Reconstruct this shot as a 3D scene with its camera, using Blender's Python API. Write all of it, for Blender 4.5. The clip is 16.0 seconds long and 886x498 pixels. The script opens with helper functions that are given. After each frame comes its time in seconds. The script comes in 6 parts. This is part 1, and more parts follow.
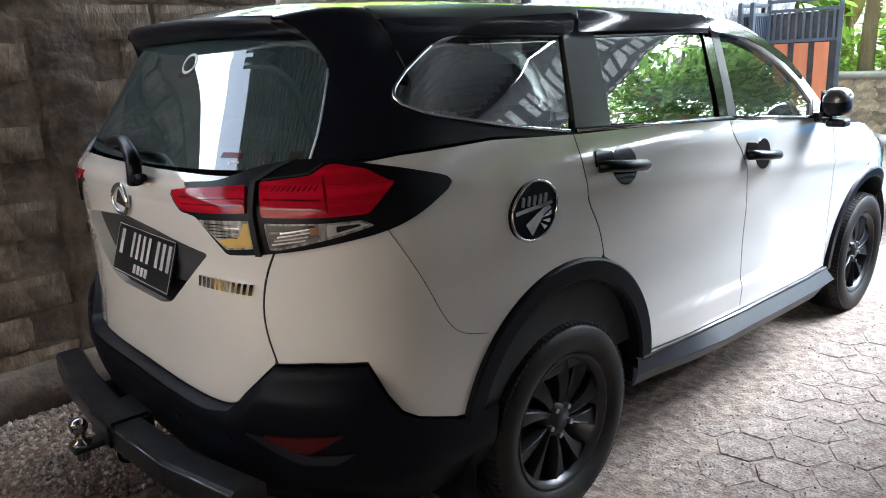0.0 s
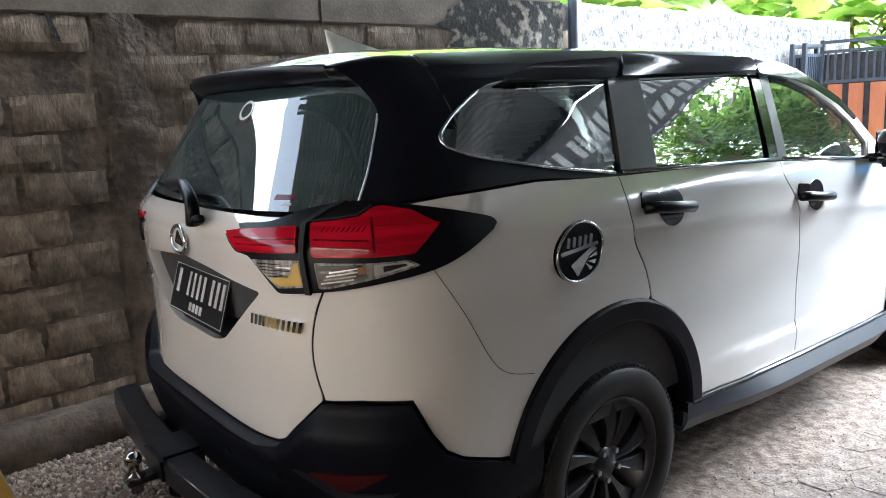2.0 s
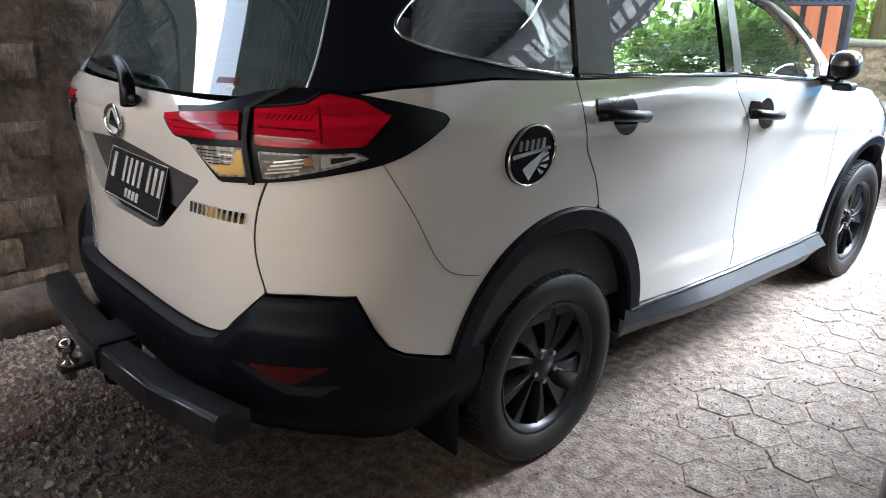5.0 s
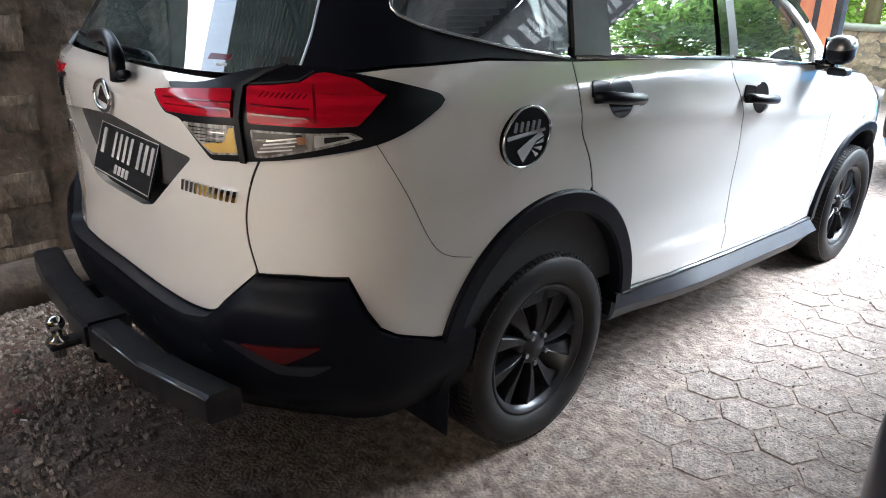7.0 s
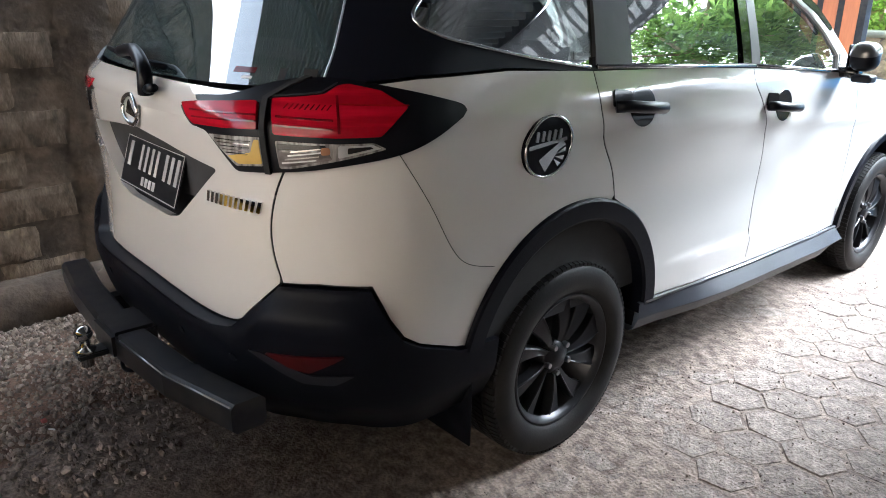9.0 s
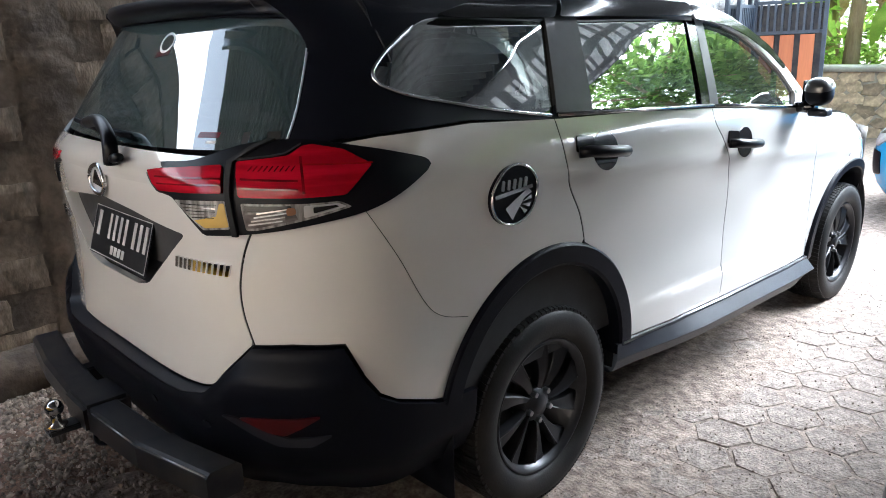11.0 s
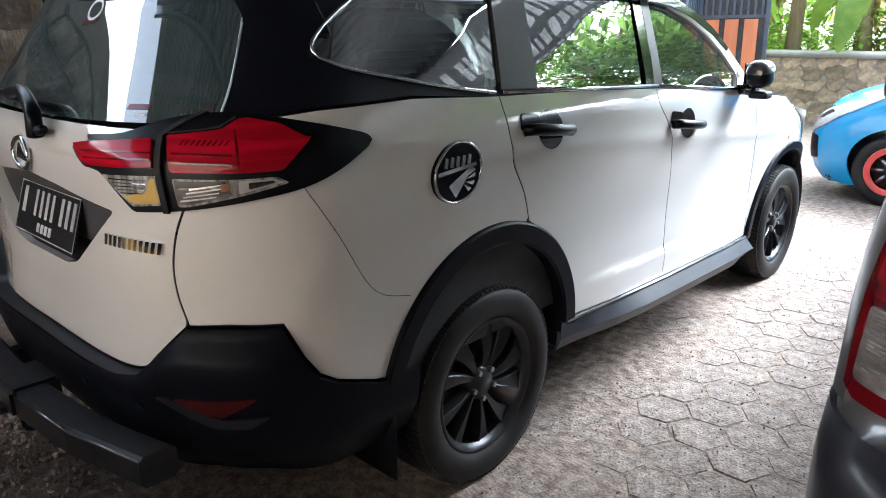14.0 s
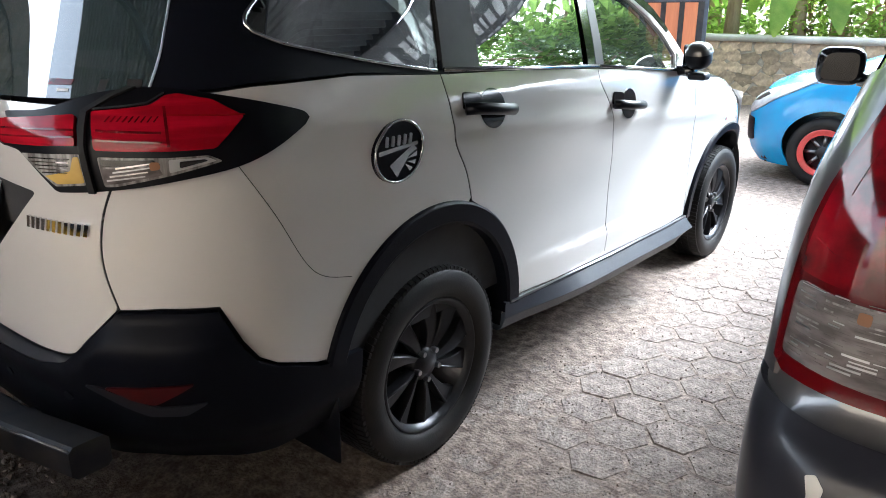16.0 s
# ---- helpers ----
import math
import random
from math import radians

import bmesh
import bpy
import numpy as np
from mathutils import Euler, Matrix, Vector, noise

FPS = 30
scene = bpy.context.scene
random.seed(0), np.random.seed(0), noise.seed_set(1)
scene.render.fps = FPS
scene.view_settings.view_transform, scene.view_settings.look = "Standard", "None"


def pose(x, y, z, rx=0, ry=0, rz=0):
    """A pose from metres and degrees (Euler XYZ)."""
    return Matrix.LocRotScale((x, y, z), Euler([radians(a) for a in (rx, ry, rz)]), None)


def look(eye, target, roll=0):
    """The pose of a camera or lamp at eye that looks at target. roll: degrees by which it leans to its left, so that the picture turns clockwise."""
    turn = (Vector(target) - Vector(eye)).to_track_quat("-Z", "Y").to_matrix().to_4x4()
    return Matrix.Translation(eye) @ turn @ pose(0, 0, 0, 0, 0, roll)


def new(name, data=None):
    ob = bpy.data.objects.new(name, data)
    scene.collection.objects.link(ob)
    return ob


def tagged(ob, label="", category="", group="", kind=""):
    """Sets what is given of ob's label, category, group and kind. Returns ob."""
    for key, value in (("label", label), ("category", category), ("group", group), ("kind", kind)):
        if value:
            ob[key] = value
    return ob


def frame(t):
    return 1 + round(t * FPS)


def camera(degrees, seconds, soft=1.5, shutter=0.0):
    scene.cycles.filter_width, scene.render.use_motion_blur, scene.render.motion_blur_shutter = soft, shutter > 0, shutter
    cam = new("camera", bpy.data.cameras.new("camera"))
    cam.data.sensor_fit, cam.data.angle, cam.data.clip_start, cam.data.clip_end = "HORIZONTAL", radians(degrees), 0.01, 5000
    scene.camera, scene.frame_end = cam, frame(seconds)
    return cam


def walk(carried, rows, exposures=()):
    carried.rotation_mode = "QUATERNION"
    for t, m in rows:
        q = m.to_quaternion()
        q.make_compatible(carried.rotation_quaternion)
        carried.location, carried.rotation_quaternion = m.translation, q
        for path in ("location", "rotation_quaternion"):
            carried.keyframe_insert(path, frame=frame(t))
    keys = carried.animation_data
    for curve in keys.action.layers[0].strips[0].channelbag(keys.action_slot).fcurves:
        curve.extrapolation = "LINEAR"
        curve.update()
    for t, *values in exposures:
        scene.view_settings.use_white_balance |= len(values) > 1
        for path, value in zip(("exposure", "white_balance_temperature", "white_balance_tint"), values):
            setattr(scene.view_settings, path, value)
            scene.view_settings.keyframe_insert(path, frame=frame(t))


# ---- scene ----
cam = camera(63.2, 16.0, soft=0.95)
PATH = [
    (0, (2.138, -1.703, 1.497), (0.709, -0.4013, 0.9824), -2.3),
    (0.5, (2.152, -1.69, 1.504), (0.72, -0.345, 1.131), -1.6),
    (1, (2.148, -1.691, 1.512), (0.7011, -0.3531, 1.172), -1.9),
    (1.5, (2.153, -1.711, 1.507), (0.6519, -0.4368, 1.153), -2.5),
    (2, (2.164, -1.715, 1.499), (0.6305, -0.4938, 1.103), -2.9),
    (2.5, (2.157, -1.709, 1.5), (0.655, -0.456, 1.082), -1.6),
    (3, (2.164, -1.688, 1.493), (0.752, -0.34, 1.059), -1.5),
    (3.5, (2.168, -1.694, 1.497), (0.744, -0.354, 1.077), -1.3),
    (4, (2.163, -1.703, 1.487), (0.7291, -0.3876, 1.025), -0.9),
    (4.5, (2.15, -1.701, 1.47), (0.7321, -0.4245, 0.8727), 0.1),
    (7, (2.13, -1.699, 1.472), (0.773, -0.408, 0.771), 1.9),
    (7.5, (2.127, -1.705, 1.464), (0.765, -0.412, 0.775), 1.7),
    (8, (2.12, -1.712, 1.46), (0.719, -0.465, 0.767), 1.8),
    (8.5, (2.124, -1.708, 1.469), (0.731, -0.446, 0.786), 1.3),
    (9, (2.129, -1.71, 1.469), (0.727, -0.451, 0.796), 1.1),
    (9.5, (2.132, -1.71, 1.48), (0.7205, -0.4346, 0.8639), 0.9),
    (12, (2.164, -1.675, 1.474), (0.7686, -0.343, 0.9484), -2.4),
    (12.5, (2.155, -1.675, 1.483), (0.7501, -0.3484, 0.9686), -1.5),
    (13, (2.165, -1.668, 1.486), (0.782, -0.31, 0.994), -1.0),
    (13.5, (2.166, -1.662, 1.474), (0.8255, -0.2716, 0.955), -1.2),
    (14, (2.158, -1.653, 1.463), (0.861, -0.2522, 0.8676), -0.4),
    (14.5, (2.155, -1.631, 1.458), (0.9508, -0.1631, 0.8314), 0.5),
    (15, (2.158, -1.633, 1.458), (0.9476, -0.161, 0.8521), 0.2),
    (15.5, (2.162, -1.631, 1.45), (0.9671, -0.1593, 0.8117), 0.2),
    (16, (2.162, -1.628, 1.45), (0.9818, -0.1461, 0.809), 0.4),
]
walk(cam, [(t, look(eye, target, roll)) for t, eye, target, roll in PATH], [(0, 3.20, 5480, 5), (1, 3.22, 5480, 5), (3, 3.36, 5480, 5), (7, 3.55, 5480, 5), (9.5, 3.55, 5480, 5), (12, 3.32, 5480, 5), (16, 3.35, 5480, 5)])

# ---- world, sun ----
world = bpy.data.worlds.new("world")
scene.world = world
world.use_nodes = True
_n, _l = world.node_tree.nodes, world.node_tree.links
sky = _n.new("ShaderNodeTexSky")
sky.sky_type = "NISHITA"
sky.sun_disc = False
sky.sun_elevation = radians(45)
sky.sun_rotation = radians(23)
sky.air_density, sky.dust_density, sky.ozone_density = 0.7, 6.0, 1.0
haze = _n.new("ShaderNodeHueSaturation")
haze.inputs["Saturation"].default_value = 0.22
_l.new(sky.outputs[0], haze.inputs["Color"])
_l.new(haze.outputs[0], _n["Background"].inputs[0])
_n["Background"].inputs[1].default_value = 0.15
sun = new("sun", bpy.data.lights.new("sun", "SUN"))
sun.data.energy, sun.data.angle, sun.data.color = 1.15, radians(50), (1.0, 0.96, 0.91)
sun.matrix_world = look((2.6, 6.0, 6.6), (0, 0, 0))
tagged(sun, kind="structure")


# ---- material helpers ----
def mat(name, col, rough=0.5, metal=0.0, col2=None, scale=8.0, bump=0.0, bump_scale=60.0, coat=0.0, spec=0.5,
        fine=0.15, mottle=None, rand=0.0, island=0.0, stretch=(1, 1, 1), detail=6.0, grit=0.5):
    """A surface of two noise scales; col2: the colour of its stains; rand, island: how far single pieces differ; grit: smaller is harsher."""
    m = bpy.data.materials.new(name)
    m.use_nodes = True
    nt = m.node_tree
    N, L = nt.nodes, nt.links
    b = N["Principled BSDF"]
    b.inputs["Roughness"].default_value = rough
    b.inputs["Metallic"].default_value = metal
    b.inputs["Coat Weight"].default_value = coat
    b.inputs["Coat Roughness"].default_value = 0.04
    b.inputs["Specular IOR Level"].default_value = spec
    tc = N.new("ShaderNodeTexCoord")
    mp = N.new("ShaderNodeMapping")
    mp.inputs["Scale"].default_value = stretch
    L.new(tc.outputs["Object"], mp.inputs[0])
    col2 = col2 or tuple(c * 0.72 for c in col)
    n1 = N.new("ShaderNodeTexNoise")
    n1.inputs["Scale"].default_value, n1.inputs["Detail"].default_value = scale, detail
    L.new(mp.outputs[0], n1.inputs["Vector"])
    ramp = N.new("ShaderNodeValToRGB")
    lo, hi = mottle or (0.38, 0.66)
    ramp.color_ramp.elements[0].position, ramp.color_ramp.elements[1].position = lo, hi
    ramp.color_ramp.elements[0].color, ramp.color_ramp.elements[1].color = (*col2, 1), (*col, 1)
    L.new(n1.outputs[0], ramp.inputs[0])
    n2 = N.new("ShaderNodeTexNoise")
    n2.inputs["Scale"].default_value, n2.inputs["Detail"].default_value = bump_scale, 8.0
    L.new(mp.outputs[0], n2.inputs["Vector"])
    mr = N.new("ShaderNodeMapRange")
    mr.inputs["From Min"].default_value, mr.inputs["From Max"].default_value = 0.5 - grit, 0.5 + grit
    mr.inputs["To Min"].default_value, mr.inputs["To Max"].default_value = 1 - fine, 1 + fine
    L.new(n2.outputs[0], mr.inputs[0])
    hsv = N.new("ShaderNodeHueSaturation")
    L.new(ramp.outputs[0], hsv.inputs["Color"])
    val = mr.outputs[0]
    if rand or island:
        src = N.new("ShaderNodeNewGeometry").outputs["Random Per Island"] if island else N.new("ShaderNodeObjectInfo").outputs["Random"]
        r = N.new("ShaderNodeMapRange")
        k = rand or island
        r.inputs["To Min"].default_value, r.inputs["To Max"].default_value = 1 - k, 1 + k
        L.new(src, r.inputs[0])
        mul = N.new("ShaderNodeMath")
        mul.operation = "MULTIPLY"
        L.new(val, mul.inputs[0])
        L.new(r.outputs[0], mul.inputs[1])
        val = mul.outputs[0]
    L.new(val, hsv.inputs["Value"])
    L.new(hsv.outputs[0], b.inputs["Base Color"])
    if bump:
        bp = N.new("ShaderNodeBump")
        bp.inputs["Strength"].default_value, bp.inputs["Distance"].default_value = 1.0, bump
        L.new(n2.outputs[0], bp.inputs["Height"])
        L.new(bp.outputs[0], b.inputs["Normal"])
    return m


def glass(name, tint, ior=1.5, haze_col=(0, 0, 0), share=0.0):
    """A thin pane: what is behind it shows through its tint, a diffuse share paints reflected haze in, and it mirrors
    as glass does.
    """
    m = bpy.data.materials.new(name)
    m.use_nodes = True
    N, L = m.node_tree.nodes, m.node_tree.links
    N.remove(N["Principled BSDF"])
    out = N["Material Output"]
    tr, gl, fr, mx = (N.new("ShaderNode" + k) for k in ("BsdfTransparent", "BsdfGlossy", "Fresnel", "MixShader"))
    tr.inputs[0].default_value = (*tint, 1)
    gl.inputs["Roughness"].default_value = 0.0
    gl.inputs["Color"].default_value = (1, 1, 1, 1)
    fr.inputs[0].default_value = ior
    L.new(fr.outputs[0], mx.inputs[0])
    df, veil = N.new("ShaderNodeBsdfDiffuse"), N.new("ShaderNodeMixShader")
    df.inputs[0].default_value = (*haze_col, 1)
    veil.inputs[0].default_value = share
    L.new(tr.outputs[0], veil.inputs[1])
    L.new(df.outputs[0], veil.inputs[2])
    L.new(veil.outputs[0], mx.inputs[1])
    L.new(gl.outputs[0], mx.inputs[2])
    L.new(mx.outputs[0], out.inputs[0])
    return m


def lens(name, col, rough=0.05, alpha=0.35, spec=0.25, coat=0.12, **k):
    """Coloured lamp plastic, clear enough to show what lies under it."""
    m = mat(name, col, rough, coat=coat, spec=spec, fine=0.05, **k)
    b = m.node_tree.nodes["Principled BSDF"]
    b.inputs["Transmission Weight"].default_value = alpha
    return m


M_white = mat("white_car_paint", (0.65, 0.633, 0.614), 0.10, spec=0.8, col2=(0.635, 0.618, 0.60), scale=1.5, coat=1.0, fine=0.015, bump_scale=900)
M_white.node_tree.nodes["Principled BSDF"].inputs["Coat IOR"].default_value = 1.8
M_blackp = mat("satin_black_paint", (0.005, 0.0058, 0.011), 0.34, spec=0.2, coat=0.06, fine=0.2, scale=3)
M_plast = mat("textured_black_plastic", (0.0044, 0.0052, 0.0092), 0.42, spec=0.09, bump=0.0003, bump_scale=900, fine=0.25, scale=4)
M_sill = mat("satin_grey_plastic", (0.020, 0.022, 0.029), 0.40, spec=0.22, bump=0.0002, bump_scale=700, fine=0.15, scale=5)
M_pillar = mat("satin_black_pillar_film", (0.035, 0.034, 0.034), 0.36, spec=0.3, fine=0.1, coat=0.08)
M_visor = mat("smoked_acrylic", (0.007, 0.007, 0.008), 0.10, spec=0.3, coat=0.0, fine=0.05)
M_chrome = mat("chrome", (0.82, 0.82, 0.83), 0.07, 1.0, fine=0.04, bump_scale=200)
M_chromed = mat("dull_chrome", (0.60, 0.60, 0.61), 0.28, 1.0, fine=0.1)
M_gap = mat("dark_gap_underseal", (0.004, 0.004, 0.0045), 0.8, fine=0.3, bump=0.001, bump_scale=80)
M_liner = mat("dark_cabin_trim", (0.03, 0.03, 0.032), 0.8, fine=0.2)
M_seat = mat("dark_seat_fabric", (0.035, 0.034, 0.036), 0.85, fine=0.3, bump=0.0008, bump_scale=300)
M_tyre = mat("tyre_rubber", (0.0062, 0.0064, 0.0076), 0.55, spec=0.22, col2=(0.016, 0.0145, 0.0135), scale=7, fine=0.25, bump=0.0006, bump_scale=160)
M_rim = mat("black_alloy", (0.040, 0.040, 0.044), 0.36, 0.7, spec=0.5, fine=0.15)
M_rimin = mat("dark_wheel_barrel", (0.02, 0.02, 0.021), 0.5, 0.5, fine=0.2)
M_nut = mat("steel_nut", (0.35, 0.35, 0.36), 0.3, 1.0, fine=0.15)
M_red = lens("red_lamp_lens", (0.40, 0.003, 0.018), 0.12, 0.0, 0.18, 0.12, col2=(0.24, 0.002, 0.010), scale=5, stretch=(0.7, 0.7, 9), detail=3)
M_redm = lens("deep_red_lamp_lens", (0.24, 0.003, 0.010), 0.07, 0.0, 0.35, 0.4, col2=(0.06, 0.001, 0.003), scale=9)
M_redd = lens("dark_red_lamp_lens", (0.12, 0.003, 0.006), 0.12, 0.2)
M_reflect = mat("dark_red_reflector", (0.05, 0.002, 0.003), 0.30, spec=0.3, fine=0.2)
M_redl = lens("bright_red_lamp_lens", (0.42, 0.008, 0.012), 0.05, 0.3)
M_fin = mat("pale_grey_plastic", (0.66, 0.63, 0.57), 0.4, fine=0.06)
M_clear2 = lens("grey_clear_lamp_lens", (0.21, 0.190, 0.182), 0.10, 0.1, coat=0.5, col2=(0.09, 0.078, 0.075), scale=5, stretch=(3, 3, 9), detail=3)
M_clear = lens("clear_lamp_lens", (0.38, 0.37, 0.355), 0.10, 0.1, col2=(0.13, 0.12, 0.115), scale=5, stretch=(14, 14, 2.5), detail=3)
M_headlamp = lens("clear_head_lamp_plastic", (0.62, 0.64, 0.65), 0.08, 0.1, coat=0.5, col2=(0.34, 0.35, 0.36), scale=9)
M_amber = lens("amber_lamp_lens", (0.85, 0.58, 0.16), 0.12, 0.25)
M_bulb = lens("muted_orange_bulb", (0.30, 0.15, 0.08), 0.2, 0.0)
M_lampb = mat("satin_black_lamp_surround", (0.0042, 0.0045, 0.0075), 0.32, spec=0.16, fine=0.15)
M_piano = mat("gloss_black_plastic", (0.006, 0.006, 0.008), 0.12, coat=0.6, fine=0.1)
M_plate = mat("dark_number_plate", (0.013, 0.0145, 0.018), 0.35, spec=0.25, fine=0.15, scale=30)
M_platew = mat("pale_plate_paint", (0.55, 0.55, 0.56), 0.45, fine=0.1)
# the diffuse colours of both panes stand in for pale reflected haze
M_glass = glass("tinted_car_glass", (0.19, 0.22, 0.205), 3.8, (0.16, 0.18, 0.17), 0.12)
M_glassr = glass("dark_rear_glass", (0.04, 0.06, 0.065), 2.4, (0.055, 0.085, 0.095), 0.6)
M_steel = mat("painted_black_steel", (0.007, 0.0088, 0.016), 0.34, spec=0.35, fine=0.2, bump=0.0004, bump_scale=300, scale=12, col2=(0.035, 0.033, 0.032))

M_block = mat("weathered_cement_block", (0.168, 0.132, 0.098), 0.93, col2=(0.068, 0.052, 0.038), scale=9, bump=0.006, bump_scale=50, fine=0.32, rand=0.20, mottle=(0.30, 0.72), stretch=(1, 1.6, 0.7), grit=0.25)
M_mortar = mat("dirty_mortar", (0.118, 0.092, 0.070), 0.95, col2=(0.052, 0.040, 0.031), scale=4.5, bump=0.010, bump_scale=30, fine=0.45)
M_beam = mat("grey_cement_render", (0.150, 0.124, 0.098), 0.92, col2=(0.07, 0.057, 0.045), scale=5, bump=0.002, bump_scale=60, fine=0.4, mottle=(0.3, 0.7))
M_foot = mat("dark_rubble", (0.078, 0.058, 0.043), 0.95, col2=(0.038, 0.028, 0.021), scale=7, bump=0.012, bump_scale=30, fine=0.45)
M_mould = mat("black_mould_stain", (0.16, 0.142, 0.118), 0.95, col2=(0.014, 0.014, 0.013), scale=13, bump=0.012, bump_scale=40, fine=0.5, mottle=(0.50, 0.63), detail=9)
M_wwall = mat("whitewashed_rough_render", (0.31, 0.306, 0.298), 0.93, col2=(0.115, 0.112, 0.107), scale=13, bump=0.014, bump_scale=34, fine=0.35, mottle=(0.36, 0.60), detail=10, grit=0.25)
M_ground = mat("dusty_cement_ground", (0.235, 0.188, 0.157), 0.95, col2=(0.105, 0.079, 0.063), scale=21, bump=0.006, bump_scale=85, fine=0.45, mottle=(0.36, 0.64), detail=12, grit=0.22)
M_hex = mat("worn_hexagon_paver", (0.250, 0.209, 0.181), 0.9, col2=(0.118, 0.094, 0.079), scale=24, bump=0.006, bump_scale=90, fine=0.42, rand=0.08, mottle=(0.36, 0.64), detail=12, grit=0.22)
M_hexj = mat("worn_hexagon_paver_joined", (0.250, 0.209, 0.181), 0.9, col2=(0.118, 0.094, 0.079), scale=24, bump=0.006, bump_scale=90, fine=0.42, island=0.08, mottle=(0.36, 0.64), detail=12, grit=0.22)
M_dirt = mat("dark_gravel_soil", (0.185, 0.120, 0.088), 0.97, col2=(0.090, 0.056, 0.041), scale=6, bump=0.008, bump_scale=100, fine=0.45, grit=0.25)
M_stone = mat("fieldstone", (0.46, 0.345, 0.23), 0.9, col2=(0.24, 0.185, 0.13), scale=7, bump=0.010, bump_scale=25, fine=0.4, rand=0.4)
M_smort = mat("pale_stone_mortar", (0.36, 0.32, 0.26), 0.95, col2=(0.22, 0.19, 0.15), fine=0.3, bump=0.006)
M_cap = mat("cement_coping", (0.52, 0.50, 0.46), 0.9, col2=(0.36, 0.34, 0.31), scale=3, fine=0.2, bump=0.003)
M_gate = mat("slate_blue_gate_paint", (0.055, 0.068, 0.09), 0.5, fine=0.15, scale=12, col2=(0.04, 0.048, 0.06))
M_wood = mat("orange_stained_plank", (0.52, 0.17, 0.06), 0.5, col2=(0.38, 0.11, 0.04), scale=6, fine=0.2, stretch=(1, 1, 0.12), rand=0.15)
M_zinc = mat("corrugated_zinc", (0.19, 0.196, 0.20), 0.42, 0.6, col2=(0.12, 0.12, 0.12), scale=2, fine=0.15)
M_canvas = mat("grey_banner_back", (0.10, 0.10, 0.105), 0.75, fine=0.15, scale=4)
M_canvasw = mat("pale_banner_print", (0.20, 0.20, 0.197), 0.75, fine=0.1)
M_blue = mat("bright_blue_car_paint", (0.015, 0.26, 0.52), 0.25, col2=(0.02, 0.22, 0.48), coat=0.4, fine=0.02)
M_grey = mat("dark_grey_car_paint", (0.115, 0.110, 0.110), 0.28, 0.5, coat=1.0, fine=0.05, scale=2)
M_greyb = mat("dark_navy_bumper_paint", (0.026, 0.026, 0.034), 0.32, 0.0, spec=0.3, coat=0.12, fine=0.08, scale=2)
M_redrim = mat("red_wheel_paint", (0.55, 0.05, 0.045), 0.35, coat=0.5, fine=0.1)
M_yellow = mat("yellow_plastic", (0.75, 0.42, 0.02), 0.35, coat=0.5, fine=0.06)
M_leaf = mat("banana_leaf", (0.36, 0.48, 0.09), 0.42, col2=(0.20, 0.34, 0.05), scale=3, fine=0.25, island=0.3)
M_leafd = mat("bush_leaf", (0.22, 0.33, 0.08), 0.5, col2=(0.10, 0.18, 0.04), scale=4, fine=0.3, island=0.45)
M_dry = mat("dry_banana_leaf", (0.56, 0.42, 0.25), 0.85, col2=(0.34, 0.23, 0.12), scale=5, fine=0.3, island=0.3)
M_trunk = mat("banana_stem", (0.44, 0.35, 0.21), 0.8, col2=(0.24, 0.17, 0.10), scale=6, fine=0.3, stretch=(1, 1, 0.2))
M_lime = mat("garden_leaf", (0.46, 0.60, 0.14), 0.45, col2=(0.20, 0.34, 0.06), scale=3, fine=0.3, island=0.45)
M_stub = mat("faded_red_paper", (0.28, 0.06, 0.05), 0.8, fine=0.2)
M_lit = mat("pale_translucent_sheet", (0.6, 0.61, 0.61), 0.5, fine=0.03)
for _m in (M_leaf, M_leafd, M_lime, M_dry):
    _N, _L = _m.node_tree.nodes, _m.node_tree.links
    _b = _N["Principled BSDF"]
    _t, _x = _N.new("ShaderNodeBsdfTranslucent"), _N.new("ShaderNodeMixShader")
    _x.inputs[0].default_value = 0.68
    _L.new(_b.inputs["Base Color"].links[0].from_socket, _t.inputs[0])
    _L.new(_b.outputs[0], _x.inputs[1])
    _L.new(_t.outputs[0], _x.inputs[2])
    _L.new(_x.outputs[0], _N["Material Output"].inputs[0])

for _m, _f in ((M_canvasw, 0.55), (M_canvas, 0.20), (M_lit, 0.2)):
    _N, _L = _m.node_tree.nodes, _m.node_tree.links
    _b = _N["Principled BSDF"]
    _t, _x = _N.new("ShaderNodeBsdfTranslucent"), _N.new("ShaderNodeMixShader")
    _x.inputs[0].default_value = _f
    _L.new(_b.inputs["Base Color"].links[0].from_socket, _t.inputs[0])
    _L.new(_b.outputs[0], _x.inputs[1])
    _L.new(_t.outputs[0], _x.inputs[2])
    _L.new(_x.outputs[0], _N["Material Output"].inputs[0])


# ---- geometry helpers ----
def mesh_of(name, bm, material, smooth=True):
    me = bpy.data.meshes.new(name)
    bm.to_mesh(me)
    bm.free()
    me.materials.append(material)
    if smooth:
        for p in me.polygons:
            p.use_smooth = True
    return me


def part(name, bm, material, parent, label="", smooth=True):
    ob = new(name, mesh_of(name, bm, material, smooth))
    ob.parent = parent
    return tagged(ob, label)


def thing(name, label, category, group="", at=None):
    ob = new(name)
    ob.empty_display_size = 0.1
    if at is not None:
        ob.matrix_world = at
    return tagged(ob, label, category, group)


def solo(name, bm, material, label="", category="", group="", kind="", smooth=True):
    return tagged(new(name, mesh_of(name, bm, material, smooth)), label, category, group, kind)


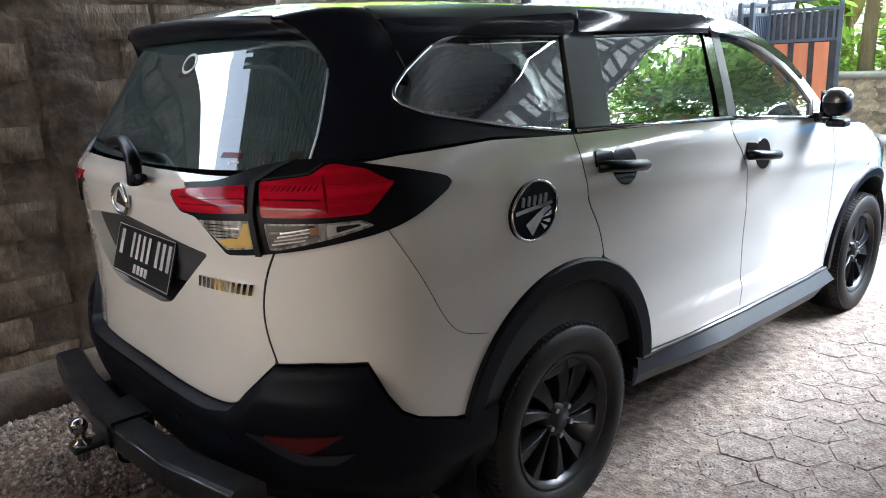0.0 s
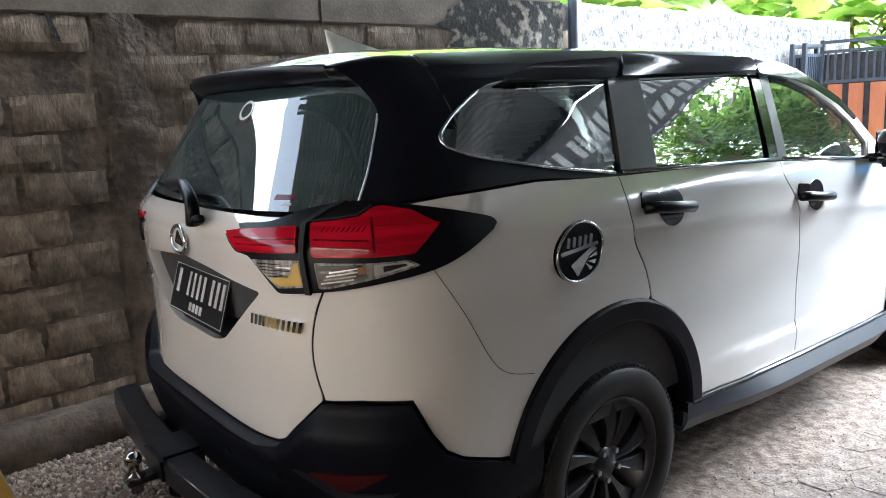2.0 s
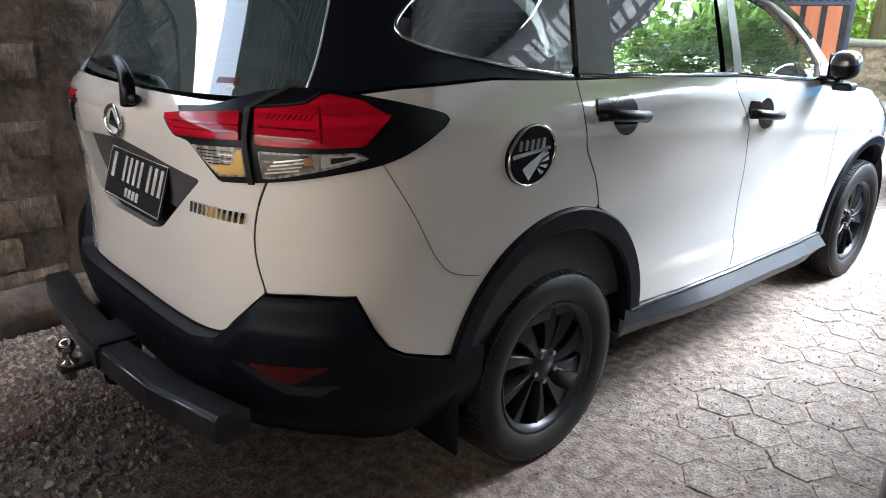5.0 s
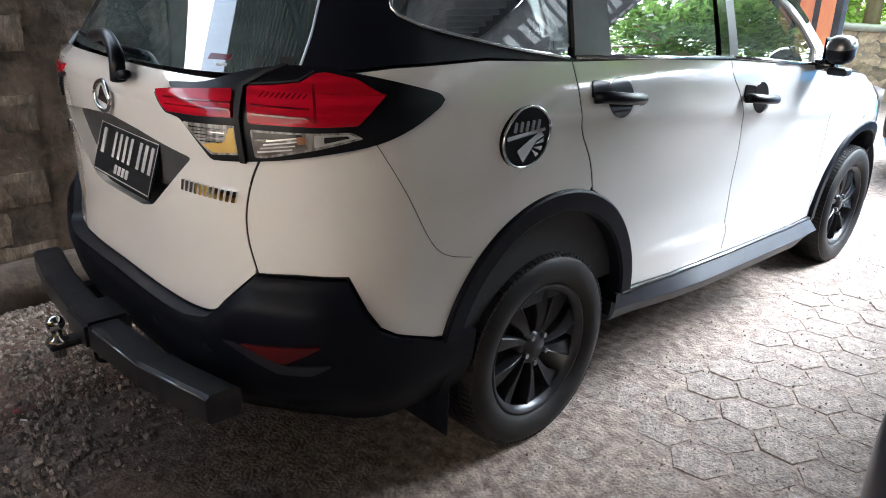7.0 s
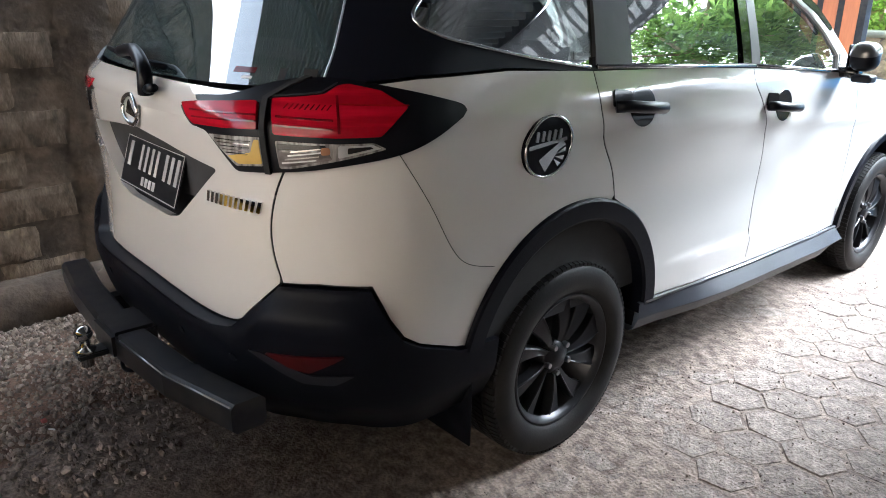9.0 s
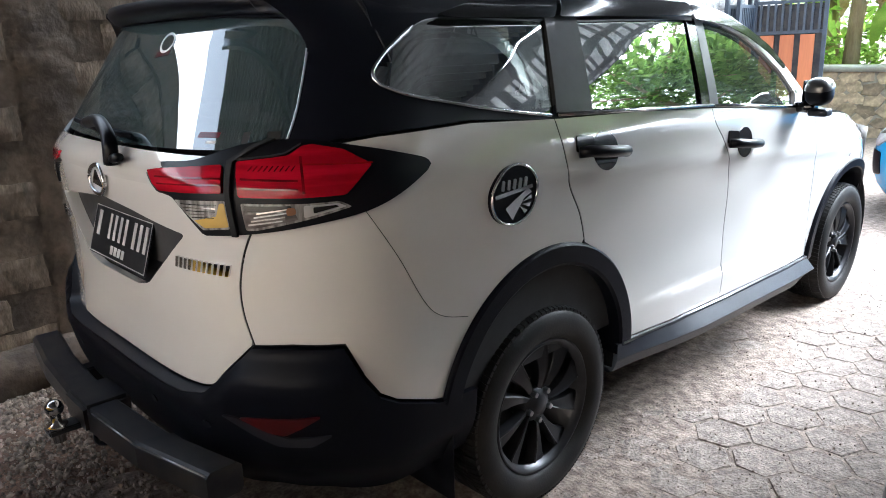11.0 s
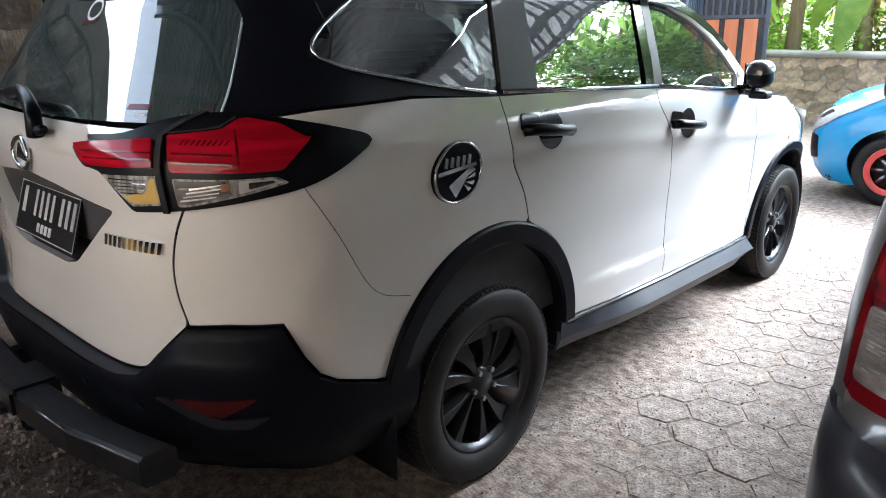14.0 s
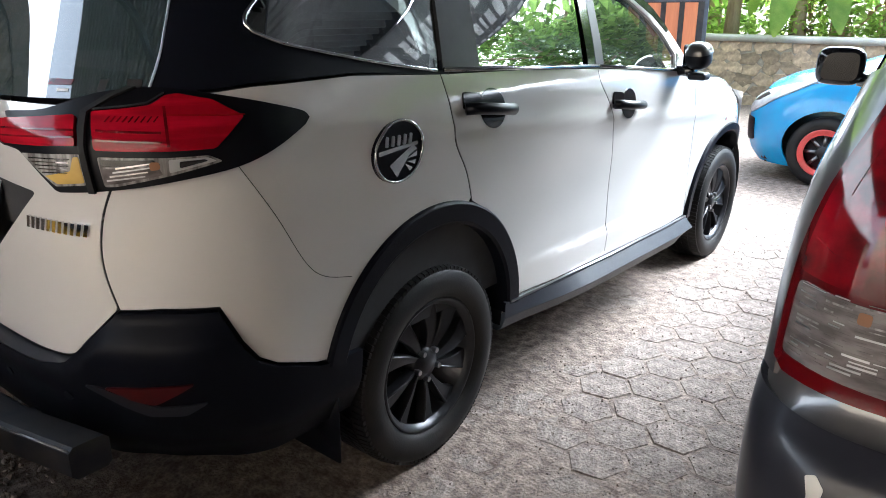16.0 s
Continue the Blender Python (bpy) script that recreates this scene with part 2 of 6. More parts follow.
def add_box(bm, x0, x1, y0, y1, z0, z1, bevel=0.0, m=None):
    got = bmesh.ops.create_cube(bm, size=1.0, matrix=Matrix.Translation(((x0 + x1) / 2, (y0 + y1) / 2, (z0 + z1) / 2)) @ Matrix.Diagonal((x1 - x0, y1 - y0, z1 - z0, 1)))
    vs = got["verts"]
    if bevel:
        es = list({e for v in vs for e in v.link_edges})
        vs = list({v for f in bmesh.ops.bevel(bm, geom=es, offset=bevel, segments=2, affect="EDGES")["faces"] for v in f.verts} | {v for v in vs if v.is_valid})
    if m is not None:
        bmesh.ops.transform(bm, matrix=m, verts=vs)
    return vs


def box(*a, **k):
    bm = bmesh.new()
    add_box(bm, *a, **k)
    return bm


def add_tube(bm, pts, r, n=10, r1=None, cap=True):
    """A round bar along points."""
    rings = []
    pts = [Vector(p) for p in pts]
    up = Vector((0, 0, 1))
    for i, p in enumerate(pts):
        d = (pts[min(i + 1, len(pts) - 1)] - pts[max(i - 1, 0)]).normalized()
        a = d.cross(up if abs(d.z) < 0.95 else Vector((1, 0, 0))).normalized()
        b = d.cross(a)
        rr = r if r1 is None else r + (r1 - r) * i / (len(pts) - 1)
        rings.append([bm.verts.new(p + rr * (math.cos(t) * a + math.sin(t) * b)) for t in (2 * math.pi * k / n for k in range(n))])
    for q, w in zip(rings, rings[1:]):
        for k in range(n):
            bm.faces.new((q[k], q[(k + 1) % n], w[(k + 1) % n], w[k]))
    if cap:
        bm.faces.new(rings[0][::-1])
        bm.faces.new(rings[-1])
    return rings


def tube(pts, r, n=10, r1=None):
    bm = bmesh.new()
    add_tube(bm, pts, r, n, r1)
    bmesh.ops.recalc_face_normals(bm, faces=bm.faces)
    return bm


def lathe(profile, axis="x", n=48):
    """Turns (along, radius) points round an axis."""
    bm = bmesh.new()
    rings = []
    for a, r in profile:
        ring = []
        for k in range(n):
            t = 2 * math.pi * k / n
            c, s = r * math.cos(t), r * math.sin(t)
            ring.append(bm.verts.new({"x": (a, c, s), "y": (c, a, s), "z": (c, s, a)}[axis]))
        rings.append(ring)
    for q, w in zip(rings, rings[1:]):
        for k in range(n):
            bm.faces.new((q[k], q[(k + 1) % n], w[(k + 1) % n], w[k]))
    bmesh.ops.remove_doubles(bm, verts=bm.verts, dist=1e-6)
    bmesh.ops.recalc_face_normals(bm, faces=bm.faces)
    return bm


def pebble(cx, cy, cz, rx, ry, rz, p=3.0, n=28, m=18):
    """A rounded box."""
    def sp(v):
        return math.copysign(abs(v) ** (2 / p), v)
    bm = bmesh.new()
    rings = []
    for j in range(m + 1):
        b = math.pi * (j / m - 0.5)
        rings.append([bm.verts.new((cx + rx * sp(math.cos(b)) * sp(math.cos(a)), cy + ry * sp(math.cos(b)) * sp(math.sin(a)), cz + rz * sp(math.sin(b)))) for a in (2 * math.pi * k / n for k in range(n))])
    for q, w in zip(rings, rings[1:]):
        for k in range(n):
            bm.faces.new((q[k], q[(k + 1) % n], w[(k + 1) % n], w[k]))
    bmesh.ops.remove_doubles(bm, verts=bm.verts, dist=1e-5)
    bmesh.ops.recalc_face_normals(bm, faces=bm.faces)
    return bm


def fbm(x, y, z=0.0, s=1.0, o=4):
    return noise.fractal(Vector((x * s, y * s, z * s)), 1.0, 2.0, o)


def grid(nx, ny, f):
    bm = bmesh.new()
    vs = [[bm.verts.new(f(i / nx, j / ny)) for j in range(ny + 1)] for i in range(nx + 1)]
    for i in range(nx):
        for j in range(ny):
            bm.faces.new((vs[i][j], vs[i + 1][j], vs[i + 1][j + 1], vs[i][j + 1]))
    return bm


# ---- ground ----
WALL_X = -1.45


def stretch(lo, hi, step, far):
    """Even steps from lo to hi, then ever longer ones out to far on both sides."""
    k = int(round((hi - lo) / step))
    out = [lo + (hi - lo) * i / k for i in range(k + 1)]
    d = step
    while out[-1] < far:
        d *= 1.5
        out.append(out[-1] + d)
        out.insert(0, out[0] - d)
    return out


gx, gy = stretch(-2.0, 3.4, 0.045, 300), stretch(-3.0, 6.5, 0.05, 300)


def ground_z(x, y):
    near = 1.0 if -2 < x < 5 and -4 < y < 9 else 0.0
    dust = max(0.0, min(1.0, (0.45 - y + 0.5 * fbm(x, y, 9, 1.3)) / 0.7)) * max(0.0, min(1.0, (2.8 - x) / 0.6)) + max(0.0, min(1.0, (1.05 - x + 0.25 * fbm(x, y, 4, 1.6)) / 0.25))
    z = -0.0042 + near * (0.005 * fbm(x, y, 0, 2.3) + 0.003 * fbm(x, y, 2, 9.0)) + 0.0068 * min(1.0, dust) * (1 + 0.35 * fbm(x, y, 5, 3.1))
    if y > 10.4:
        z += min(1.0, (y - 10.4) * 4) * 0.85 + max(0, min(y, 60) - 14) * 0.05
    return z


NX, NY = len(gx) - 1, len(gy) - 1
bm = grid(NX, NY, lambda u, v: (gx[round(u * NX)], gy[round(v * NY)], ground_z(gx[round(u * NX)], gy[round(v * NY)])))
ground = solo("ground", bm, M_ground, "dusty grey-brown cement yard ground", "ground", kind="structure")

# hexagon pavers
HEX = 0.2


def hex_bm(rng, bm=None, m=None, r=None):
    bm = bm or bmesh.new()
    r = r or HEX / math.sqrt(3) - 0.0055
    a = [math.radians(60 * k + 30) for k in range(6)]
    tilt = (rng.uniform(-0.012, 0.012), rng.uniform(-0.012, 0.012))
    j = [rng.uniform(0.90, 1.05) for _ in a]
    low = [(r * q * math.cos(t), r * q * math.sin(t), -0.03) for t, q in zip(a, j)]
    mid = [(x, y, -0.006) for x, y, _ in low]
    top = [(x * 0.95, y * 0.95, tilt[0] * x + tilt[1] * y) for x, y, _ in low]
    rings = [[bm.verts.new(m @ Vector(p) if m else p) for p in q] for q in (low, mid, top)]
    for p, q in zip(rings, rings[1:]):
        for k in range(6):
            bm.faces.new((p[k], p[(k + 1) % 6], q[(k + 1) % 6], q[k]))
    bm.faces.new(rings[2])
    return bm


def hex_spots():
    c, s = math.cos(radians(35)), math.sin(radians(35))
    for i in range(-70, 71):
        for j in range(-70, 71):
            u, v = HEX * (i + 0.5 * j), HEX * j * math.sqrt(3) / 2
            x, y = 1.43 + u * c - v * s, 0.63 + u * s + v * c
            if 0.62 < x < 8 and -2.5 < y < 9.6 and not (y < -0.30 and x < 1.75 + 0.35 * y):
                yield x, y


rng = random.Random(2)
pavement = thing("pavement", "worn grey hexagon cement pavers", "pavement")
pavement["kind"] = "structure"
hexes = [mesh_of("paver", hex_bm(rng), M_hex, False) for _ in range(8)]
joined = bmesh.new()
for x, y in hex_spots():
    m = pose(x, y, rng.uniform(-0.003, 0.001), 0, 0, 35 + rng.choice((0, 60, 120)) + rng.uniform(-1.5, 1.5))
    if 0.85 < x < 2.3 and -0.2 < y < 6.2 and x < 2.5 - 0.17 * max(0, y - 1):
        ob = new("paver", hexes[rng.randrange(8)])
        ob.parent, ob.matrix_basis = pavement, m
    else:
        hex_bm(rng, joined, m)
tagged(part("far_pavers", joined, M_hexj, pavement, smooth=False), kind="stuff")

# dark soil and gravel strip along the foot of the block wall
bm = grid(34, 60, lambda u, v: (WALL_X + 0.05 + u * (1.25 + 0.25 * fbm(v * 9, 3, 0, 1)), -3.2 + 3.4 * v,
                               0.004 + 0.028 * (1 - u) ** 0.7 * (1 + 0.5 * fbm(u * 4, v * 9, 2, 2)) - 0.03 * max(0, u - 0.8) * 5))
gravel_bed = solo("gravel_bed", bm, M_dirt, "dark soil strip at the wall foot", "soil", kind="structure")

# loose gravel
rng = random.Random(4)
ico = bmesh.new()
bmesh.ops.create_icosphere(ico, subdivisions=1, radius=1.0)
ico_v, ico_f = [v.co.copy() for v in ico.verts], [tuple(v.index for v in f.verts) for f in ico.faces]
ico.free()
gv, gf = [], []
for _ in range(24000):
    x = WALL_X + 0.2 + 1.55 * rng.random() ** 1.25
    y = -2.9 + 2.9 * rng.random()
    if rng.random() < max(0.0, x + 0.7) * 1.1 + max(0.0, y + 0.8) * 0.9 + 0.35 * fbm(x, y, 3, 2.0):
        continue
    r = rng.choice((0.004, 0.005, 0.006, 0.007, 0.009, 0.012, 0.015))
    m = pose(x, y, 0.012 + 0.024 * max(0.0, -0.35 - x), rng.random() * 360, rng.random() * 30, 0) @ Matrix.Diagonal((r, r * rng.uniform(0.6, 1.3), r * rng.uniform(0.4, 0.8), 1))
    k = len(gv)
    gv += [m @ (v * rng.uniform(0.75, 1.2)) for v in ico_v]
    gf += [(a + k, b + k, c + k) for a, b, c in ico_f]
gravel_me = bpy.data.meshes.new("gravel")
gravel_me.from_pydata(gv, [], gf)
M_pebble = mat("grey_pebble", (0.27, 0.220, 0.185), 0.9, col2=(0.12, 0.095, 0.078), scale=40, fine=0.2, island=0.45)
gravel_me.materials.append(M_pebble)
tagged(new("gravel", gravel_me), "scattered grey crushed stone gravel on soil", "gravel", kind="stuff")

# grit and crumbs lying on the pavers
rng = random.Random(14)
gv, gf = [], []
for _ in range(5200):
    x, y = 0.75 + 1.75 * rng.random(), -1.4 + 5.0 * rng.random() ** 1.5
    r = rng.choice((0.0016, 0.002, 0.002, 0.003, 0.003, 0.0045))
    m = pose(x, y, 0.003, rng.random() * 360, rng.random() * 30, 0) @ Matrix.Diagonal((r, r * rng.uniform(0.6, 1.6), r * 0.6, 1))
    k = len(gv)
    gv += [m @ (v * rng.uniform(0.75, 1.2)) for v in ico_v]
    gf += [(a + k, b + k, c + k) for a, b, c in ico_f]
crumb_me = bpy.data.meshes.new("grit")
crumb_me.from_pydata(gv, [], gf)
crumb_me.materials.append(M_pebble)
tagged(new("grit", crumb_me), "dark grit and crumbs on the pavers", "grit", kind="stuff")

# ---- block wall ----
wall = new("wall_left", mesh_of("wall_left", box(WALL_X - 0.12, WALL_X - 0.011, -5.0, 2.36, -0.2, 1.97), M_mortar, False))
tagged(wall, "old unrendered cement block wall with dirty mortar", "wall", kind="structure")
part("ring_beam", box(WALL_X - 0.13, WALL_X + 0.004, -5.0, 0.38, 1.97, 2.165, bevel=0.008), M_beam, wall, "grey cement render band on the wall top", False)
part("ring_beam", box(WALL_X - 0.13, WALL_X + 0.001, 0.385, 2.36, 1.965, 2.170, bevel=0.010), M_beam, wall, "grey cement render band on the wall top", False)


def rough_slab(rng, w, h, d, nx=8, ny=4):
    """A block with an uneven face towards +x."""
    bm = bmesh.new()
    vs = {}
    for i in range(nx + 1):
        for j in range(ny + 1):
            e = i in (0, nx) or j in (0, ny)
            corner = i in (0, nx) and j in (0, ny)
            vs[i, j] = bm.verts.new((d - (rng.uniform(0.003, 0.009) if e else 0.0) - (0.003 if corner else 0) + rng.uniform(-0.003, 0.002),
                                     w * (i / nx - 0.5) + (rng.uniform(-0.006, 0.006) if e else 0), h * (j / ny - 0.5) + (rng.uniform(-0.005, 0.005) if e else 0)))
    for i in range(nx):
        for j in range(ny):
            bm.faces.new((vs[i, j], vs[i + 1, j], vs[i + 1, j + 1], vs[i, j + 1]))
    rim = [e for e in bm.edges if e.is_boundary]
    got = bmesh.ops.extrude_edge_only(bm, edges=rim)
    for v in got["geom"]:
        if isinstance(v, bmesh.types.BMVert):
            v.co.x = -0.02
    bmesh.ops.recalc_face_normals(bm, faces=bm.faces)
    return bm


rng = random.Random(11)
slabs = [mesh_of("block", rough_slab(rng, 0.358 * rng.uniform(0.95, 1.0), 0.158 * rng.uniform(0.95, 1.0), 0.012), M_block, False) for _ in range(14)]
rowh = 0.1705
for r in range(11):
    zc = 1.97 - rowh * (r + 0.5)
    y = -4.9 + (0.19 if r % 2 else 0.0)
    while y < 2.2:
        yc = y + 0.185
        skip = abs(yc + 0.66) < 0.17 or yc < -2.2 or rng.random() < 0.05
        if not skip and zc > 0.05:
            ob = new("block", slabs[rng.randrange(14)])
            ob.matrix_world = pose(WALL_X - 0.010 + rng.uniform(-0.005, 0.003), yc, zc, rng.uniform(-1.0, 1.0), 0, 0)
            ob.parent = wall
        y += 0.372
# mortar pier that runs up the wall
bm = grid(8, 60, lambda u, v: (WALL_X + 0.012 * math.sin(math.pi * u) + 0.008 * fbm(u, v * 12, 5, 2) - 0.006, -0.80 + 0.25 * u + 0.03 * fbm(v * 8, u, 0, 1.5), 1.98 * v))
part("mortar_pier", bm, M_mortar, wall, "smeared mortar pier")
# footing
bm = grid(120, 8, lambda u, v: (WALL_X + 0.01 + 0.17 * min(1, v * 1.6) ** 0.8 + 0.035 * fbm(u * 30, v * 2, 1, 1), -5 + 7.3 * u, 0.20 - 0.24 * max(0, v - 0.45) / 0.55 + 0.03 * fbm(u * 22, v, 7, 1)))
for f in bm.faces:
    f.normal_flip()
part("footing", bm, M_foot, wall, "rough rubble footing")
# mould patch next to the post
bm = grid(26, 12, lambda u, v: (WALL_X + 0.011 + 0.004 * fbm(u * 5, v * 5, 0, 2), 1.30 + 1.05 * u + 0.30 * fbm(v * 4, 1, 0, 2) * (1 - u), 1.62 + 0.535 * v))
for f in bm.faces:
    f.normal_flip()
part("mould_patch", bm, M_mould, wall, "black mould stain")

# ---- whitewashed wall beyond the post ----
bm = grid(150, 60, lambda u, v: (WALL_X + 0.009 * fbm(u * 40, v * 18, 0, 1.0, 5), 2.44 + 4.70 * u, -0.1 + 2.262 * v + (0.02 * fbm(u * 14, 0, 3, 1) if v == 1 else 0)))
bmesh.ops.recalc_face_normals(bm, faces=bm.faces)
rim = [e for e in bm.edges if e.is_boundary]
for v in bmesh.ops.extrude_edge_only(bm, edges=rim)["geom"]:
    if isinstance(v, bmesh.types.BMVert):
        v.co.x = WALL_X - 0.16
bmesh.ops.recalc_face_normals(bm, faces=bm.faces)
solo("wall_white", bm, M_wwall, "rough whitewashed rendered yard wall in daylight", "wall", kind="structure")

# ---- post, banner, canopy ----
post = thing("canopy_post", "dark painted steel canopy post beside the wall", "post")
part("post_tube", box(-1.405, -1.33, 2.36, 2.43, 0, 2.95, bevel=0.006), M_gate, post)
part("base_plate", box(-1.44, -1.29, 2.32, 2.47, 0, 0.012), M_gate, post)

ROOF_Z = 2.95
banner = thing("banner", "grey cloth banner hung across the canopy front", "banner")
BX0, BX1, BZ0, BZ1, BY = -1.30, 4.9, 2.20, 2.85, 2.33


def banner_surface(x, z):
    return Vector((x, BY + 0.012 * math.sin(x * 3.1) * (BZ1 - z), z)), Vector((0, -1, 0))


def word_bars(x, z0, z1, widths, gap, slant=0.0):
    """Upright bars, one for each stroke of a line of print, running back along -x."""
    out = []
    for w in widths:
        out.append([(x - w, z0), (x, z0), (x + slant, z1), (x - w + slant, z1)])
        x -= w + gap
    return out


PRINT = [[(0.3 + 0.075 * k, 2.222), (0.35 + 0.075 * k, 2.222), (0.35 + 0.075 * k, 2.240), (0.3 + 0.075 * k, 2.240)] for k in range(60)]
PRINT += word_bars(1.99, 2.285, 2.385, [0.062, 0.055, 0.026, 0.058, 0.060, 0.056, 0.060, 0.055, 0.060, 0.058, 0.060], 0.028)
for _x in (4.1, 3.76, 3.42, 3.10):
    PRINT += word_bars(_x, 2.46, 2.70, [0.075, 0.05, 0.05], 0.025, 0.02)
PRINT += word_bars(2.88, 2.46, 2.70, [0.07, 0.05], 0.04, 0.02) + word_bars(2.66, 2.46, 2.70, [0.08], 0.04, 0.02) + word_bars(2.47, 2.46, 2.70, [0.07, 0.04, 0.04], 0.03, 0.02)
PRINT += word_bars(2.21, 2.46, 2.70, [0.055, 0.05, 0.055], 0.03, 0.02) + word_bars(1.96, 2.46, 2.70, [0.07, 0.04, 0.05], 0.03, 0.02) + word_bars(1.70, 2.46, 2.70, [0.06, 0.03, 0.06], 0.035, 0.02)
BANNER = (BX0, BX1, BZ0, BZ1)


def corrugated(x0, x1, y0, y1, z, pitch=0.076, depth=0.016, n=None):
    """Sheet with waves across x."""
    n = n or int((x1 - x0) / pitch) * 6
    bm = bmesh.new()
    rows = []
    for i in range(n + 1):
        x = x0 + (x1 - x0) * i / n
        w = depth * math.sin(2 * math.pi * (x - x0) / pitch)
        rows.append((bm.verts.new((x, y0, z + w)), bm.verts.new((x, y1, z + w))))
    for a, b in zip(rows, rows[1:]):
        bm.faces.new((a[0], b[0], b[1], a[1]))
    return bm


SHEETS = [(-1.14, 1.06), (1.06, 3.2), (3.2, 5.3)]
canopy = thing("canopy_roof", "corrugated zinc canopy roof over the parking yard", "roof")
canopy["kind"] = "structure"
for a, b in SHEETS:
    part("roof_sheet", corrugated(a, b, -4.9, 2.36, ROOF_Z, pitch=0.09, depth=0.026), M_zinc, canopy)
for y in (-4.4, -3.4, -1.7, 0.2):
    part("purlin", box(-1.3, 5.0, y - 0.02, y + 0.02, ROOF_Z - 0.09, ROOF_Z - 0.03), M_gate, canopy, smooth=False)

bm = box(-0.345, -0.318, -1.292, -1.286, 0.028, 0.034, bevel=0.002)
bmesh.ops.rotate(bm, cent=(-0.33, -1.289, 0.03), matrix=Matrix.Rotation(radians(40), 3, "Z"), verts=bm.verts)
solo("litter", bm, M_lit, "small white paper stub on gravel", "litter", smooth=False)
solo("litter", box(-0.425, -0.395, -1.305, -1.285, 0.024, 0.030, bevel=0.003), M_stub, "crumpled red wrapper scrap on gravel", "litter", smooth=False)
bm = grid(4, 10, lambda u, v: (WALL_X + 0.007, -0.985 + 0.035 * u * (1 - 0.5 * v) + 0.02 * (1 - v), 1.85 + 0.125 * v))
bmesh.ops.recalc_face_normals(bm, faces=bm.faces)
part("dark_streak", bm, M_mould, wall, "black streak")

# ---- steel gate, folded open ----
def gate_leaf(name_at, w, h, planks, group="leaves of the gate"):
    g = thing("gate_leaf", "slate blue steel gate leaf with orange planks", "gate", group)
    t = 0.04
    for x in (0, w - t):
        part("stile", box(x, x + t, -t / 2, t / 2, 0.03, h, bevel=0.003), M_gate, g, smooth=False)
    for z in (0.05, h * 0.775, h * 0.93, h - t):
        part("rail", box(t, w - t, -t / 2 + 0.003, t / 2 - 0.003, z, z + t * 0.8, bevel=0.002), M_gate, g, smooth=False)
    n = 9
    for k in range(n):
        x = t + (w - 2 * t) * (k + 0.5) / n
        part("bar", box(x - 0.012, x + 0.012, -0.014, 0.010, h * 0.775 + 0.03, h * 0.93, bevel=0.002), M_gate, g, smooth=False)
    part("backing", box(t, w - t, 0.014, 0.018, 0.08, h * 0.925), M_steel, g, "dark backing sheet", False)
    if planks:
        pw = (w - 2 * t - 0.05) / planks
        for k in range(planks):
            x = t + 0.03 + pw * k
            part("plank", box(x + 0.012, x + pw - 0.045, -0.016, 0.010, 0.10, h * 0.77, bevel=0.003), M_wood, g, "orange-brown stained plank", False)
    g.matrix_world = name_at
    return g


gate_leaf(pose(-1.290, 6.14, 0.0, 0, -0.8, 16), 0.70, 1.935, 3)
gate_leaf(pose(-1.375, 5.64, 0.0, 0, 0, 90), 0.56, 1.90, 3)
gate_leaf(pose(-1.30, 5.74, 0.0, 0, 0, 90.5), 0.46, 1.905, 3)

# ---- low fieldstone wall across the lane ----
SW_Y = 10.2
swall = new("wall_stone", mesh_of("wall_stone", box(-9, 14, SW_Y + 0.03, SW_Y + 0.45, -0.2, 0.96), M_smort, False))
tagged(swall, "low fieldstone garden wall with pale mortar", "wall", kind="structure")
part("coping", box(-9, 14, SW_Y - 0.03, SW_Y + 0.48, 0.955, 1.05, bevel=0.012), M_cap, swall, "cement coping")


def stone_bm(rng, w, h):
    bm = bmesh.new()
    n = rng.randrange(5, 8)
    a0 = rng.random() * 6
    out = [(0.5 * w * math.cos(a0 + 2 * math.pi * k / n) * rng.uniform(0.72, 1.18), 0.5 * h * math.sin(a0 + 2 * math.pi * k / n) * rng.uniform(0.72, 1.18)) for k in range(n)]
    r0 = [bm.verts.new((x, 0.04, z)) for x, z in out]
    r1 = [bm.verts.new((x, -0.005, z)) for x, z in out]
    r2 = [bm.verts.new((x * 0.9, -0.014 + rng.uniform(-0.008, 0.004), z * 0.9)) for x, z in out]
    for a, b in ((r0, r1), (r1, r2)):
        for k in range(n):
            bm.faces.new((a[k], b[k], b[(k + 1) % n], a[(k + 1) % n]))
    bm.faces.new(r2)
    bmesh.ops.recalc_face_normals(bm, faces=bm.faces)
    return bm


rng = random.Random(21)
stones = [mesh_of("stone", stone_bm(rng, 0.30, 0.235), M_stone, False) for _ in range(9)]
for r in range(6):
    x = -3.2 + 0.12 * (r % 2)
    while x < 5.2:
        k = rng.uniform(0.8, 1.25)
        ob = new("stone", stones[rng.randrange(9)])
        ob.matrix_world = pose(x + 0.14 * k, SW_Y + 0.03, 0.08 + 0.165 * r + rng.uniform(-0.02, 0.02), 0, rng.uniform(-25, 25), 0) @ Matrix.Diagonal((k, 1, rng.uniform(0.88, 1.05), 1))
        ob.parent = swall
        x += 0.245 * k


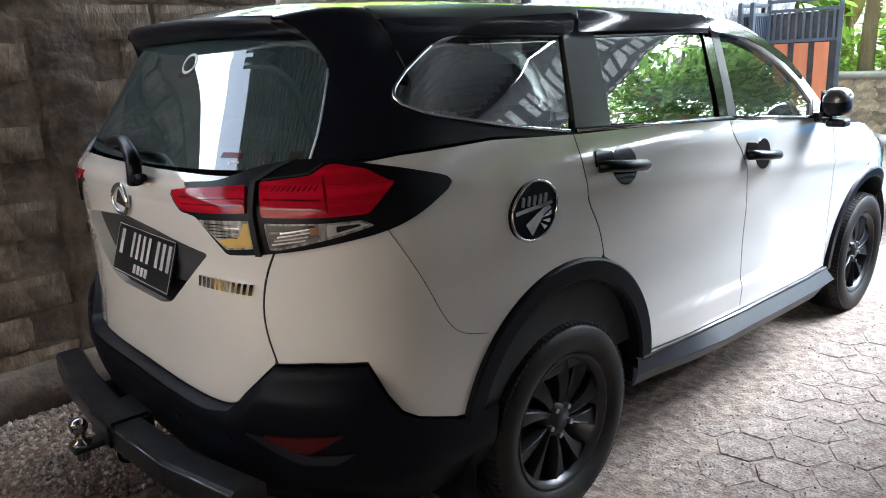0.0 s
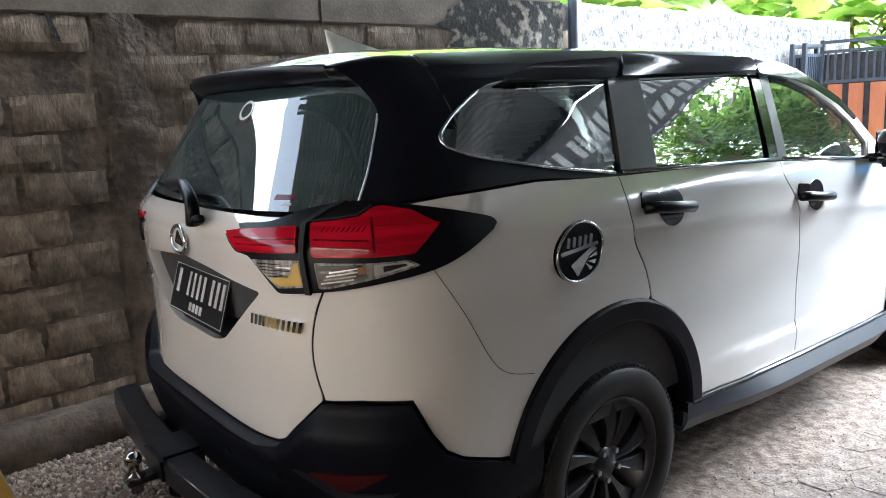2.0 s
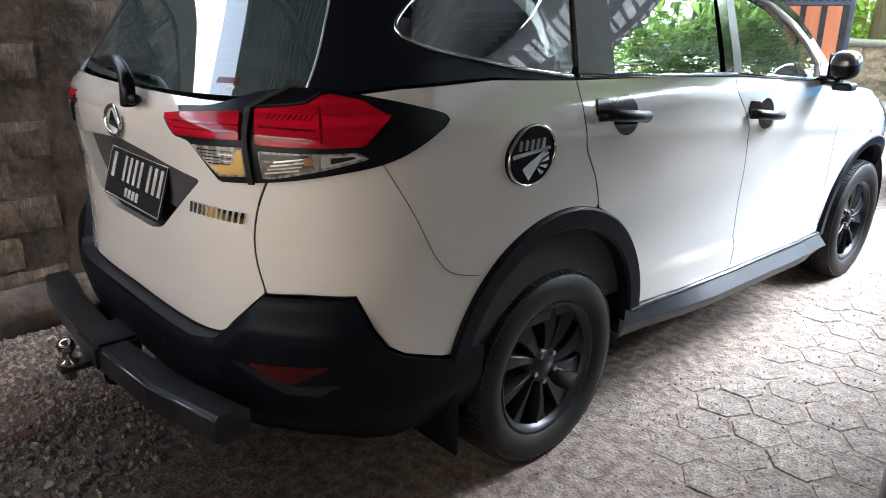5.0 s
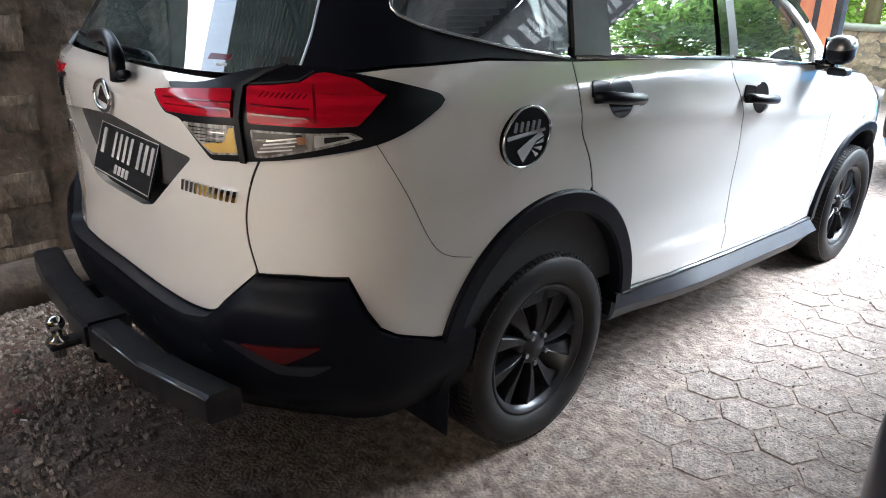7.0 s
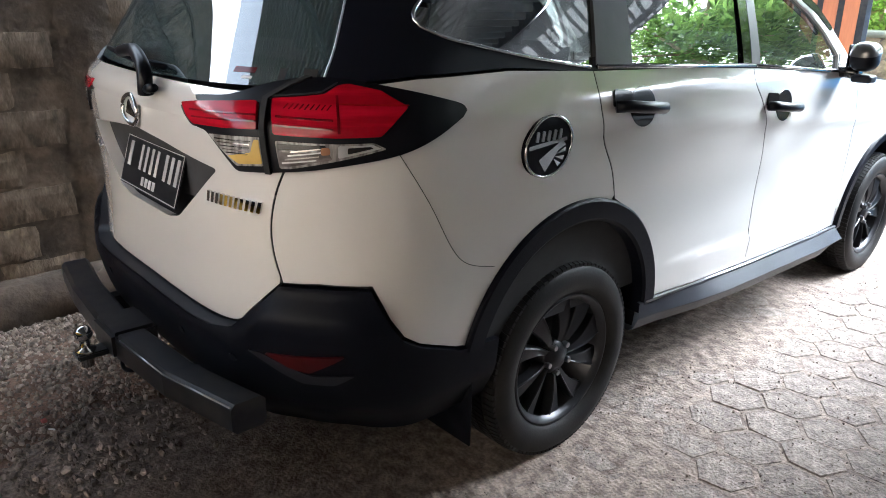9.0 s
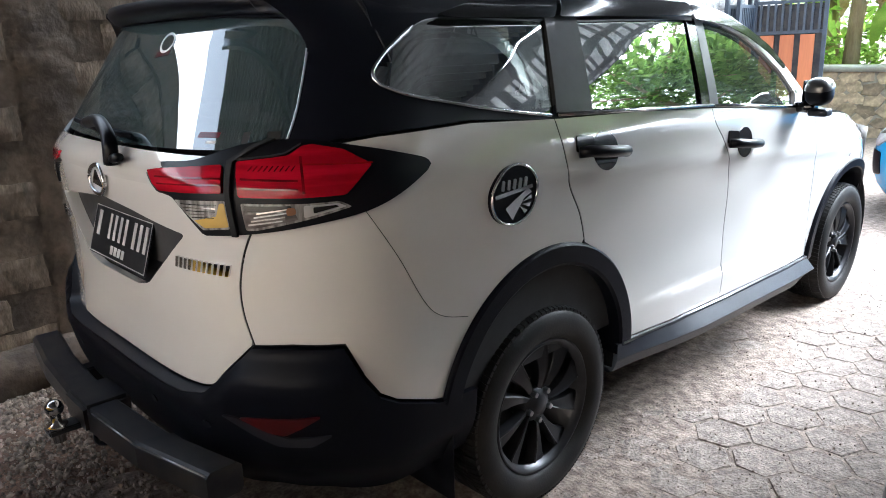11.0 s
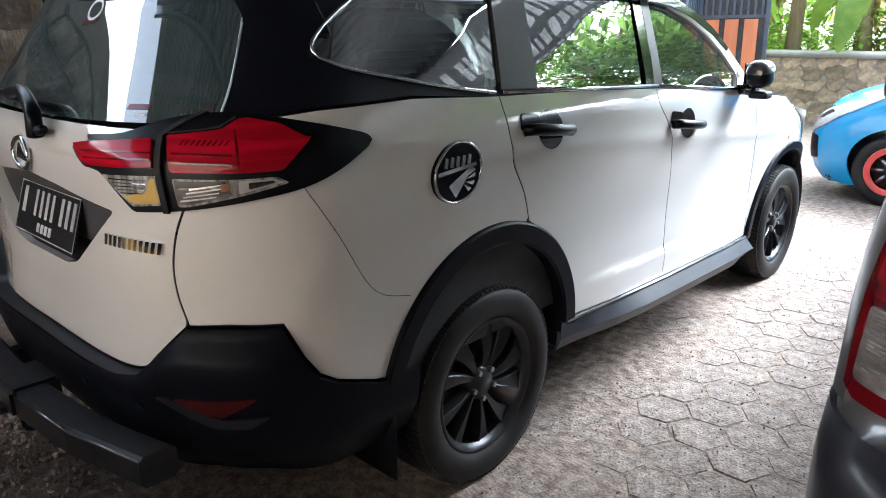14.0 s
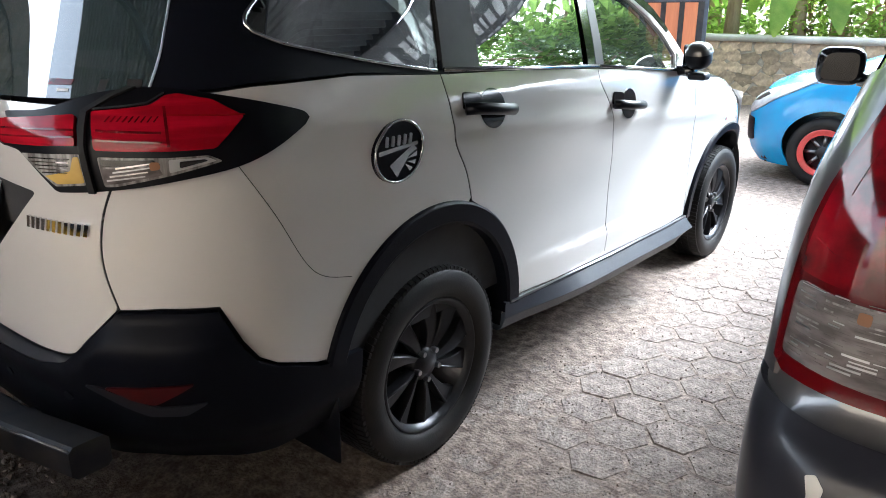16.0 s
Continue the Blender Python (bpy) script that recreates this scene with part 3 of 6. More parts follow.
# ---- plants ----
def leaf_bm(rng, length, width, droop, tears=5):
    """A long blade with a midrib, arched and torn at its edges, along +x from the origin."""
    bm = bmesh.new()
    n = 16
    cut = {rng.randrange(3, n) for _ in range(tears)}
    mids, L, R = [], [], []
    for i in range(n + 1):
        t = i / n
        a = 0.9 - droop * t
        if i == 0:
            p = Vector((0, 0, 0))
        else:
            p = mids[-1].co + Vector((math.cos(a), 0, math.sin(a))) * length / n
        w = width * (math.sin(math.pi * min(1, t * 0.93 + 0.06)) ** 0.6) * 0.5
        mids.append(bm.verts.new(p))
        fold = 0.30 + 0.15 * math.sin(i * 1.7)
        for side, row in ((1, L), (-1, R)):
            row.append((bm.verts.new(p + Vector((-0.02, side * w, fold * w))), bm.verts.new(p + Vector((-0.02, side * w, fold * w * 0.3 - 0.04))) if i in cut else None))
    for i in range(n):
        for row, flip in ((L, False), (R, True)):
            a, b = row[i][0], row[i + 1][1] or row[i + 1][0]
            f = (mids[i], mids[i + 1], b, a)
            bm.faces.new(f[::-1] if flip else f)
    return bm


rng = random.Random(5)
banana_leaves = [mesh_of("leaf", leaf_bm(rng, rng.uniform(1.4, 2.0), rng.uniform(0.42, 0.56), rng.uniform(0.9, 1.9)), M_leaf) for _ in range(8)]
dry_leaves = [mesh_of("dry_leaf", leaf_bm(rng, rng.uniform(0.9, 1.4), 0.22, 0.6, 9), M_dry) for _ in range(4)]


def banana(x, y, z, h, leaves, seed, dry=5, scale=1.0):
    rng = random.Random(seed)
    b = thing("banana_plant", "banana plant with broad torn green leaves", "plant", "banana plants")
    part("stem", tube([(0, 0, 0), (0.02, 0.01, h * 0.5), (0.05, 0.0, h)], 0.14 * scale, 10, 0.07 * scale), M_trunk, b, "fibrous brown stem")
    for k in range(leaves):
        ob = new("leaf", banana_leaves[rng.randrange(8)])
        ob.parent = b
        ob.matrix_basis = pose(0.03, 0, h * rng.uniform(0.88, 1.0), rng.uniform(-20, 20), rng.uniform(-35, 25), 360 * k / leaves + rng.uniform(-25, 25)) @ Matrix.Scale(scale * rng.uniform(0.75, 1.1), 4)
    for k in range(dry):
        ob = new("dry_leaf", dry_leaves[rng.randrange(4)])
        ob.parent = b
        ob.matrix_basis = pose(0.02, 0, h * rng.uniform(0.6, 0.95), 0, rng.uniform(70, 115), rng.random() * 360)
        tagged(ob, "withered brown leaf")
    b.matrix_world = pose(x, y, z, 0, 0, rng.random() * 360)
    return b


for i, (x, y, z, h, n, d, s) in enumerate([(-3.5, 2.4, 0, 1.9, 7, 3, 1.0), (-3.3, 3.9, 0, 2.3, 8, 3, 1.0), (-3.3, 4.6, 0, 1.9, 8, 3, 0.9), (-3.2, 6.3, 0, 2.2, 8, 4, 1.0), (-3.0, 7.9, 0, 2.0, 7, 4, 0.9), (-3.6, 8.8, 0, 2.6, 8, 4, 1.1),
                                          (-1.9, 11.1, 0.9, 2.6, 6, 15, 0.9), (-0.4, 11.6, 0.9, 0.9, 6, 3, 0.8), (-3.2, 11.4, 0.9, 1.8, 7, 3, 1.0), (-4.6, 12.3, 0.9, 2.2, 8, 3, 1.0), (0.9, 12.6, 0.9, 1.3, 7, 2, 0.9),
                                          (-3.0, 1.6, 0, 1.8, 7, 3, 0.9), (-3.0, 3.4, 0, 1.7, 8, 1, 1.0), (-3.1, 5.9, 0, 1.8, 8, 1, 1.05), (-3.6, 5.3, 0, 2.2, 9, 2, 1.2), (-3.4, 7.2, 0, 2.3, 9, 2, 1.25), (-2.9, 8.6, 0, 1.9, 8, 2, 1.1), (-3.8, 3.0, 0, 2.2, 9, 2, 1.2), (-2.7, 9.6, 0, 2.2, 8, 3, 1.2), (-4.4, 5.2, 0, 2.6, 8, 2, 1.1), (-1.2, 12.4, 0.9, 1.9, 7, 5, 1.0), (-0.9, 11.3, 0.9, 1.0, 8, 1, 0.9), (-2.6, 12.3, 0.9, 1.5, 9, 2, 1.1), (0.3, 11.8, 0.9, 1.2, 8, 2, 1.0), (-3.6, 11.0, 0.9, 1.2, 8, 1, 1.0)]):
    banana(x, y, z, h, n, 30 + i, d, s)


def leaf_cloud(bm, rng, cx, cy, cz, rx, ry, rz, n, size):
    """Many small bent leaves scattered through a lumpy volume."""
    for _ in range(n):
        d = Vector((rng.gauss(0, 1), rng.gauss(0, 1), rng.gauss(0, 1))).normalized() * rng.random() ** 0.4
        p = Vector((cx + d.x * rx, cy + d.y * ry, cz + d.z * rz))
        p += Vector((fbm(p.x, p.y, p.z, 0.8), fbm(p.y, p.z, p.x, 0.8), fbm(p.z, p.x, p.y, 0.8))) * 0.3 * rx
        s = size * rng.uniform(0.6, 1.4)
        m = Matrix.Translation(p) @ Euler((rng.uniform(-0.9, 0.9), rng.uniform(-0.9, 0.9), rng.random() * 6.3)).to_matrix().to_4x4()
        vs = [bm.verts.new(m @ Vector(q)) for q in ((-s, 0, 0), (0, -0.42 * s, 0.1 * s), (s, 0, -0.15 * s), (0, 0.42 * s, 0.1 * s))]
        bm.faces.new((vs[0], vs[1], vs[2]))
        bm.faces.new((vs[0], vs[2], vs[3]))


rng = random.Random(8)
bm = bmesh.new()
for k in range(60):
    x = -8 + 0.30 * k
    leaf_cloud(bm, rng, x, 11.2 + rng.random() * 0.6, 1.05, 0.45, 0.45, 0.22, 60, 0.06)
for k in range(70):
    leaf_cloud(bm, rng, -8 + 0.26 * k, 11.0 + rng.random() * 1.2, 1.15 + rng.random() * 0.25, 0.4, 0.4, 0.28, 50, 0.055)
solo("ground_cover", bm, M_lime, "low leafy ground cover behind the stone wall", "plants", kind="stuff")
bm = bmesh.new()
for k in range(46):
    a = -10 + k * 0.45
    leaf_cloud(bm, rng, a, 14.5 + rng.random() * 2, 1.9 + rng.random() * 1.6, 1.0, 0.9, 1.4, 90, 0.10)
for k in range(30):
    leaf_cloud(bm, rng, -5.6 - rng.random() * 1.6, 1.5 + k * 0.45, 2.2 + rng.random() * 1.6, 0.9, 0.9, 1.5, 150, 0.11)
shrubs = bmesh.new()
for k in range(150):
    leaf_cloud(shrubs, rng, -9 + 0.13 * k, 11.8 + rng.random() * 1.4, 1.2 + 1.5 * rng.random() ** 1.6, 0.6, 0.5, 0.6, 30, 0.13)
for k in range(12):
    leaf_cloud(shrubs, rng, -4.8 - rng.random() * 1.2, 0.5 + k * 0.85, 1.7 + rng.random() * 0.9, 0.6, 0.5, 0.7, 40, 0.12)
solo("garden_shrubs", shrubs, M_lime, "light green broad-leaved garden shrubs", "shrubs", kind="stuff")
solo("far_thicket", bm, M_leafd, "dense green thicket behind the walls", "bushes", kind="stuff")


def tree(x, y, h, r, seed, n=9):
    rng = random.Random(seed)
    t = thing("tree", "tall broadleaf tree with open crown", "tree", "trees beyond the lane")
    bm = bmesh.new()
    add_tube(bm, [(0, 0, -0.2), (0.1, 0.05, h * 0.3), (-0.05, 0.1, h * 0.6), (0.05, 0, h * 0.85)], 0.2, 10, 0.06)
    tips = []
    for k in range(n):
        a, e = 2 * math.pi * k / n + rng.random(), rng.uniform(0.3, 0.9)
        z = h * rng.uniform(0.35, 0.7)
        tip = Vector((r * math.cos(a) * rng.uniform(0.5, 0.9), r * math.sin(a) * rng.uniform(0.5, 0.9), z + h * 0.3 * e))
        add_tube(bm, [(0, 0.05, z), tip * 0.5 + Vector((0, 0, z * 0.5)), tip], 0.07, 6, 0.02)
        tips.append(tip)
    bmesh.ops.recalc_face_normals(bm, faces=bm.faces)
    part("trunk", bm, M_trunk, t, "brown trunk and limbs")
    cm = bmesh.new()
    for p in tips + [Vector((0, 0, h * 0.9))]:
        for _ in range(3):
            q = p + Vector((rng.gauss(0, r * 0.2), rng.gauss(0, r * 0.2), rng.gauss(0, r * 0.15)))
            leaf_cloud(cm, rng, q.x, q.y, q.z, r * 0.3, r * 0.3, r * 0.2, 130, 0.14)
    part("crown", cm, M_leafd, t, "loose green leaf crown")
    t.matrix_world = pose(x, y, 0.6 if y > 10.4 else 0, 0, 0, rng.random() * 360)


for i, (x, y, h, r) in enumerate([(3.5, 13.0, 5.8, 2.8), (6.5, 12.2, 6.2, 3.0), (9.5, 12.0, 6.4, 3.2), (5.0, 16.5, 7.0, 3.3), (9.0, 17.0, 7.5, 3.5), (12.5, 10.0, 8.0, 3.4), (12.0, 4.5, 7.5, 3.2), (-7.5, 11.0, 8.0, 3.2), (-8.5, 7.0, 7.5, 3.0), (14.0, 14.0, 9.0, 3.6)]):
    tree(x, y, h, r, 60 + i)

# added surroundings that close the yard and steer its light
M_house = mat("warm_cream_render", (0.60, 0.48, 0.36), 0.9, col2=(0.48, 0.38, 0.28), fine=0.1, scale=1.5)
M_slope = mat("pale_strip_reflector", (0.80, 0.80, 0.79), 0.6, fine=0.05, scale=2)
solo("wall_neighbour", box(-3.9, -3.6, -9, 0.2, 0, 2.75), M_house, "plain cream rendered neighbour wall", "wall", kind="structure", smooth=False)
# pale slope added so that the rear glass mirrors a bright strip
slope_box = box(-9.5, -3.3, -9.2, 0.4, -0.03, 0.03)
for _v in slope_box.verts:
    _v.co.z += 2.80 + 0.80 * (-3.3 - _v.co.x)
solo("bright_slope", slope_box, M_slope, "added pale slope for the bright strip in the rear glass", "roof", kind="structure", smooth=False)
M_side = mat("grey_brown_render", (0.27, 0.245, 0.215), 0.9, fine=0.15, scale=2)
# unseen wall added at the back to bounce warm light onto the tailgate
solo("wall_bounce", box(-1.6, 9, -7.3, -7.0, 0, 4.2), M_house, "plain unseen cream wall added to bounce warm light", "wall", kind="structure", smooth=False)
# unseen wall added on the right to hold light off the car's side
solo("wall_blocker", box(5.0, 5.3, -7.3, 2.2, 0, 2.93), M_side, "plain unseen grey-brown wall added to cut side light", "wall", kind="structure", smooth=False)


# ---- white seven-seat car: the body's surface ----
def curve(*tab):
    """A smooth curve through (at, value) points."""
    def slope(j):
        a, b = tab[max(j - 1, 0)], tab[min(j + 1, len(tab) - 1)]
        return (b[1] - a[1]) / (b[0] - a[0])

    def f(v):
        if v <= tab[0][0]:
            return tab[0][1]
        if v >= tab[-1][0]:
            return tab[-1][1]
        i = max(k for k in range(len(tab) - 1) if tab[k][0] <= v)
        (x0, y0), (x1, y1) = tab[i], tab[i + 1]
        h = x1 - x0
        t = (v - x0) / h
        return (2 * t**3 - 3 * t * t + 1) * y0 + (t**3 - 2 * t * t + t) * slope(i) * h + (3 * t * t - 2 * t**3) * y1 + (t**3 - t * t) * slope(i + 1) * h
    return f


HALF = curve((0.25, 0.822), (0.45, 0.838), (0.7, 0.848), (1.0, 0.85), (1.15, 0.842), (1.24, 0.818), (1.32, 0.789), (1.45, 0.735), (1.56, 0.687), (1.60, 0.660), (1.63, 0.61), (1.66, 0.49), (1.68, 0.2))
TAIL = curve((0.25, -0.95), (0.45, -0.995), (0.62, -0.995), (0.75, -0.985), (0.9, -0.985), (1.05, -0.99), (1.17, -0.99), (1.22, -0.96), (1.36, -0.875), (1.5, -0.79), (1.6, -0.72), (1.68, -0.60))
NOSE = curve((0.25, 3.28), (0.4, 3.40), (0.6, 3.44), (0.8, 3.42), (0.92, 3.36), (1.0, 3.22), (1.1, 3.0))
CR, CP, CQ = 0.45, 3.7, 2.2
FR, FP, FQ = 0.75, 2.6, 2.2
PIV = (0.35, -0.5)


def inside(x, y, z):
    """Under 1 inside the body's plan outline at height z."""
    w, t, n = HALF(z), TAIL(z) + CR, NOSE(z) - FR
    b = max(0.0, t - y) / CR
    c = max(0.0, y - n) / FR
    if c > 0:
        return (abs(x) / w) ** FP + c**FQ
    return (abs(x) / w) ** CP + b**CQ


def half_at(y, z):
    w, t, n = HALF(z), TAIL(z) + CR, NOSE(z) - FR
    if y < t:
        return w * max(0.0, 1 - min(1.0, (t - y) / CR) ** CQ) ** (1 / CP)
    if y > n:
        return w * max(0.0, 1 - min(1.0, (y - n) / FR) ** FQ) ** (1 / FP)
    return w


def place(s, z):
    """The body's point at s round the outline (from -1.65 at the middle of the tail, y itself from -0.5 on) and z up."""
    if s < -1.65:
        p = place(-3.3 - s, z)
        return Vector((-p.x, p.y, p.z))
    if s >= PIV[1]:
        y = s
        crease = 0.007 * math.exp(-(((z - (1.145 - 0.085 * (y + 0.4))) / 0.035) ** 2)) * min(1, max(0, (y + 0.5) * 3)) if y < 2.6 else 0.0
        hollow = -0.012 * math.exp(-(((z - 0.72) / 0.16) ** 2)) * max(0.0, 1 - ((y - 1.25) / 1.0) ** 2)
        line = 0.552 - 0.030 * (y - 0.41)
        lower = 0.013 / (1 + math.exp(max(-30.0, min(30.0, (z - line) / 0.005)))) * max(0.0, min(1.0, (y - 0.50) * 4)) * max(0.0, min(1.0, (2.12 - y) * 4))
        return Vector((half_at(y, z) + crease + hollow + lower, y, z))
    if s > -1.3:
        a = (PIV[1] - s) / 0.8 * math.pi / 2
        c, d = math.cos(a), -math.sin(a)
        lo, hi = 0.0, 1.2
        for _ in range(26):
            m = (lo + hi) / 2
            if inside(PIV[0] + m * c, PIV[1] + m * d, z) < 1:
                lo = m
            else:
                hi = m
        return Vector((PIV[0] + lo * c, PIV[1] + lo * d, z))
    x = s + 1.65
    t = TAIL(z) + CR
    return Vector((x, t - CR * max(0.0, 1 - (x / HALF(z)) ** CP) ** (1 / CQ), z))


def normal(s, z, e=0.004):
    return (place(s + e, z) - place(s - e, z)).cross(place(s, z + e) - place(s, z - e)).normalized()


def body_surface(s, z):
    return place(s, z), normal(s, z)


# ---- panels laid on a surface ----
def smooth_line(pts, n=5):
    """A Catmull-Rom line through a few points."""
    out = []
    P = [Vector((*p, 0)) for p in pts]
    for i in range(len(P) - 1):
        a, b, c, d = P[max(i - 1, 0)], P[i], P[i + 1], P[min(i + 2, len(P) - 1)]
        for k in range(n):
            t = k / n
            q = 0.5 * ((2 * b) + (c - a) * t + (2 * a - 5 * b + 4 * c - d) * t * t + (3 * b - a - 3 * c + d) * t**3)
            out.append((q.x, q.y))
    out.append(tuple(pts[-1]))
    return out


def rounded(pts, r, n=4):
    """A closed outline with its corners rounded."""
    out = []
    for i, p in enumerate(pts):
        p = Vector(p)
        a, b = Vector(pts[i - 1]) - p, Vector(pts[(i + 1) % len(pts)]) - p
        k = min(r, a.length * 0.45, b.length * 0.45)
        a, b = p + a.normalized() * k, p + b.normalized() * k
        for j in range(n + 1):
            t = j / n
            q = (1 - t) ** 2 * a + 2 * t * (1 - t) * p + t * t * b
            out.append((q.x, q.y))
    return out


def oval(cx, cy, rx, ry, n=28, turn=0.0):
    c, s = math.cos(radians(turn)), math.sin(radians(turn))
    return [(cx + rx * math.cos(t) * c - ry * math.sin(t) * s, cy + rx * math.cos(t) * s + ry * math.sin(t) * c) for t in (2 * math.pi * k / n for k in range(n))]


def shrink(pts, d):
    """An outline drawn in by d."""
    n = len(pts)
    area = sum(pts[i][0] * pts[(i + 1) % n][1] - pts[(i + 1) % n][0] * pts[i][1] for i in range(n))
    k = 1 if area > 0 else -1
    out = []
    for i in range(n):
        a, p, b = Vector(pts[i - 1]), Vector(pts[i]), Vector(pts[(i + 1) % n])
        t = (b - a).normalized()
        out.append((p.x - k * t.y * d, p.y + k * t.x * d))
    return out


def panel_bm(outline, surf=body_surface, off=0.0, thick=0.012, step=0.045, holes=(), bulge=None):
    """A panel with thickness, cut by an outline (counter-clockwise from outside) and bent onto a surface. bulge(s, z): extra height."""
    bm = bmesh.new()
    n = len(outline)
    if sum(outline[i][0] * outline[(i + 1) % n][1] - outline[(i + 1) % n][0] * outline[i][1] for i in range(n)) < 0:
        outline = outline[::-1]
    loops = [outline] + [h if sum(h[i][0] * h[(i + 1) % len(h)][1] - h[(i + 1) % len(h)][0] * h[i][1] for i in range(len(h))) < 0 else h[::-1] for h in holes]
    edges = []
    for lp in loops:
        vs = [bm.verts.new((x, y, 0)) for x, y in lp]
        edges += [bm.edges.new((vs[i], vs[(i + 1) % len(vs)])) for i in range(len(vs))]
    bmesh.ops.triangle_fill(bm, edges=edges, use_beauty=True, use_dissolve=False, normal=(0, 0, 1))
    bmesh.ops.recalc_face_normals(bm, faces=bm.faces)
    if bm.faces and sum(f.normal.z for f in bm.faces) < 0:
        for f in bm.faces:
            f.normal_flip()
    xs, ys = [p[0] for p in outline], [p[1] for p in outline]
    for axis, lo, hi in ((0, min(xs), max(xs)), (1, min(ys), max(ys))):
        k = math.ceil(lo / step + 1e-6)
        while k * step < hi - 1e-6:
            co, no = [0, 0, 0], [0, 0, 0]
            co[axis], no[axis] = k * step, 1
            bmesh.ops.bisect_plane(bm, geom=[*bm.verts, *bm.edges, *bm.faces], dist=1e-5, plane_co=co, plane_no=no)
            k += 1
    nrm = bm.verts.layers.float_vector.new("n")
    rimf = bm.faces.layers.int.new("rim")
    e = 0.003

    def at(s, z):
        p, d = surf(s, z)
        return p + d * (off + bulge(s, z))

    for v in bm.verts:
        s, z = v.co.x, v.co.y
        p, d = surf(s, z)
        if bulge:
            p = at(s, z)
            d = (at(s + e, z) - at(s - e, z)).cross(at(s, z + e) - at(s, z - e)).normalized()
            v.co, v[nrm] = p, d
        else:
            v.co, v[nrm] = p + d * off, d
    if thick:
        rim = [e for e in bm.edges if e.is_boundary]
        got = bmesh.ops.extrude_edge_only(bm, edges=rim)["geom"]
        for v in got:
            if isinstance(v, bmesh.types.BMVert):
                v.co -= Vector(v[nrm]) * thick
            elif isinstance(v, bmesh.types.BMFace):
                v[rimf] = 1
    return bm


def panel_mesh(name, outline, material, mirror=False, surf=body_surface, **k):
    bm = panel_bm(outline, surf, **k)
    if mirror:
        for v in bm.verts:
            v.co.x *= -1
        for f in bm.faces:
            f.normal_flip()
    lay, rimf = bm.verts.layers.float_vector["n"], bm.faces.layers.int["rim"]
    nor, flags = [], []
    bm.normal_update()
    for f in bm.faces:
        flags.append(not f[rimf])
        for lp in f.loops:
            d = Vector(lp.vert[lay]) if not f[rimf] else f.normal.copy()
            if mirror and not f[rimf]:
                d.x *= -1
            nor.append(tuple(d))
    me = bpy.data.meshes.new(name)
    bm.to_mesh(me)
    bm.free()
    me.materials.append(material)
    for p, fl in zip(me.polygons, flags):
        p.use_smooth = fl
    me.normals_split_custom_set(nor)
    return me


def panel(name, outline, material, parent, label="", both=False, **k):
    """A body panel as a part; both: its twin on the other side as well."""
    ob = new(name, panel_mesh(name, outline, material, **k))
    ob.parent = parent
    tagged(ob, label)
    if both:
        tw = new(name, panel_mesh(name, outline, material, mirror=True, **k))
        tw.parent = parent
        tagged(tw, label)
    return ob


car = thing("suv_car", "white seven-seat suv with black roof and tail pillars", "car")

# seams and edges shared by the panels, as (s, z)
TG_SEAM = smooth_line([(-0.955, 1.075), (-0.985, 1.01), (-1.005, 0.93), (-1.003, 0.86), (-0.983, 0.784)])


def arch(cy, cz, rx, rz, a0, a1, n=18):
    return [(cy + rx * math.cos(t), cz + rz * math.sin(t)) for t in (radians(a0 + (a1 - a0) * k / n) for k in range(n + 1))]


G = 0.0031
D1 = smooth_line([(0.05, 1.262), (0.062, 1.18), (0.075, 1.07), (0.135, 0.96), (0.165, 0.86)])
D2 = smooth_line([(1.02, 1.222), (1.03, 1.16), (1.12, 1.045), (1.17, 0.84), (1.172, 0.6), (1.16, 0.432)])
D3 = smooth_line([(2.03, 1.13), (2.07, 1.0), (2.10, 0.8), (2.10, 0.6), (2.13, 0.40)])
REAR_ARCH = arch(0.0, 0.42, 0.468, 0.462, -3, 189)
FRONT_ARCH = arch(2.645, 0.40, 0.50, 0.425, -6, 184)


def sill(y):
    return 0.437 - 0.0335 * (y - 0.41)


# quarter panel, from the tailgate seam to the rear door
lower = [(-0.983, 0.784), (-0.88, 0.789), (-0.757, 0.783), (-0.713, 0.688), (-0.676, 0.633), (-0.63, 0.603), (-0.50, 0.554), (-0.462, 0.546)]
rear_arch_up = [p for p in REAR_ARCH[::-1] if p[1] > 0.46 and p[0] < 0.155]
top_line = [(0.046, 1.262), (-0.3, 1.281), (-0.62, 1.276), (-0.80, 1.262), (-0.95, 1.245)]
quarter = lower[:-1] + [(-0.462, 0.548)] + [p for p in rear_arch_up if p[0] > -0.46] + D1[::-1][1:] + top_line + TG_SEAM
panel("quarter_panel", shrink(quarter, G), M_white, car, "glossy white rear quarter panel", both=True, step=0.024)

# doors
rdoor = [p for p in REAR_ARCH[::-1] if p[0] > 0.165 and p[1] > sill(p[0]) + 0.004] + [(0.47, sill(0.47) + 0.002), (1.16, sill(1.16))] + D2[::-1] + [(0.5, 1.248)] + D1
panel("rear_door", shrink(rdoor, G), M_white, car, "white rear door", both=True, step=0.024)
fdoor = [(1.16, sill(1.16)), (2.13, sill(2.13))] + D3[::-1][1:] + [(1.80, 1.165)] + D2
panel("front_door", shrink(fdoor, G), M_white, car, "white front door", both=True, step=0.024)
# front wing
wing_arch = [p for p in FRONT_ARCH[::-1] if p[1] > 0.40]
wing = D3 + [(2.13, 0.42)] + [p for p in wing_arch if 2.15 < p[0]] + [(3.2, 0.40), (3.30, 0.62), (3.25, 0.80), (3.10, 0.97), (2.80, 1.045), (2.4, 1.095)]
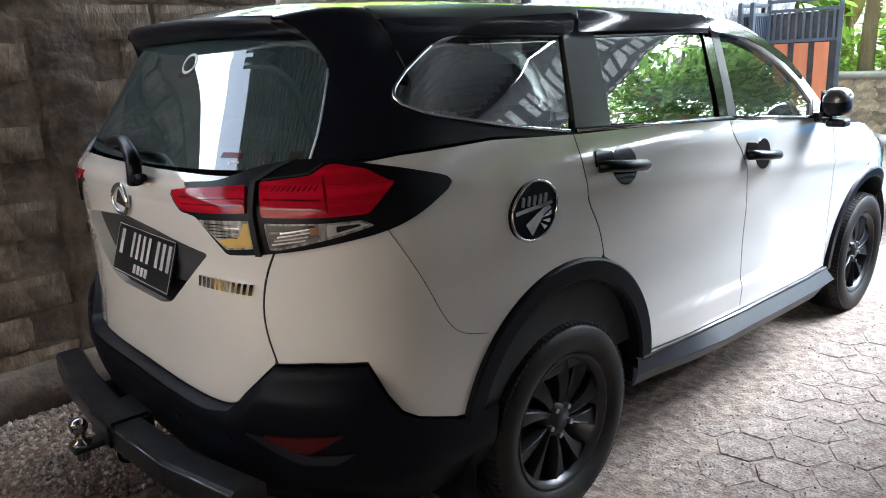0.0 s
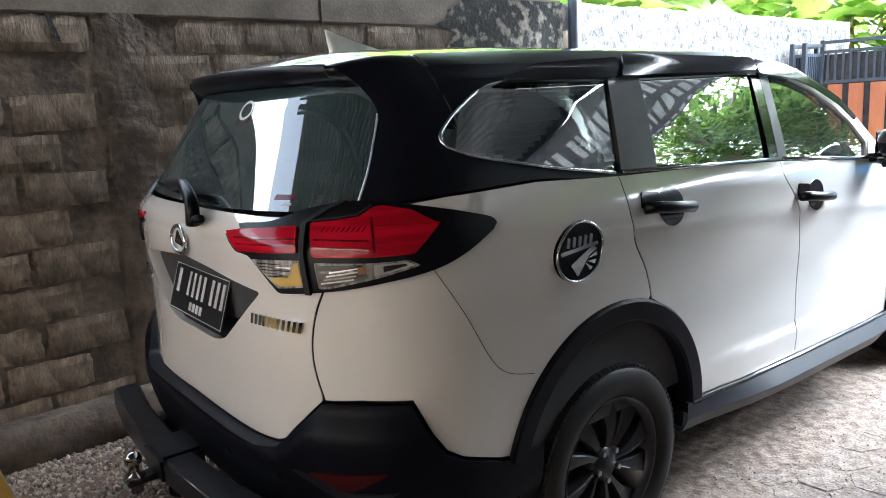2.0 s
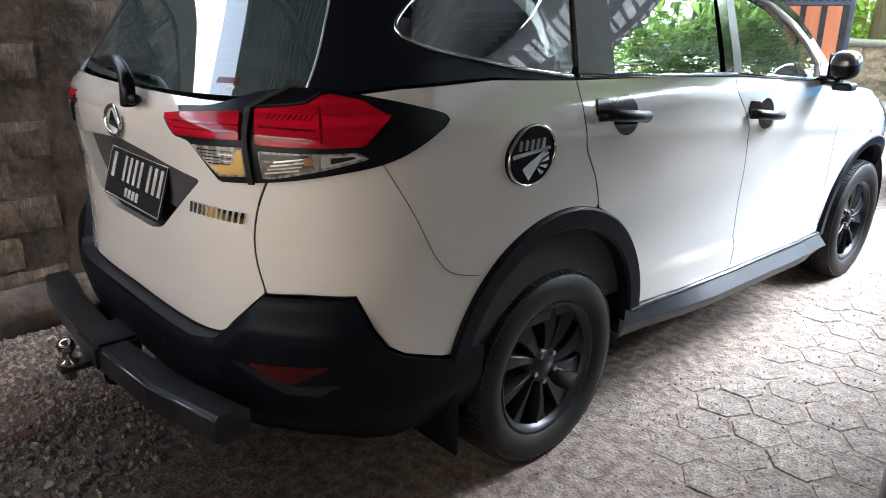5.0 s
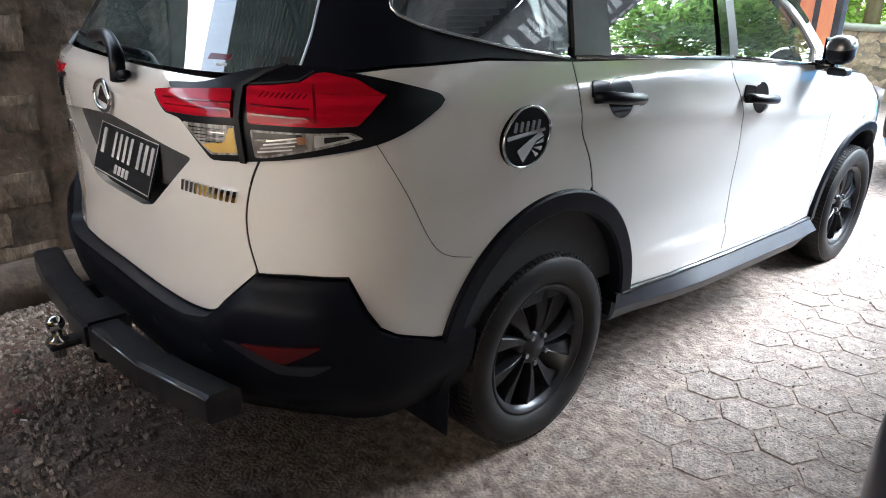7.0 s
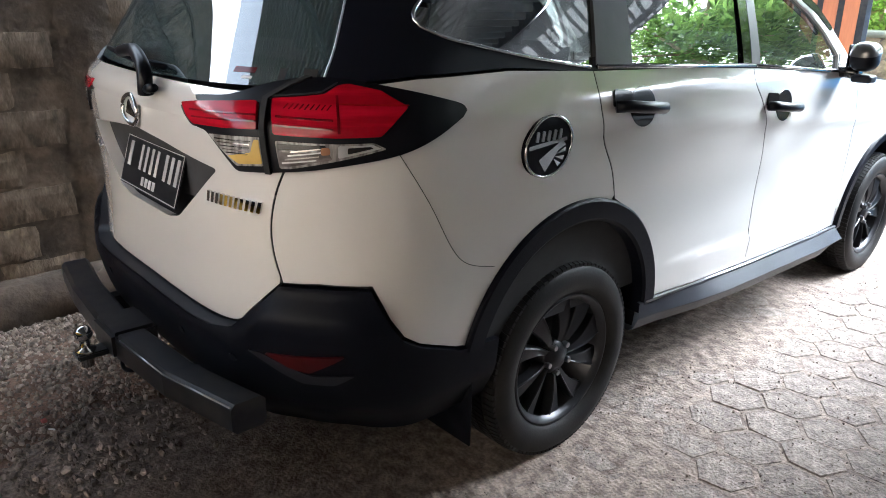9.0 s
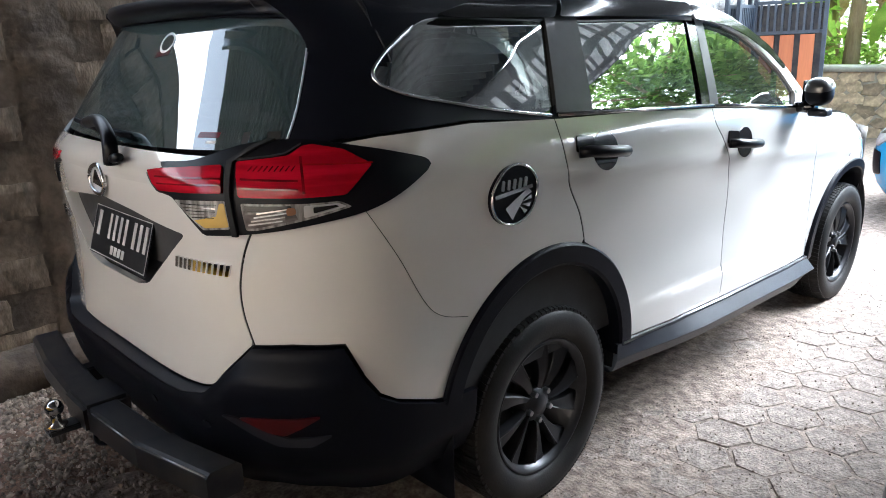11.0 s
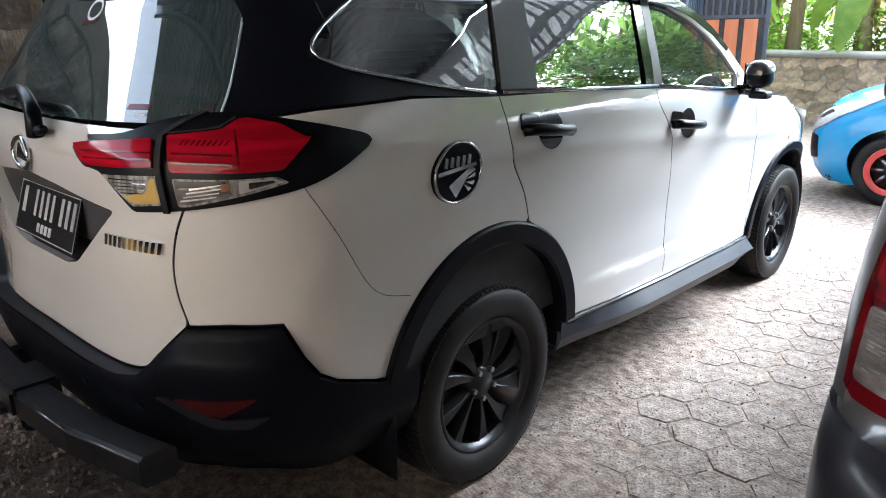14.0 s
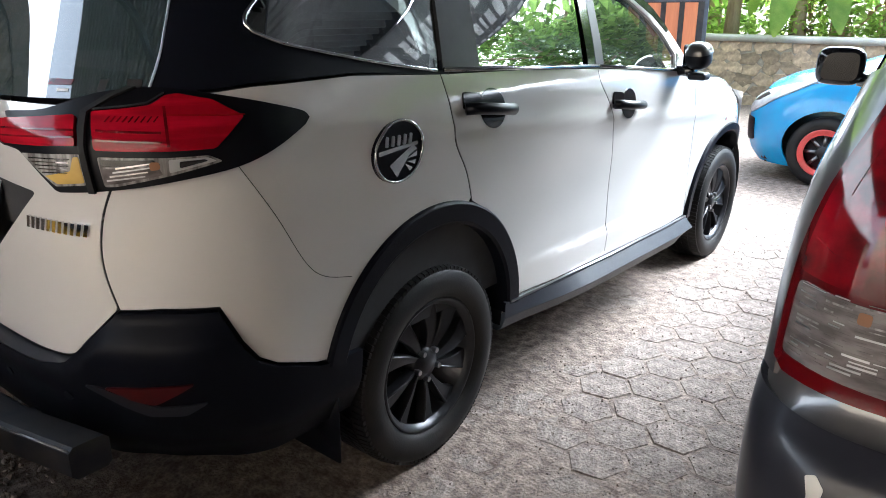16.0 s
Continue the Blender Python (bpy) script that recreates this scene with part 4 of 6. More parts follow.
panel("front_wing", shrink(wing, G), M_white, car, "white front wing", both=True)

# tailgate with a hole for the plate recess
RECESS = [(-1.845, 1.074), (-1.65, 1.088), (-1.455, 1.076), (-1.178, 1.046), (-1.425, 0.872), (-1.50, 0.855), (-1.80, 0.855), (-1.875, 0.872), (-2.11, 1.048)]
RECESS = rounded(RECESS, 0.02)
LOW_R = smooth_line([(-1.65, 0.642), (-1.40, 0.640), (-1.22, 0.640), (-1.135, 0.652), (-1.09, 0.69), (-0.988, 0.780)])
right_half = LOW_R + TG_SEAM[::-1][1:] + [(-0.97, 1.15), (-0.955, 1.235), (-1.1, 1.236), (-1.65, 1.225)]
left_half = [(-3.3 - s, z) for s, z in right_half[::-1]]
tailgate = panel("tailgate", shrink(right_half[:-1] + left_half[:-1], G), M_white, car, "white tailgate", holes=[RECESS])

# lower edge shelf under the rear glass
def ledge(s, z):
    return 0.012 * math.exp(-(((z - 1.205) / 0.03) ** 2))


panel("tailgate_lip", rounded([(-2.31, 1.168), (-1.65, 1.155), (-0.99, 1.168), (-0.965, 1.236), (-1.65, 1.232), (-2.335, 1.236)], 0.015), M_white, tailgate, off=0.004, bulge=ledge, thick=0.03, step=0.03)

# plate recess: a dark tray that is deepest at its top
def recess_surface(s, z):
    p = place(s, z)
    d = max(0.0, min(1.0, (z - 0.86) / 0.20))
    return Vector((p.x, -0.962 + 0.055 * d, z)), Vector((0, -0.97, 0.26))


panel("plate_recess", RECESS, M_lampb, tailgate, "gloss black plate recess", surf=recess_surface, thick=0, step=0.05)
bm = bmesh.new()
ring = [(bm.verts.new(place(s, z)), bm.verts.new(recess_surface(s, z)[0])) for s, z in RECESS]
for k in range(len(ring)):
    a, b = ring[k], ring[(k + 1) % len(ring)]
    bm.faces.new((a[0], b[0], b[1], a[1]))
bmesh.ops.recalc_face_normals(bm, faces=bm.faces)
part("recess_rim", bm, M_white, tailgate, smooth=False)

# ---- banner cloth with pale print ----
bx0, bx1, bz0, bz1 = BANNER
panel("cloth", [(bx0, bz0), (bx1, bz0 + 0.03), (bx1, bz1), (bx0, bz1)], M_canvas, banner, surf=banner_surface, thick=0, step=0.3, holes=PRINT)
for o in PRINT:
    panel("print_bar", o, M_canvasw, banner, surf=banner_surface, thick=0, step=0.3)
# the place's name in letters that read from the street
font = bpy.data.curves.new("lettering", "FONT")
font.body, font.size, font.align_x = "KULONPROGO", 0.098, "CENTER"
lettering = new("lettering", font)
letter_me = bpy.data.meshes.new_from_object(lettering.evaluated_get(bpy.context.evaluated_depsgraph_get()))
bpy.data.objects.remove(lettering)
letter_me.transform(Matrix(((-1, 0, 0, 2.43), (0, 0, 1, BY - 0.010), (0, 1, 0, 2.285), (0, 0, 0, 1))))
letter_me.materials.clear()
letter_me.materials.append(M_canvasw)
letters = new("lettering", letter_me)
letters.parent = banner
tagged(letters, "pale printed place name")
# added board along the canopy's front edge, trims the sky slit over the banner
fascia = grid(60, 1, lambda u, v: (-1.25 + 6.4 * u, 2.362, (2.918 - 0.044 * max(0.0, min(1.0, (-1.25 + 6.4 * u - 1.7) / 0.85)) if v == 0 else 2.985)))
for _v in bmesh.ops.extrude_face_region(fascia, geom=list(fascia.faces))["geom"]:
    if isinstance(_v, bmesh.types.BMVert):
        _v.co.y += 0.02
bmesh.ops.recalc_face_normals(fascia, faces=fascia.faces)
part("fascia", fascia, M_gate, canopy, "dark board added to trim the sky slit", False)

PLATE = pose(0.012, -0.966, 0.962, 72.0, 0, 0)


def flat_bars(parent, name, m, rects, z0, z1, material, label=""):
    """Raised bars, as (x0, x1, y0, y1), on a flat thing."""
    for x0, x1, y0, y1 in rects:
        bm = bmesh.new()
        add_box(bm, x0, x1, y0, y1, z0, z1, bevel=min(0.0008, (x1 - x0) / 5))
        bmesh.ops.transform(bm, matrix=m, verts=bm.verts)
        part(name, bm, material, parent, label, smooth=False)


bm = bmesh.new()
add_box(bm, -0.215, 0.215, -0.078, 0.078, 0.0, 0.005, bevel=0.002)
bmesh.ops.transform(bm, matrix=PLATE, verts=bm.verts)
plate = part("number_plate", bm, M_plate, car, "dark number plate with pale bars", smooth=False)
chars = [(-0.185, -0.150)] + [(-0.095 + 0.040 * k, -0.067 + 0.040 * k) for k in range(4)] + [(0.088 + 0.040 * k, 0.118 + 0.040 * k) for k in range(3)]
flat_bars(plate, "character_bar", PLATE, [(a + 0.006, b - 0.004, -0.018, 0.058) for a, b in chars], 0.005, 0.0065, M_platew)
flat_bars(plate, "date_bar", PLATE, [(-0.05 + 0.028 * k, -0.030 + 0.028 * k, -0.060, -0.034) for k in range(4)], 0.005, 0.0065, M_platew)
flat_bars(plate, "border", PLATE, [(-0.209, 0.209, 0.0705, 0.0735), (-0.209, 0.209, -0.0735, -0.0705), (-0.211, -0.208, -0.0735, 0.0735), (0.208, 0.211, -0.0735, 0.0735)], 0.005, 0.0062, M_platew)


def on_body(s, z, off=0.0):
    p, d = body_surface(s, z)
    return p + d * off


# emblem ring on the tailgate, model and maker badges as plain bars
def ring_on_body(parent, name, s, z, rs, rz, r, material, label=""):
    bm = bmesh.new()
    pts = [on_body(s + rs * math.cos(t), z + rz * math.sin(t), 0.010) for t in (2 * math.pi * k / 36 for k in range(37))]
    add_tube(bm, pts, r, 8, cap=False)
    bmesh.ops.recalc_face_normals(bm, faces=bm.faces)
    return part(name, bm, material, parent, label)


emblem = ring_on_body(tailgate, "emblem", -1.655, 1.136, 0.056, 0.040, 0.0065, M_chrome, "oval chrome emblem")
panel("emblem_plate", oval(-1.655, 1.136, 0.05, 0.035), M_white, tailgate, off=0.006, thick=0.005, step=0.03)
panel("emblem_bar", [(-1.692, 1.125), (-1.622, 1.118), (-1.668, 1.163)], M_piano, tailgate, off=0.010, thick=0.004, step=0.03)


def badge(parent, s0, s1, z0, z1, n, slant=0.0):
    w = (s1 - s0) / n
    for k in range(n):
        a = s0 + w * k
        panel("badge_bar", [(a, z0), (a + w * 0.58, z0), (a + w * 0.58 + slant, z1), (a + slant, z1)], M_chrome, parent, "chrome badge bar", off=0.007, thick=0.008, step=0.05)


badge(tailgate, -1.236, -1.024, 0.958, 0.987, 11, 0.010)
badge(tailgate, -2.22, -2.06, 0.962, 0.985, 5, 0.006)

# ---- tail lamps ----
LAMP = smooth_line([(-1.361, 1.203), (-1.242, 1.214), (-1.128, 1.224), (-0.996, 1.258), (-0.893, 1.271), (-0.805, 1.270), (-0.680, 1.251), (-0.545, 1.224), (-0.492, 1.210), (-0.478, 1.195)], 4) + \
       smooth_line([(-0.496, 1.180), (-0.601, 1.138), (-0.688, 1.111), (-0.803, 1.092), (-0.896, 1.078), (-1.00, 1.066), (-1.075, 1.060)], 4) + \
       smooth_line([(-1.088, 1.064), (-1.173, 1.135), (-1.216, 1.147), (-1.255, 1.152), (-1.331, 1.186)], 4)


def lamp_bulge(s, z):
    return 0.012 * max(0.0, min(1.0, (s + 1.38) * 8)) * max(0.0, min(1.0, (-0.455 - s) * 6))


def lamp(mirror):
    k = dict(mirror=mirror)
    near = 0.45 if mirror else 1.0

    def lay(name, outline, material, label="", off=0.0, thick=0.02, parent=None):
        ob = new(name, panel_mesh(name, outline, material, off=off * near, thick=thick, step=0.035, bulge=lambda s, z: near * lamp_bulge(s, z), **k))
        ob.parent = parent
        return tagged(ob, label)

    body = lay("tail_lamp", LAMP, M_lampb, "wraparound tail lamp with black surround", 0.004, 0.03, car)
    red = rounded([(-0.968, 1.155), (-0.827, 1.152), (-0.735, 1.153), (-0.664, 1.208), (-0.726, 1.244), (-0.798, 1.257), (-0.822, 1.254), (-0.856, 1.234), (-0.899, 1.229), (-0.985, 1.221)], 0.007)
    lay("red_lens", red, M_red, "glossy red lens", 0.013, 0.012, body)
    lay("red_lens", rounded([(-1.228, 1.155), (-1.122, 1.157), (-1.010, 1.162), (-1.024, 1.213), (-1.15, 1.202), (-1.312, 1.189)], 0.006), M_red, "glossy red lens", 0.013, 0.012, body)
    for a, b, z in ((-1.235, -1.016, 1.168), (-1.25, -1.018, 1.178)):
        lay("light_strip", [(a, z), (b, z + 0.006), (b, z + 0.0085), (a, z + 0.0025)], M_redm, "", 0.0145, 0.003, body)
    for i in range(9):
        a = -0.950 + 0.0125 * i
        lay("light_strip", [(a, 1.200), (a + 0.0028, 1.200), (a + 0.0118, 1.211), (a + 0.009, 1.211)], M_redm, "", 0.0145, 0.003, body)
    for z in (1.170, 1.184):
        lay("light_strip", [(-0.965, z), (-0.835, z - 0.003), (-0.835, z), (-0.965, z + 0.003)], M_redm, "", 0.0145, 0.003, body)
    lay("light_strip", [(-0.826, 1.160), (-0.820, 1.160), (-0.824, 1.232), (-0.830, 1.232)], M_redm, "", 0.0145, 0.003, body)
    lay("lens_ridge", [(-0.822, 1.212), (-0.662, 1.209), (-0.664, 1.2125), (-0.824, 1.2155)], M_redl, "", 0.0145, 0.003, body)
    lay("clear_lens", rounded([(-1.074, 1.076), (-0.995, 1.084), (-1.003, 1.147), (-1.164, 1.140)], 0.005), M_clear, "clear reversing lens", 0.012, 0.012, body)
    lay("amber_insert", rounded([(-1.066, 1.082), (-0.998, 1.089), (-1.005, 1.142), (-1.017, 1.141), (-1.028, 1.112), (-1.098, 1.098)], 0.004), M_amber, "amber insert", 0.0135, 0.004, body)
    lay("clear_lens", rounded([(-0.955, 1.082), (-0.930, 1.083), (-0.816, 1.106), (-0.723, 1.127), (-0.749, 1.141), (-0.828, 1.140), (-0.964, 1.143)], 0.006), M_clear, "clear lens", 0.012, 0.012, body)
    lay("lens_recess", rounded([(-0.952, 1.088), (-0.930, 1.089), (-0.838, 1.107), (-0.846, 1.122), (-0.956, 1.120)], 0.004), M_clear2, "", 0.0132, 0.002, body)
    lay("lens_recess", rounded([(-0.956, 1.124), (-0.850, 1.126), (-0.852, 1.137), (-0.957, 1.138)], 0.003), M_piano, "", 0.0132, 0.002, body)
    lay("orange_insert", rounded([(-0.862, 1.116), (-0.842, 1.118), (-0.843, 1.133), (-0.862, 1.133)], 0.006), M_bulb, "muted orange bulb insert", 0.0142, 0.003, body)
    for i in range(5):
        z = 1.104 + 0.007 * i
        lay("clear_rib", [(-1.105 - 0.009 * i, z), (-1.035 + 0.002 * i, z + 0.003), (-1.035 + 0.002 * i, z + 0.005), (-1.105 - 0.009 * i, z + 0.002)], M_chrome if i % 2 else M_piano, "", 0.0135, 0.002, body)
    for i in range(4):
        a, z = -0.948 + 0.007 * i, 1.094 + 0.0085 * i
        lay("clear_rib", [(a, z), (-0.872 + 0.006 * i, z + 0.010), (-0.872 + 0.006 * i, z + 0.0125), (a, z + 0.0035)], M_chrome if i % 2 else M_chromed, "", 0.0140, 0.002, body)
    lay("clear_rib", rounded([(-0.826, 1.110), (-0.735, 1.129), (-0.752, 1.137), (-0.826, 1.136)], 0.004), M_chromed, "", 0.0135, 0.002, body)
    lay("clear_rib", rounded([(-0.806, 1.119), (-0.752, 1.130), (-0.758, 1.134), (-0.806, 1.132)], 0.003), M_piano, "", 0.0145, 0.002, body)
    # the joint between the tailgate's half and the wing's half
    lay("joint", [(-0.992, 1.066), (-0.978, 1.066), (-0.990, 1.165), (-0.994, 1.220), (-0.936, 1.252), (-0.888, 1.270), (-0.902, 1.271), (-0.950, 1.255), (-1.010, 1.222), (-1.004, 1.165)], M_gap, "", 0.0145, 0.008, body)
    lay("surround_edge", [(-0.862, 1.238), (-0.905, 1.232), (-0.985, 1.2245), (-0.985, 1.2275), (-0.903, 1.235), (-0.862, 1.241), (-0.826, 1.2605), (-0.826, 1.2575)], M_pillar, "", 0.0125, 0.004, body)


lamp(False)
lamp(True)

# ---- black tail pillars, roof, spoiler ----
QWIN = smooth_line([(-0.586, 1.402), (-0.574, 1.427), (-0.49, 1.478), (-0.422, 1.518), (-0.36, 1.544), (-0.30, 1.552)], 4) + [(0.155, 1.548)] + [(0.062, 1.270)] + smooth_line([(0.03, 1.270), (-0.2, 1.304), (-0.402, 1.342), (-0.50, 1.363), (-0.572, 1.387)], 4)
PILLAR = [(0.09, 1.256), (0.195, 1.56), (0.21, 1.60), (-0.50, 1.60), (-0.52, 1.53), (-0.74, 1.50), (-0.785, 1.474), (-0.817, 1.406), (-0.838, 1.34), (-0.868, 1.255), (-0.80, 1.267), (-0.62, 1.281), (-0.3, 1.286)]
panel("tail_pillar", PILLAR, M_blackp, car, "gloss black rear pillar", both=True, holes=[QWIN])
panel("quarter_glass", shrink(QWIN, -0.004), M_glass, car, "dark tinted quarter window", both=True, off=-0.008, thick=0, bulge=lambda s, z: 0.016 * (z - 1.46))


def trim_line(name, pts, r, material, parent, both=True, off=0.006, flat=1.0):
    for sgn in ((1, -1) if both else (1,)):
        bm = bmesh.new()
        add_tube(bm, [Vector((sgn * p.x, p.y, p.z)) for p in (on_body(s, z, off) for s, z in pts)], r, 6)
        bmesh.ops.recalc_face_normals(bm, faces=bm.faces)
        part(name, bm, material, parent, "chrome window trim" if name == "window_trim" else "")


trim_line("window_trim", QWIN[-17:] + QWIN[:14], 0.0055, M_chrome, car)
trim_line("window_trim", [(0.065, 1.270), (0.5, 1.250), (1.02, 1.228)], 0.007, M_chrome, car)
trim_line("window_trim", [(1.035, 1.227), (1.4, 1.198), (1.80, 1.168)], 0.007, M_chrome, car)

RWIN = rounded([(0.245, 1.275), (0.94, 1.238), (1.03, 1.56), (0.31, 1.553)], 0.015)
FWIN = [(1.07, 1.225), (1.79, 1.178), (1.815, 1.235), (1.715, 1.335), (1.60, 1.41), (1.46, 1.478), (1.30, 1.525), (1.145, 1.545)]
panel("rear_door_glass", RWIN, M_glass, car, "tinted rear door window", both=True, off=-0.008, thick=0, bulge=lambda s, z: 0.016 * (z - 1.46))
panel("front_door_glass", FWIN, M_glass, car, "tinted front door window", both=True, off=-0.008, thick=0, bulge=lambda s, z: 0.016 * (z - 1.46))
panel("door_pillar", [(0.065, 1.276), (0.245, 1.268), (0.315, 1.585), (0.155, 1.585)], M_pillar, car, "satin grey door pillar", both=True, thick=0.02, off=0.003)
panel("door_pillar", [(0.945, 1.234), (1.005, 1.231), (1.09, 1.585), (1.025, 1.585)], M_piano, car, "black door pillar", both=True, thick=0.02)
panel("door_pillar", [(1.010, 1.231), (1.075, 1.226), (1.150, 1.57), (1.095, 1.585)], M_pillar, car, "satin grey door pillar", both=True, thick=0.02)
# frame over the doors and the front pillar
panel("door_frame", [(0.16, 1.545), (1.09, 1.556), (1.30, 1.522), (1.22, 1.612), (0.16, 1.615)], M_blackp, car, both=True, thick=0.02)
panel("front_pillar", [(1.10, 1.553), (1.30, 1.525), (1.46, 1.478), (1.60, 1.41), (1.715, 1.335), (1.815, 1.235), (1.79, 1.178), (1.95, 1.145), (1.93, 1.22), (1.78, 1.365), (1.62, 1.475), (1.42, 1.565), (1.22, 1.615), (1.10, 1.63)], M_white, car, "white front pillar", both=True, thick=0.02)
panel("mirror_corner", [(1.795, 1.178), (1.90, 1.160), (1.83, 1.245)], M_piano, car, both=True, off=0.003)


def visor(pts, both=True):
    panel("rain_visor", rounded(pts, 0.02), M_visor, car, "smoked rain visor", both=both, off=0.016, thick=0.004, bulge=lambda s, z: 0.006 * math.sin(max(0, min(1, (1.60 - z) / 0.08)) * math.pi / 2))


visor([(-0.33, 1.548), (-0.23, 1.541), (0.172, 1.545), (0.235, 1.606), (-0.17, 1.588)])
visor([(0.195, 1.548), (1.045, 1.558), (1.075, 1.606), (0.275, 1.618)])
visor([(1.05, 1.545), (1.30, 1.52), (1.46, 1.475), (1.62, 1.402), (1.72, 1.328), (1.745, 1.345), (1.64, 1.435), (1.48, 1.51), (1.30, 1.562), (1.07, 1.60)])


# roof skin: z over (x, y), with its rear edge under the spoiler
def roof_z(x, y):
    t = min(1.0, abs(x) / 0.652)
    front = max(0.0, y - 0.9)
    return 1.613 + 0.072 * (1 - t**3) - 0.055 * front**2 / 0.8 - 0.03 * max(0, -y - 0.1)


def roof_surface(x, y):
    e = 0.01
    n = Vector((roof_z(x - e, y) - roof_z(x + e, y), roof_z(x, y - e) - roof_z(x, y + e), 2 * e)).normalized()
    return Vector((x, y, roof_z(x, y))), n


panel("roof", [(-0.545, -0.505), (0.545, -0.505), (0.545, 1.03), (0.652, 1.05), (0.652, 1.15), (0.55, 1.42), (-0.55, 1.42), (-0.652, 1.15), (-0.652, 1.05), (-0.545, 1.03)], M_white, car, "white roof", surf=roof_surface, thick=0.03, step=0.06)


def lip(x):
    """y and z of the spoiler's trailing edge."""
    t = abs(x) / 0.62
    return -0.805 + 0.17 * t**3, 1.622 - 0.016 * t**2 - 0.012 * t**8


def spoiler_top(u, v):
    x = 0.545 * (2 * u - 1) * (1 - 0.13 * v * v)
    y1, z1 = lip(x)
    return (x, -0.51 + (y1 + 0.51) * v, roof_z(x, -0.51) * (1 - v) + z1 * v + 0.010 * math.sin(math.pi * v))


bm = grid(36, 10, spoiler_top)
spoiler = part("roof_spoiler", bm, M_white, car, "white topped roof spoiler with black rear face")


def spoiler_face(u, v):
    x = 0.47415 * (2 * u - 1)
    y1, z1 = lip(x)
    prof = curve((0, 0.0), (0.08, -0.006), (0.25, 0.012), (0.6, 0.055), (1.0, 0.115))
    drop = curve((0, 0.003), (0.08, -0.014), (0.25, -0.035), (0.6, -0.050), (1.0, -0.064))
    return (x, y1 + prof(v), z1 + drop(v))


bm = grid(36, 12, spoiler_face)
for f in bm.faces:
    f.normal_flip()
part("spoiler_face", bm, M_blackp, spoiler, "gloss black spoiler face")


def hermite(p, a, q, b, t):
    return (2 * t**3 - 3 * t * t + 1) * p + (t**3 - 2 * t * t + t) * a + (3 * t * t - 2 * t**3) * q + (t**3 - t * t) * b


def cheek(u, v):
    """The black side of the spoiler, from its top edge down into the tail pillar."""
    top = Vector(spoiler_top(1.0, u))
    s = -0.505 - 0.287 * u
    z = 1.44 + 0.03 * u
    low = on_body(s, z, 0.003)
    down = (place(s, z - 0.01) - place(s, z)) * 100
    return hermite(top, Vector((0.17, -0.02 * u, -0.02)), low, down * 0.20, v)


def cheek_return(u, v):
    """From the cheek's trailing edge in to the spoiler's face and the glass edge."""
    outer = cheek(1.0, v)
    if v < 0.6:
        inner = Vector(spoiler_face(1.0, v / 0.6))
    else:
        k = (v - 0.6) / 0.4
        inner = Vector(spoiler_face(1.0, 1.0)).lerp(on_body(-0.80, 1.545, 0.002), min(1.0, k * 2)) if k < 0.5 else on_body(-0.80, 1.545, 0.002).lerp(on_body(-0.795, 1.47, 0.003), k * 2 - 1)
    p = outer.lerp(inner, u)
    return p + Vector((0.3, -1, 0)) * 0.010 * math.sin(math.pi * u) * (1 - v)


def rail(u, v):
    """The black cant rail between roof and windows."""
    y = -0.50 + 1.56 * u
    top = Vector((0.535, y, roof_z(0.535, y) + 0.003))
    z = 1.56 - 0.015 * max(0.0, u - 0.7) / 0.3
    low = on_body(y, z, 0.003)
    down = (place(y, z - 0.01) - place(y, z)) * 100
    return hermite(top, Vector((0.13, 0, -0.025)), low, down * 0.10, v)


for name, fn, nu, owner in (("spoiler_cheek", cheek, 16, spoiler), ("spoiler_return", cheek_return, 8, spoiler), ("roof_rail", rail, 30, car)):
    for sgn in (1, -1):
        bm = grid(nu, 14, lambda u, v: Vector((sgn * fn(u, v).x, fn(u, v).y, fn(u, v).z)))
        bmesh.ops.recalc_face_normals(bm, faces=bm.faces)
        part(name, bm, M_blackp, owner, "satin black roof edge" if owner is car else "")
# grey tube along the spoiler's seam paints in the highlight on its edge
seam_pts = [cheek(0.0, k / 8) for k in range(9)]
for sgn in (1, -1):
    part("spoiler_seam", tube([(sgn * p.x, p.y, p.z) for p in seam_pts], 0.0025, 6), M_pillar, spoiler)
# shark fin aerial
bm = bmesh.new()
n = 14
L, R, T = [], [], []
for k in range(n + 1):
    t = k / n
    y = -0.42 + 0.27 * t
    h = 0.085 * (1 - t) ** 1.4
    w = 0.020 + 0.018 * t * (1 - t) * 2
    z0 = roof_z(0, y) - 0.003
    yy = y - 0.022 * (1 - t) * h / 0.075
    L.append(bm.verts.new((-w, y, z0)))
    R.append(bm.verts.new((w, y, z0)))
    T.append((bm.verts.new((-0.003, yy, z0 + h)), bm.verts.new((0.003, yy, z0 + h))))
for k in range(n):
    bm.faces.new((L[k], T[k][0], T[k + 1][0], L[k + 1]))
    bm.faces.new((R[k], R[k + 1], T[k + 1][1], T[k][1]))
    bm.faces.new((T[k][0], T[k][1], T[k + 1][1], T[k + 1][0]))
bm.faces.new((L[0], R[0], T[0][1], T[0][0]))
bmesh.ops.recalc_face_normals(bm, faces=bm.faces)
part("aerial_fin", bm, M_fin, car, "grey shark fin aerial")

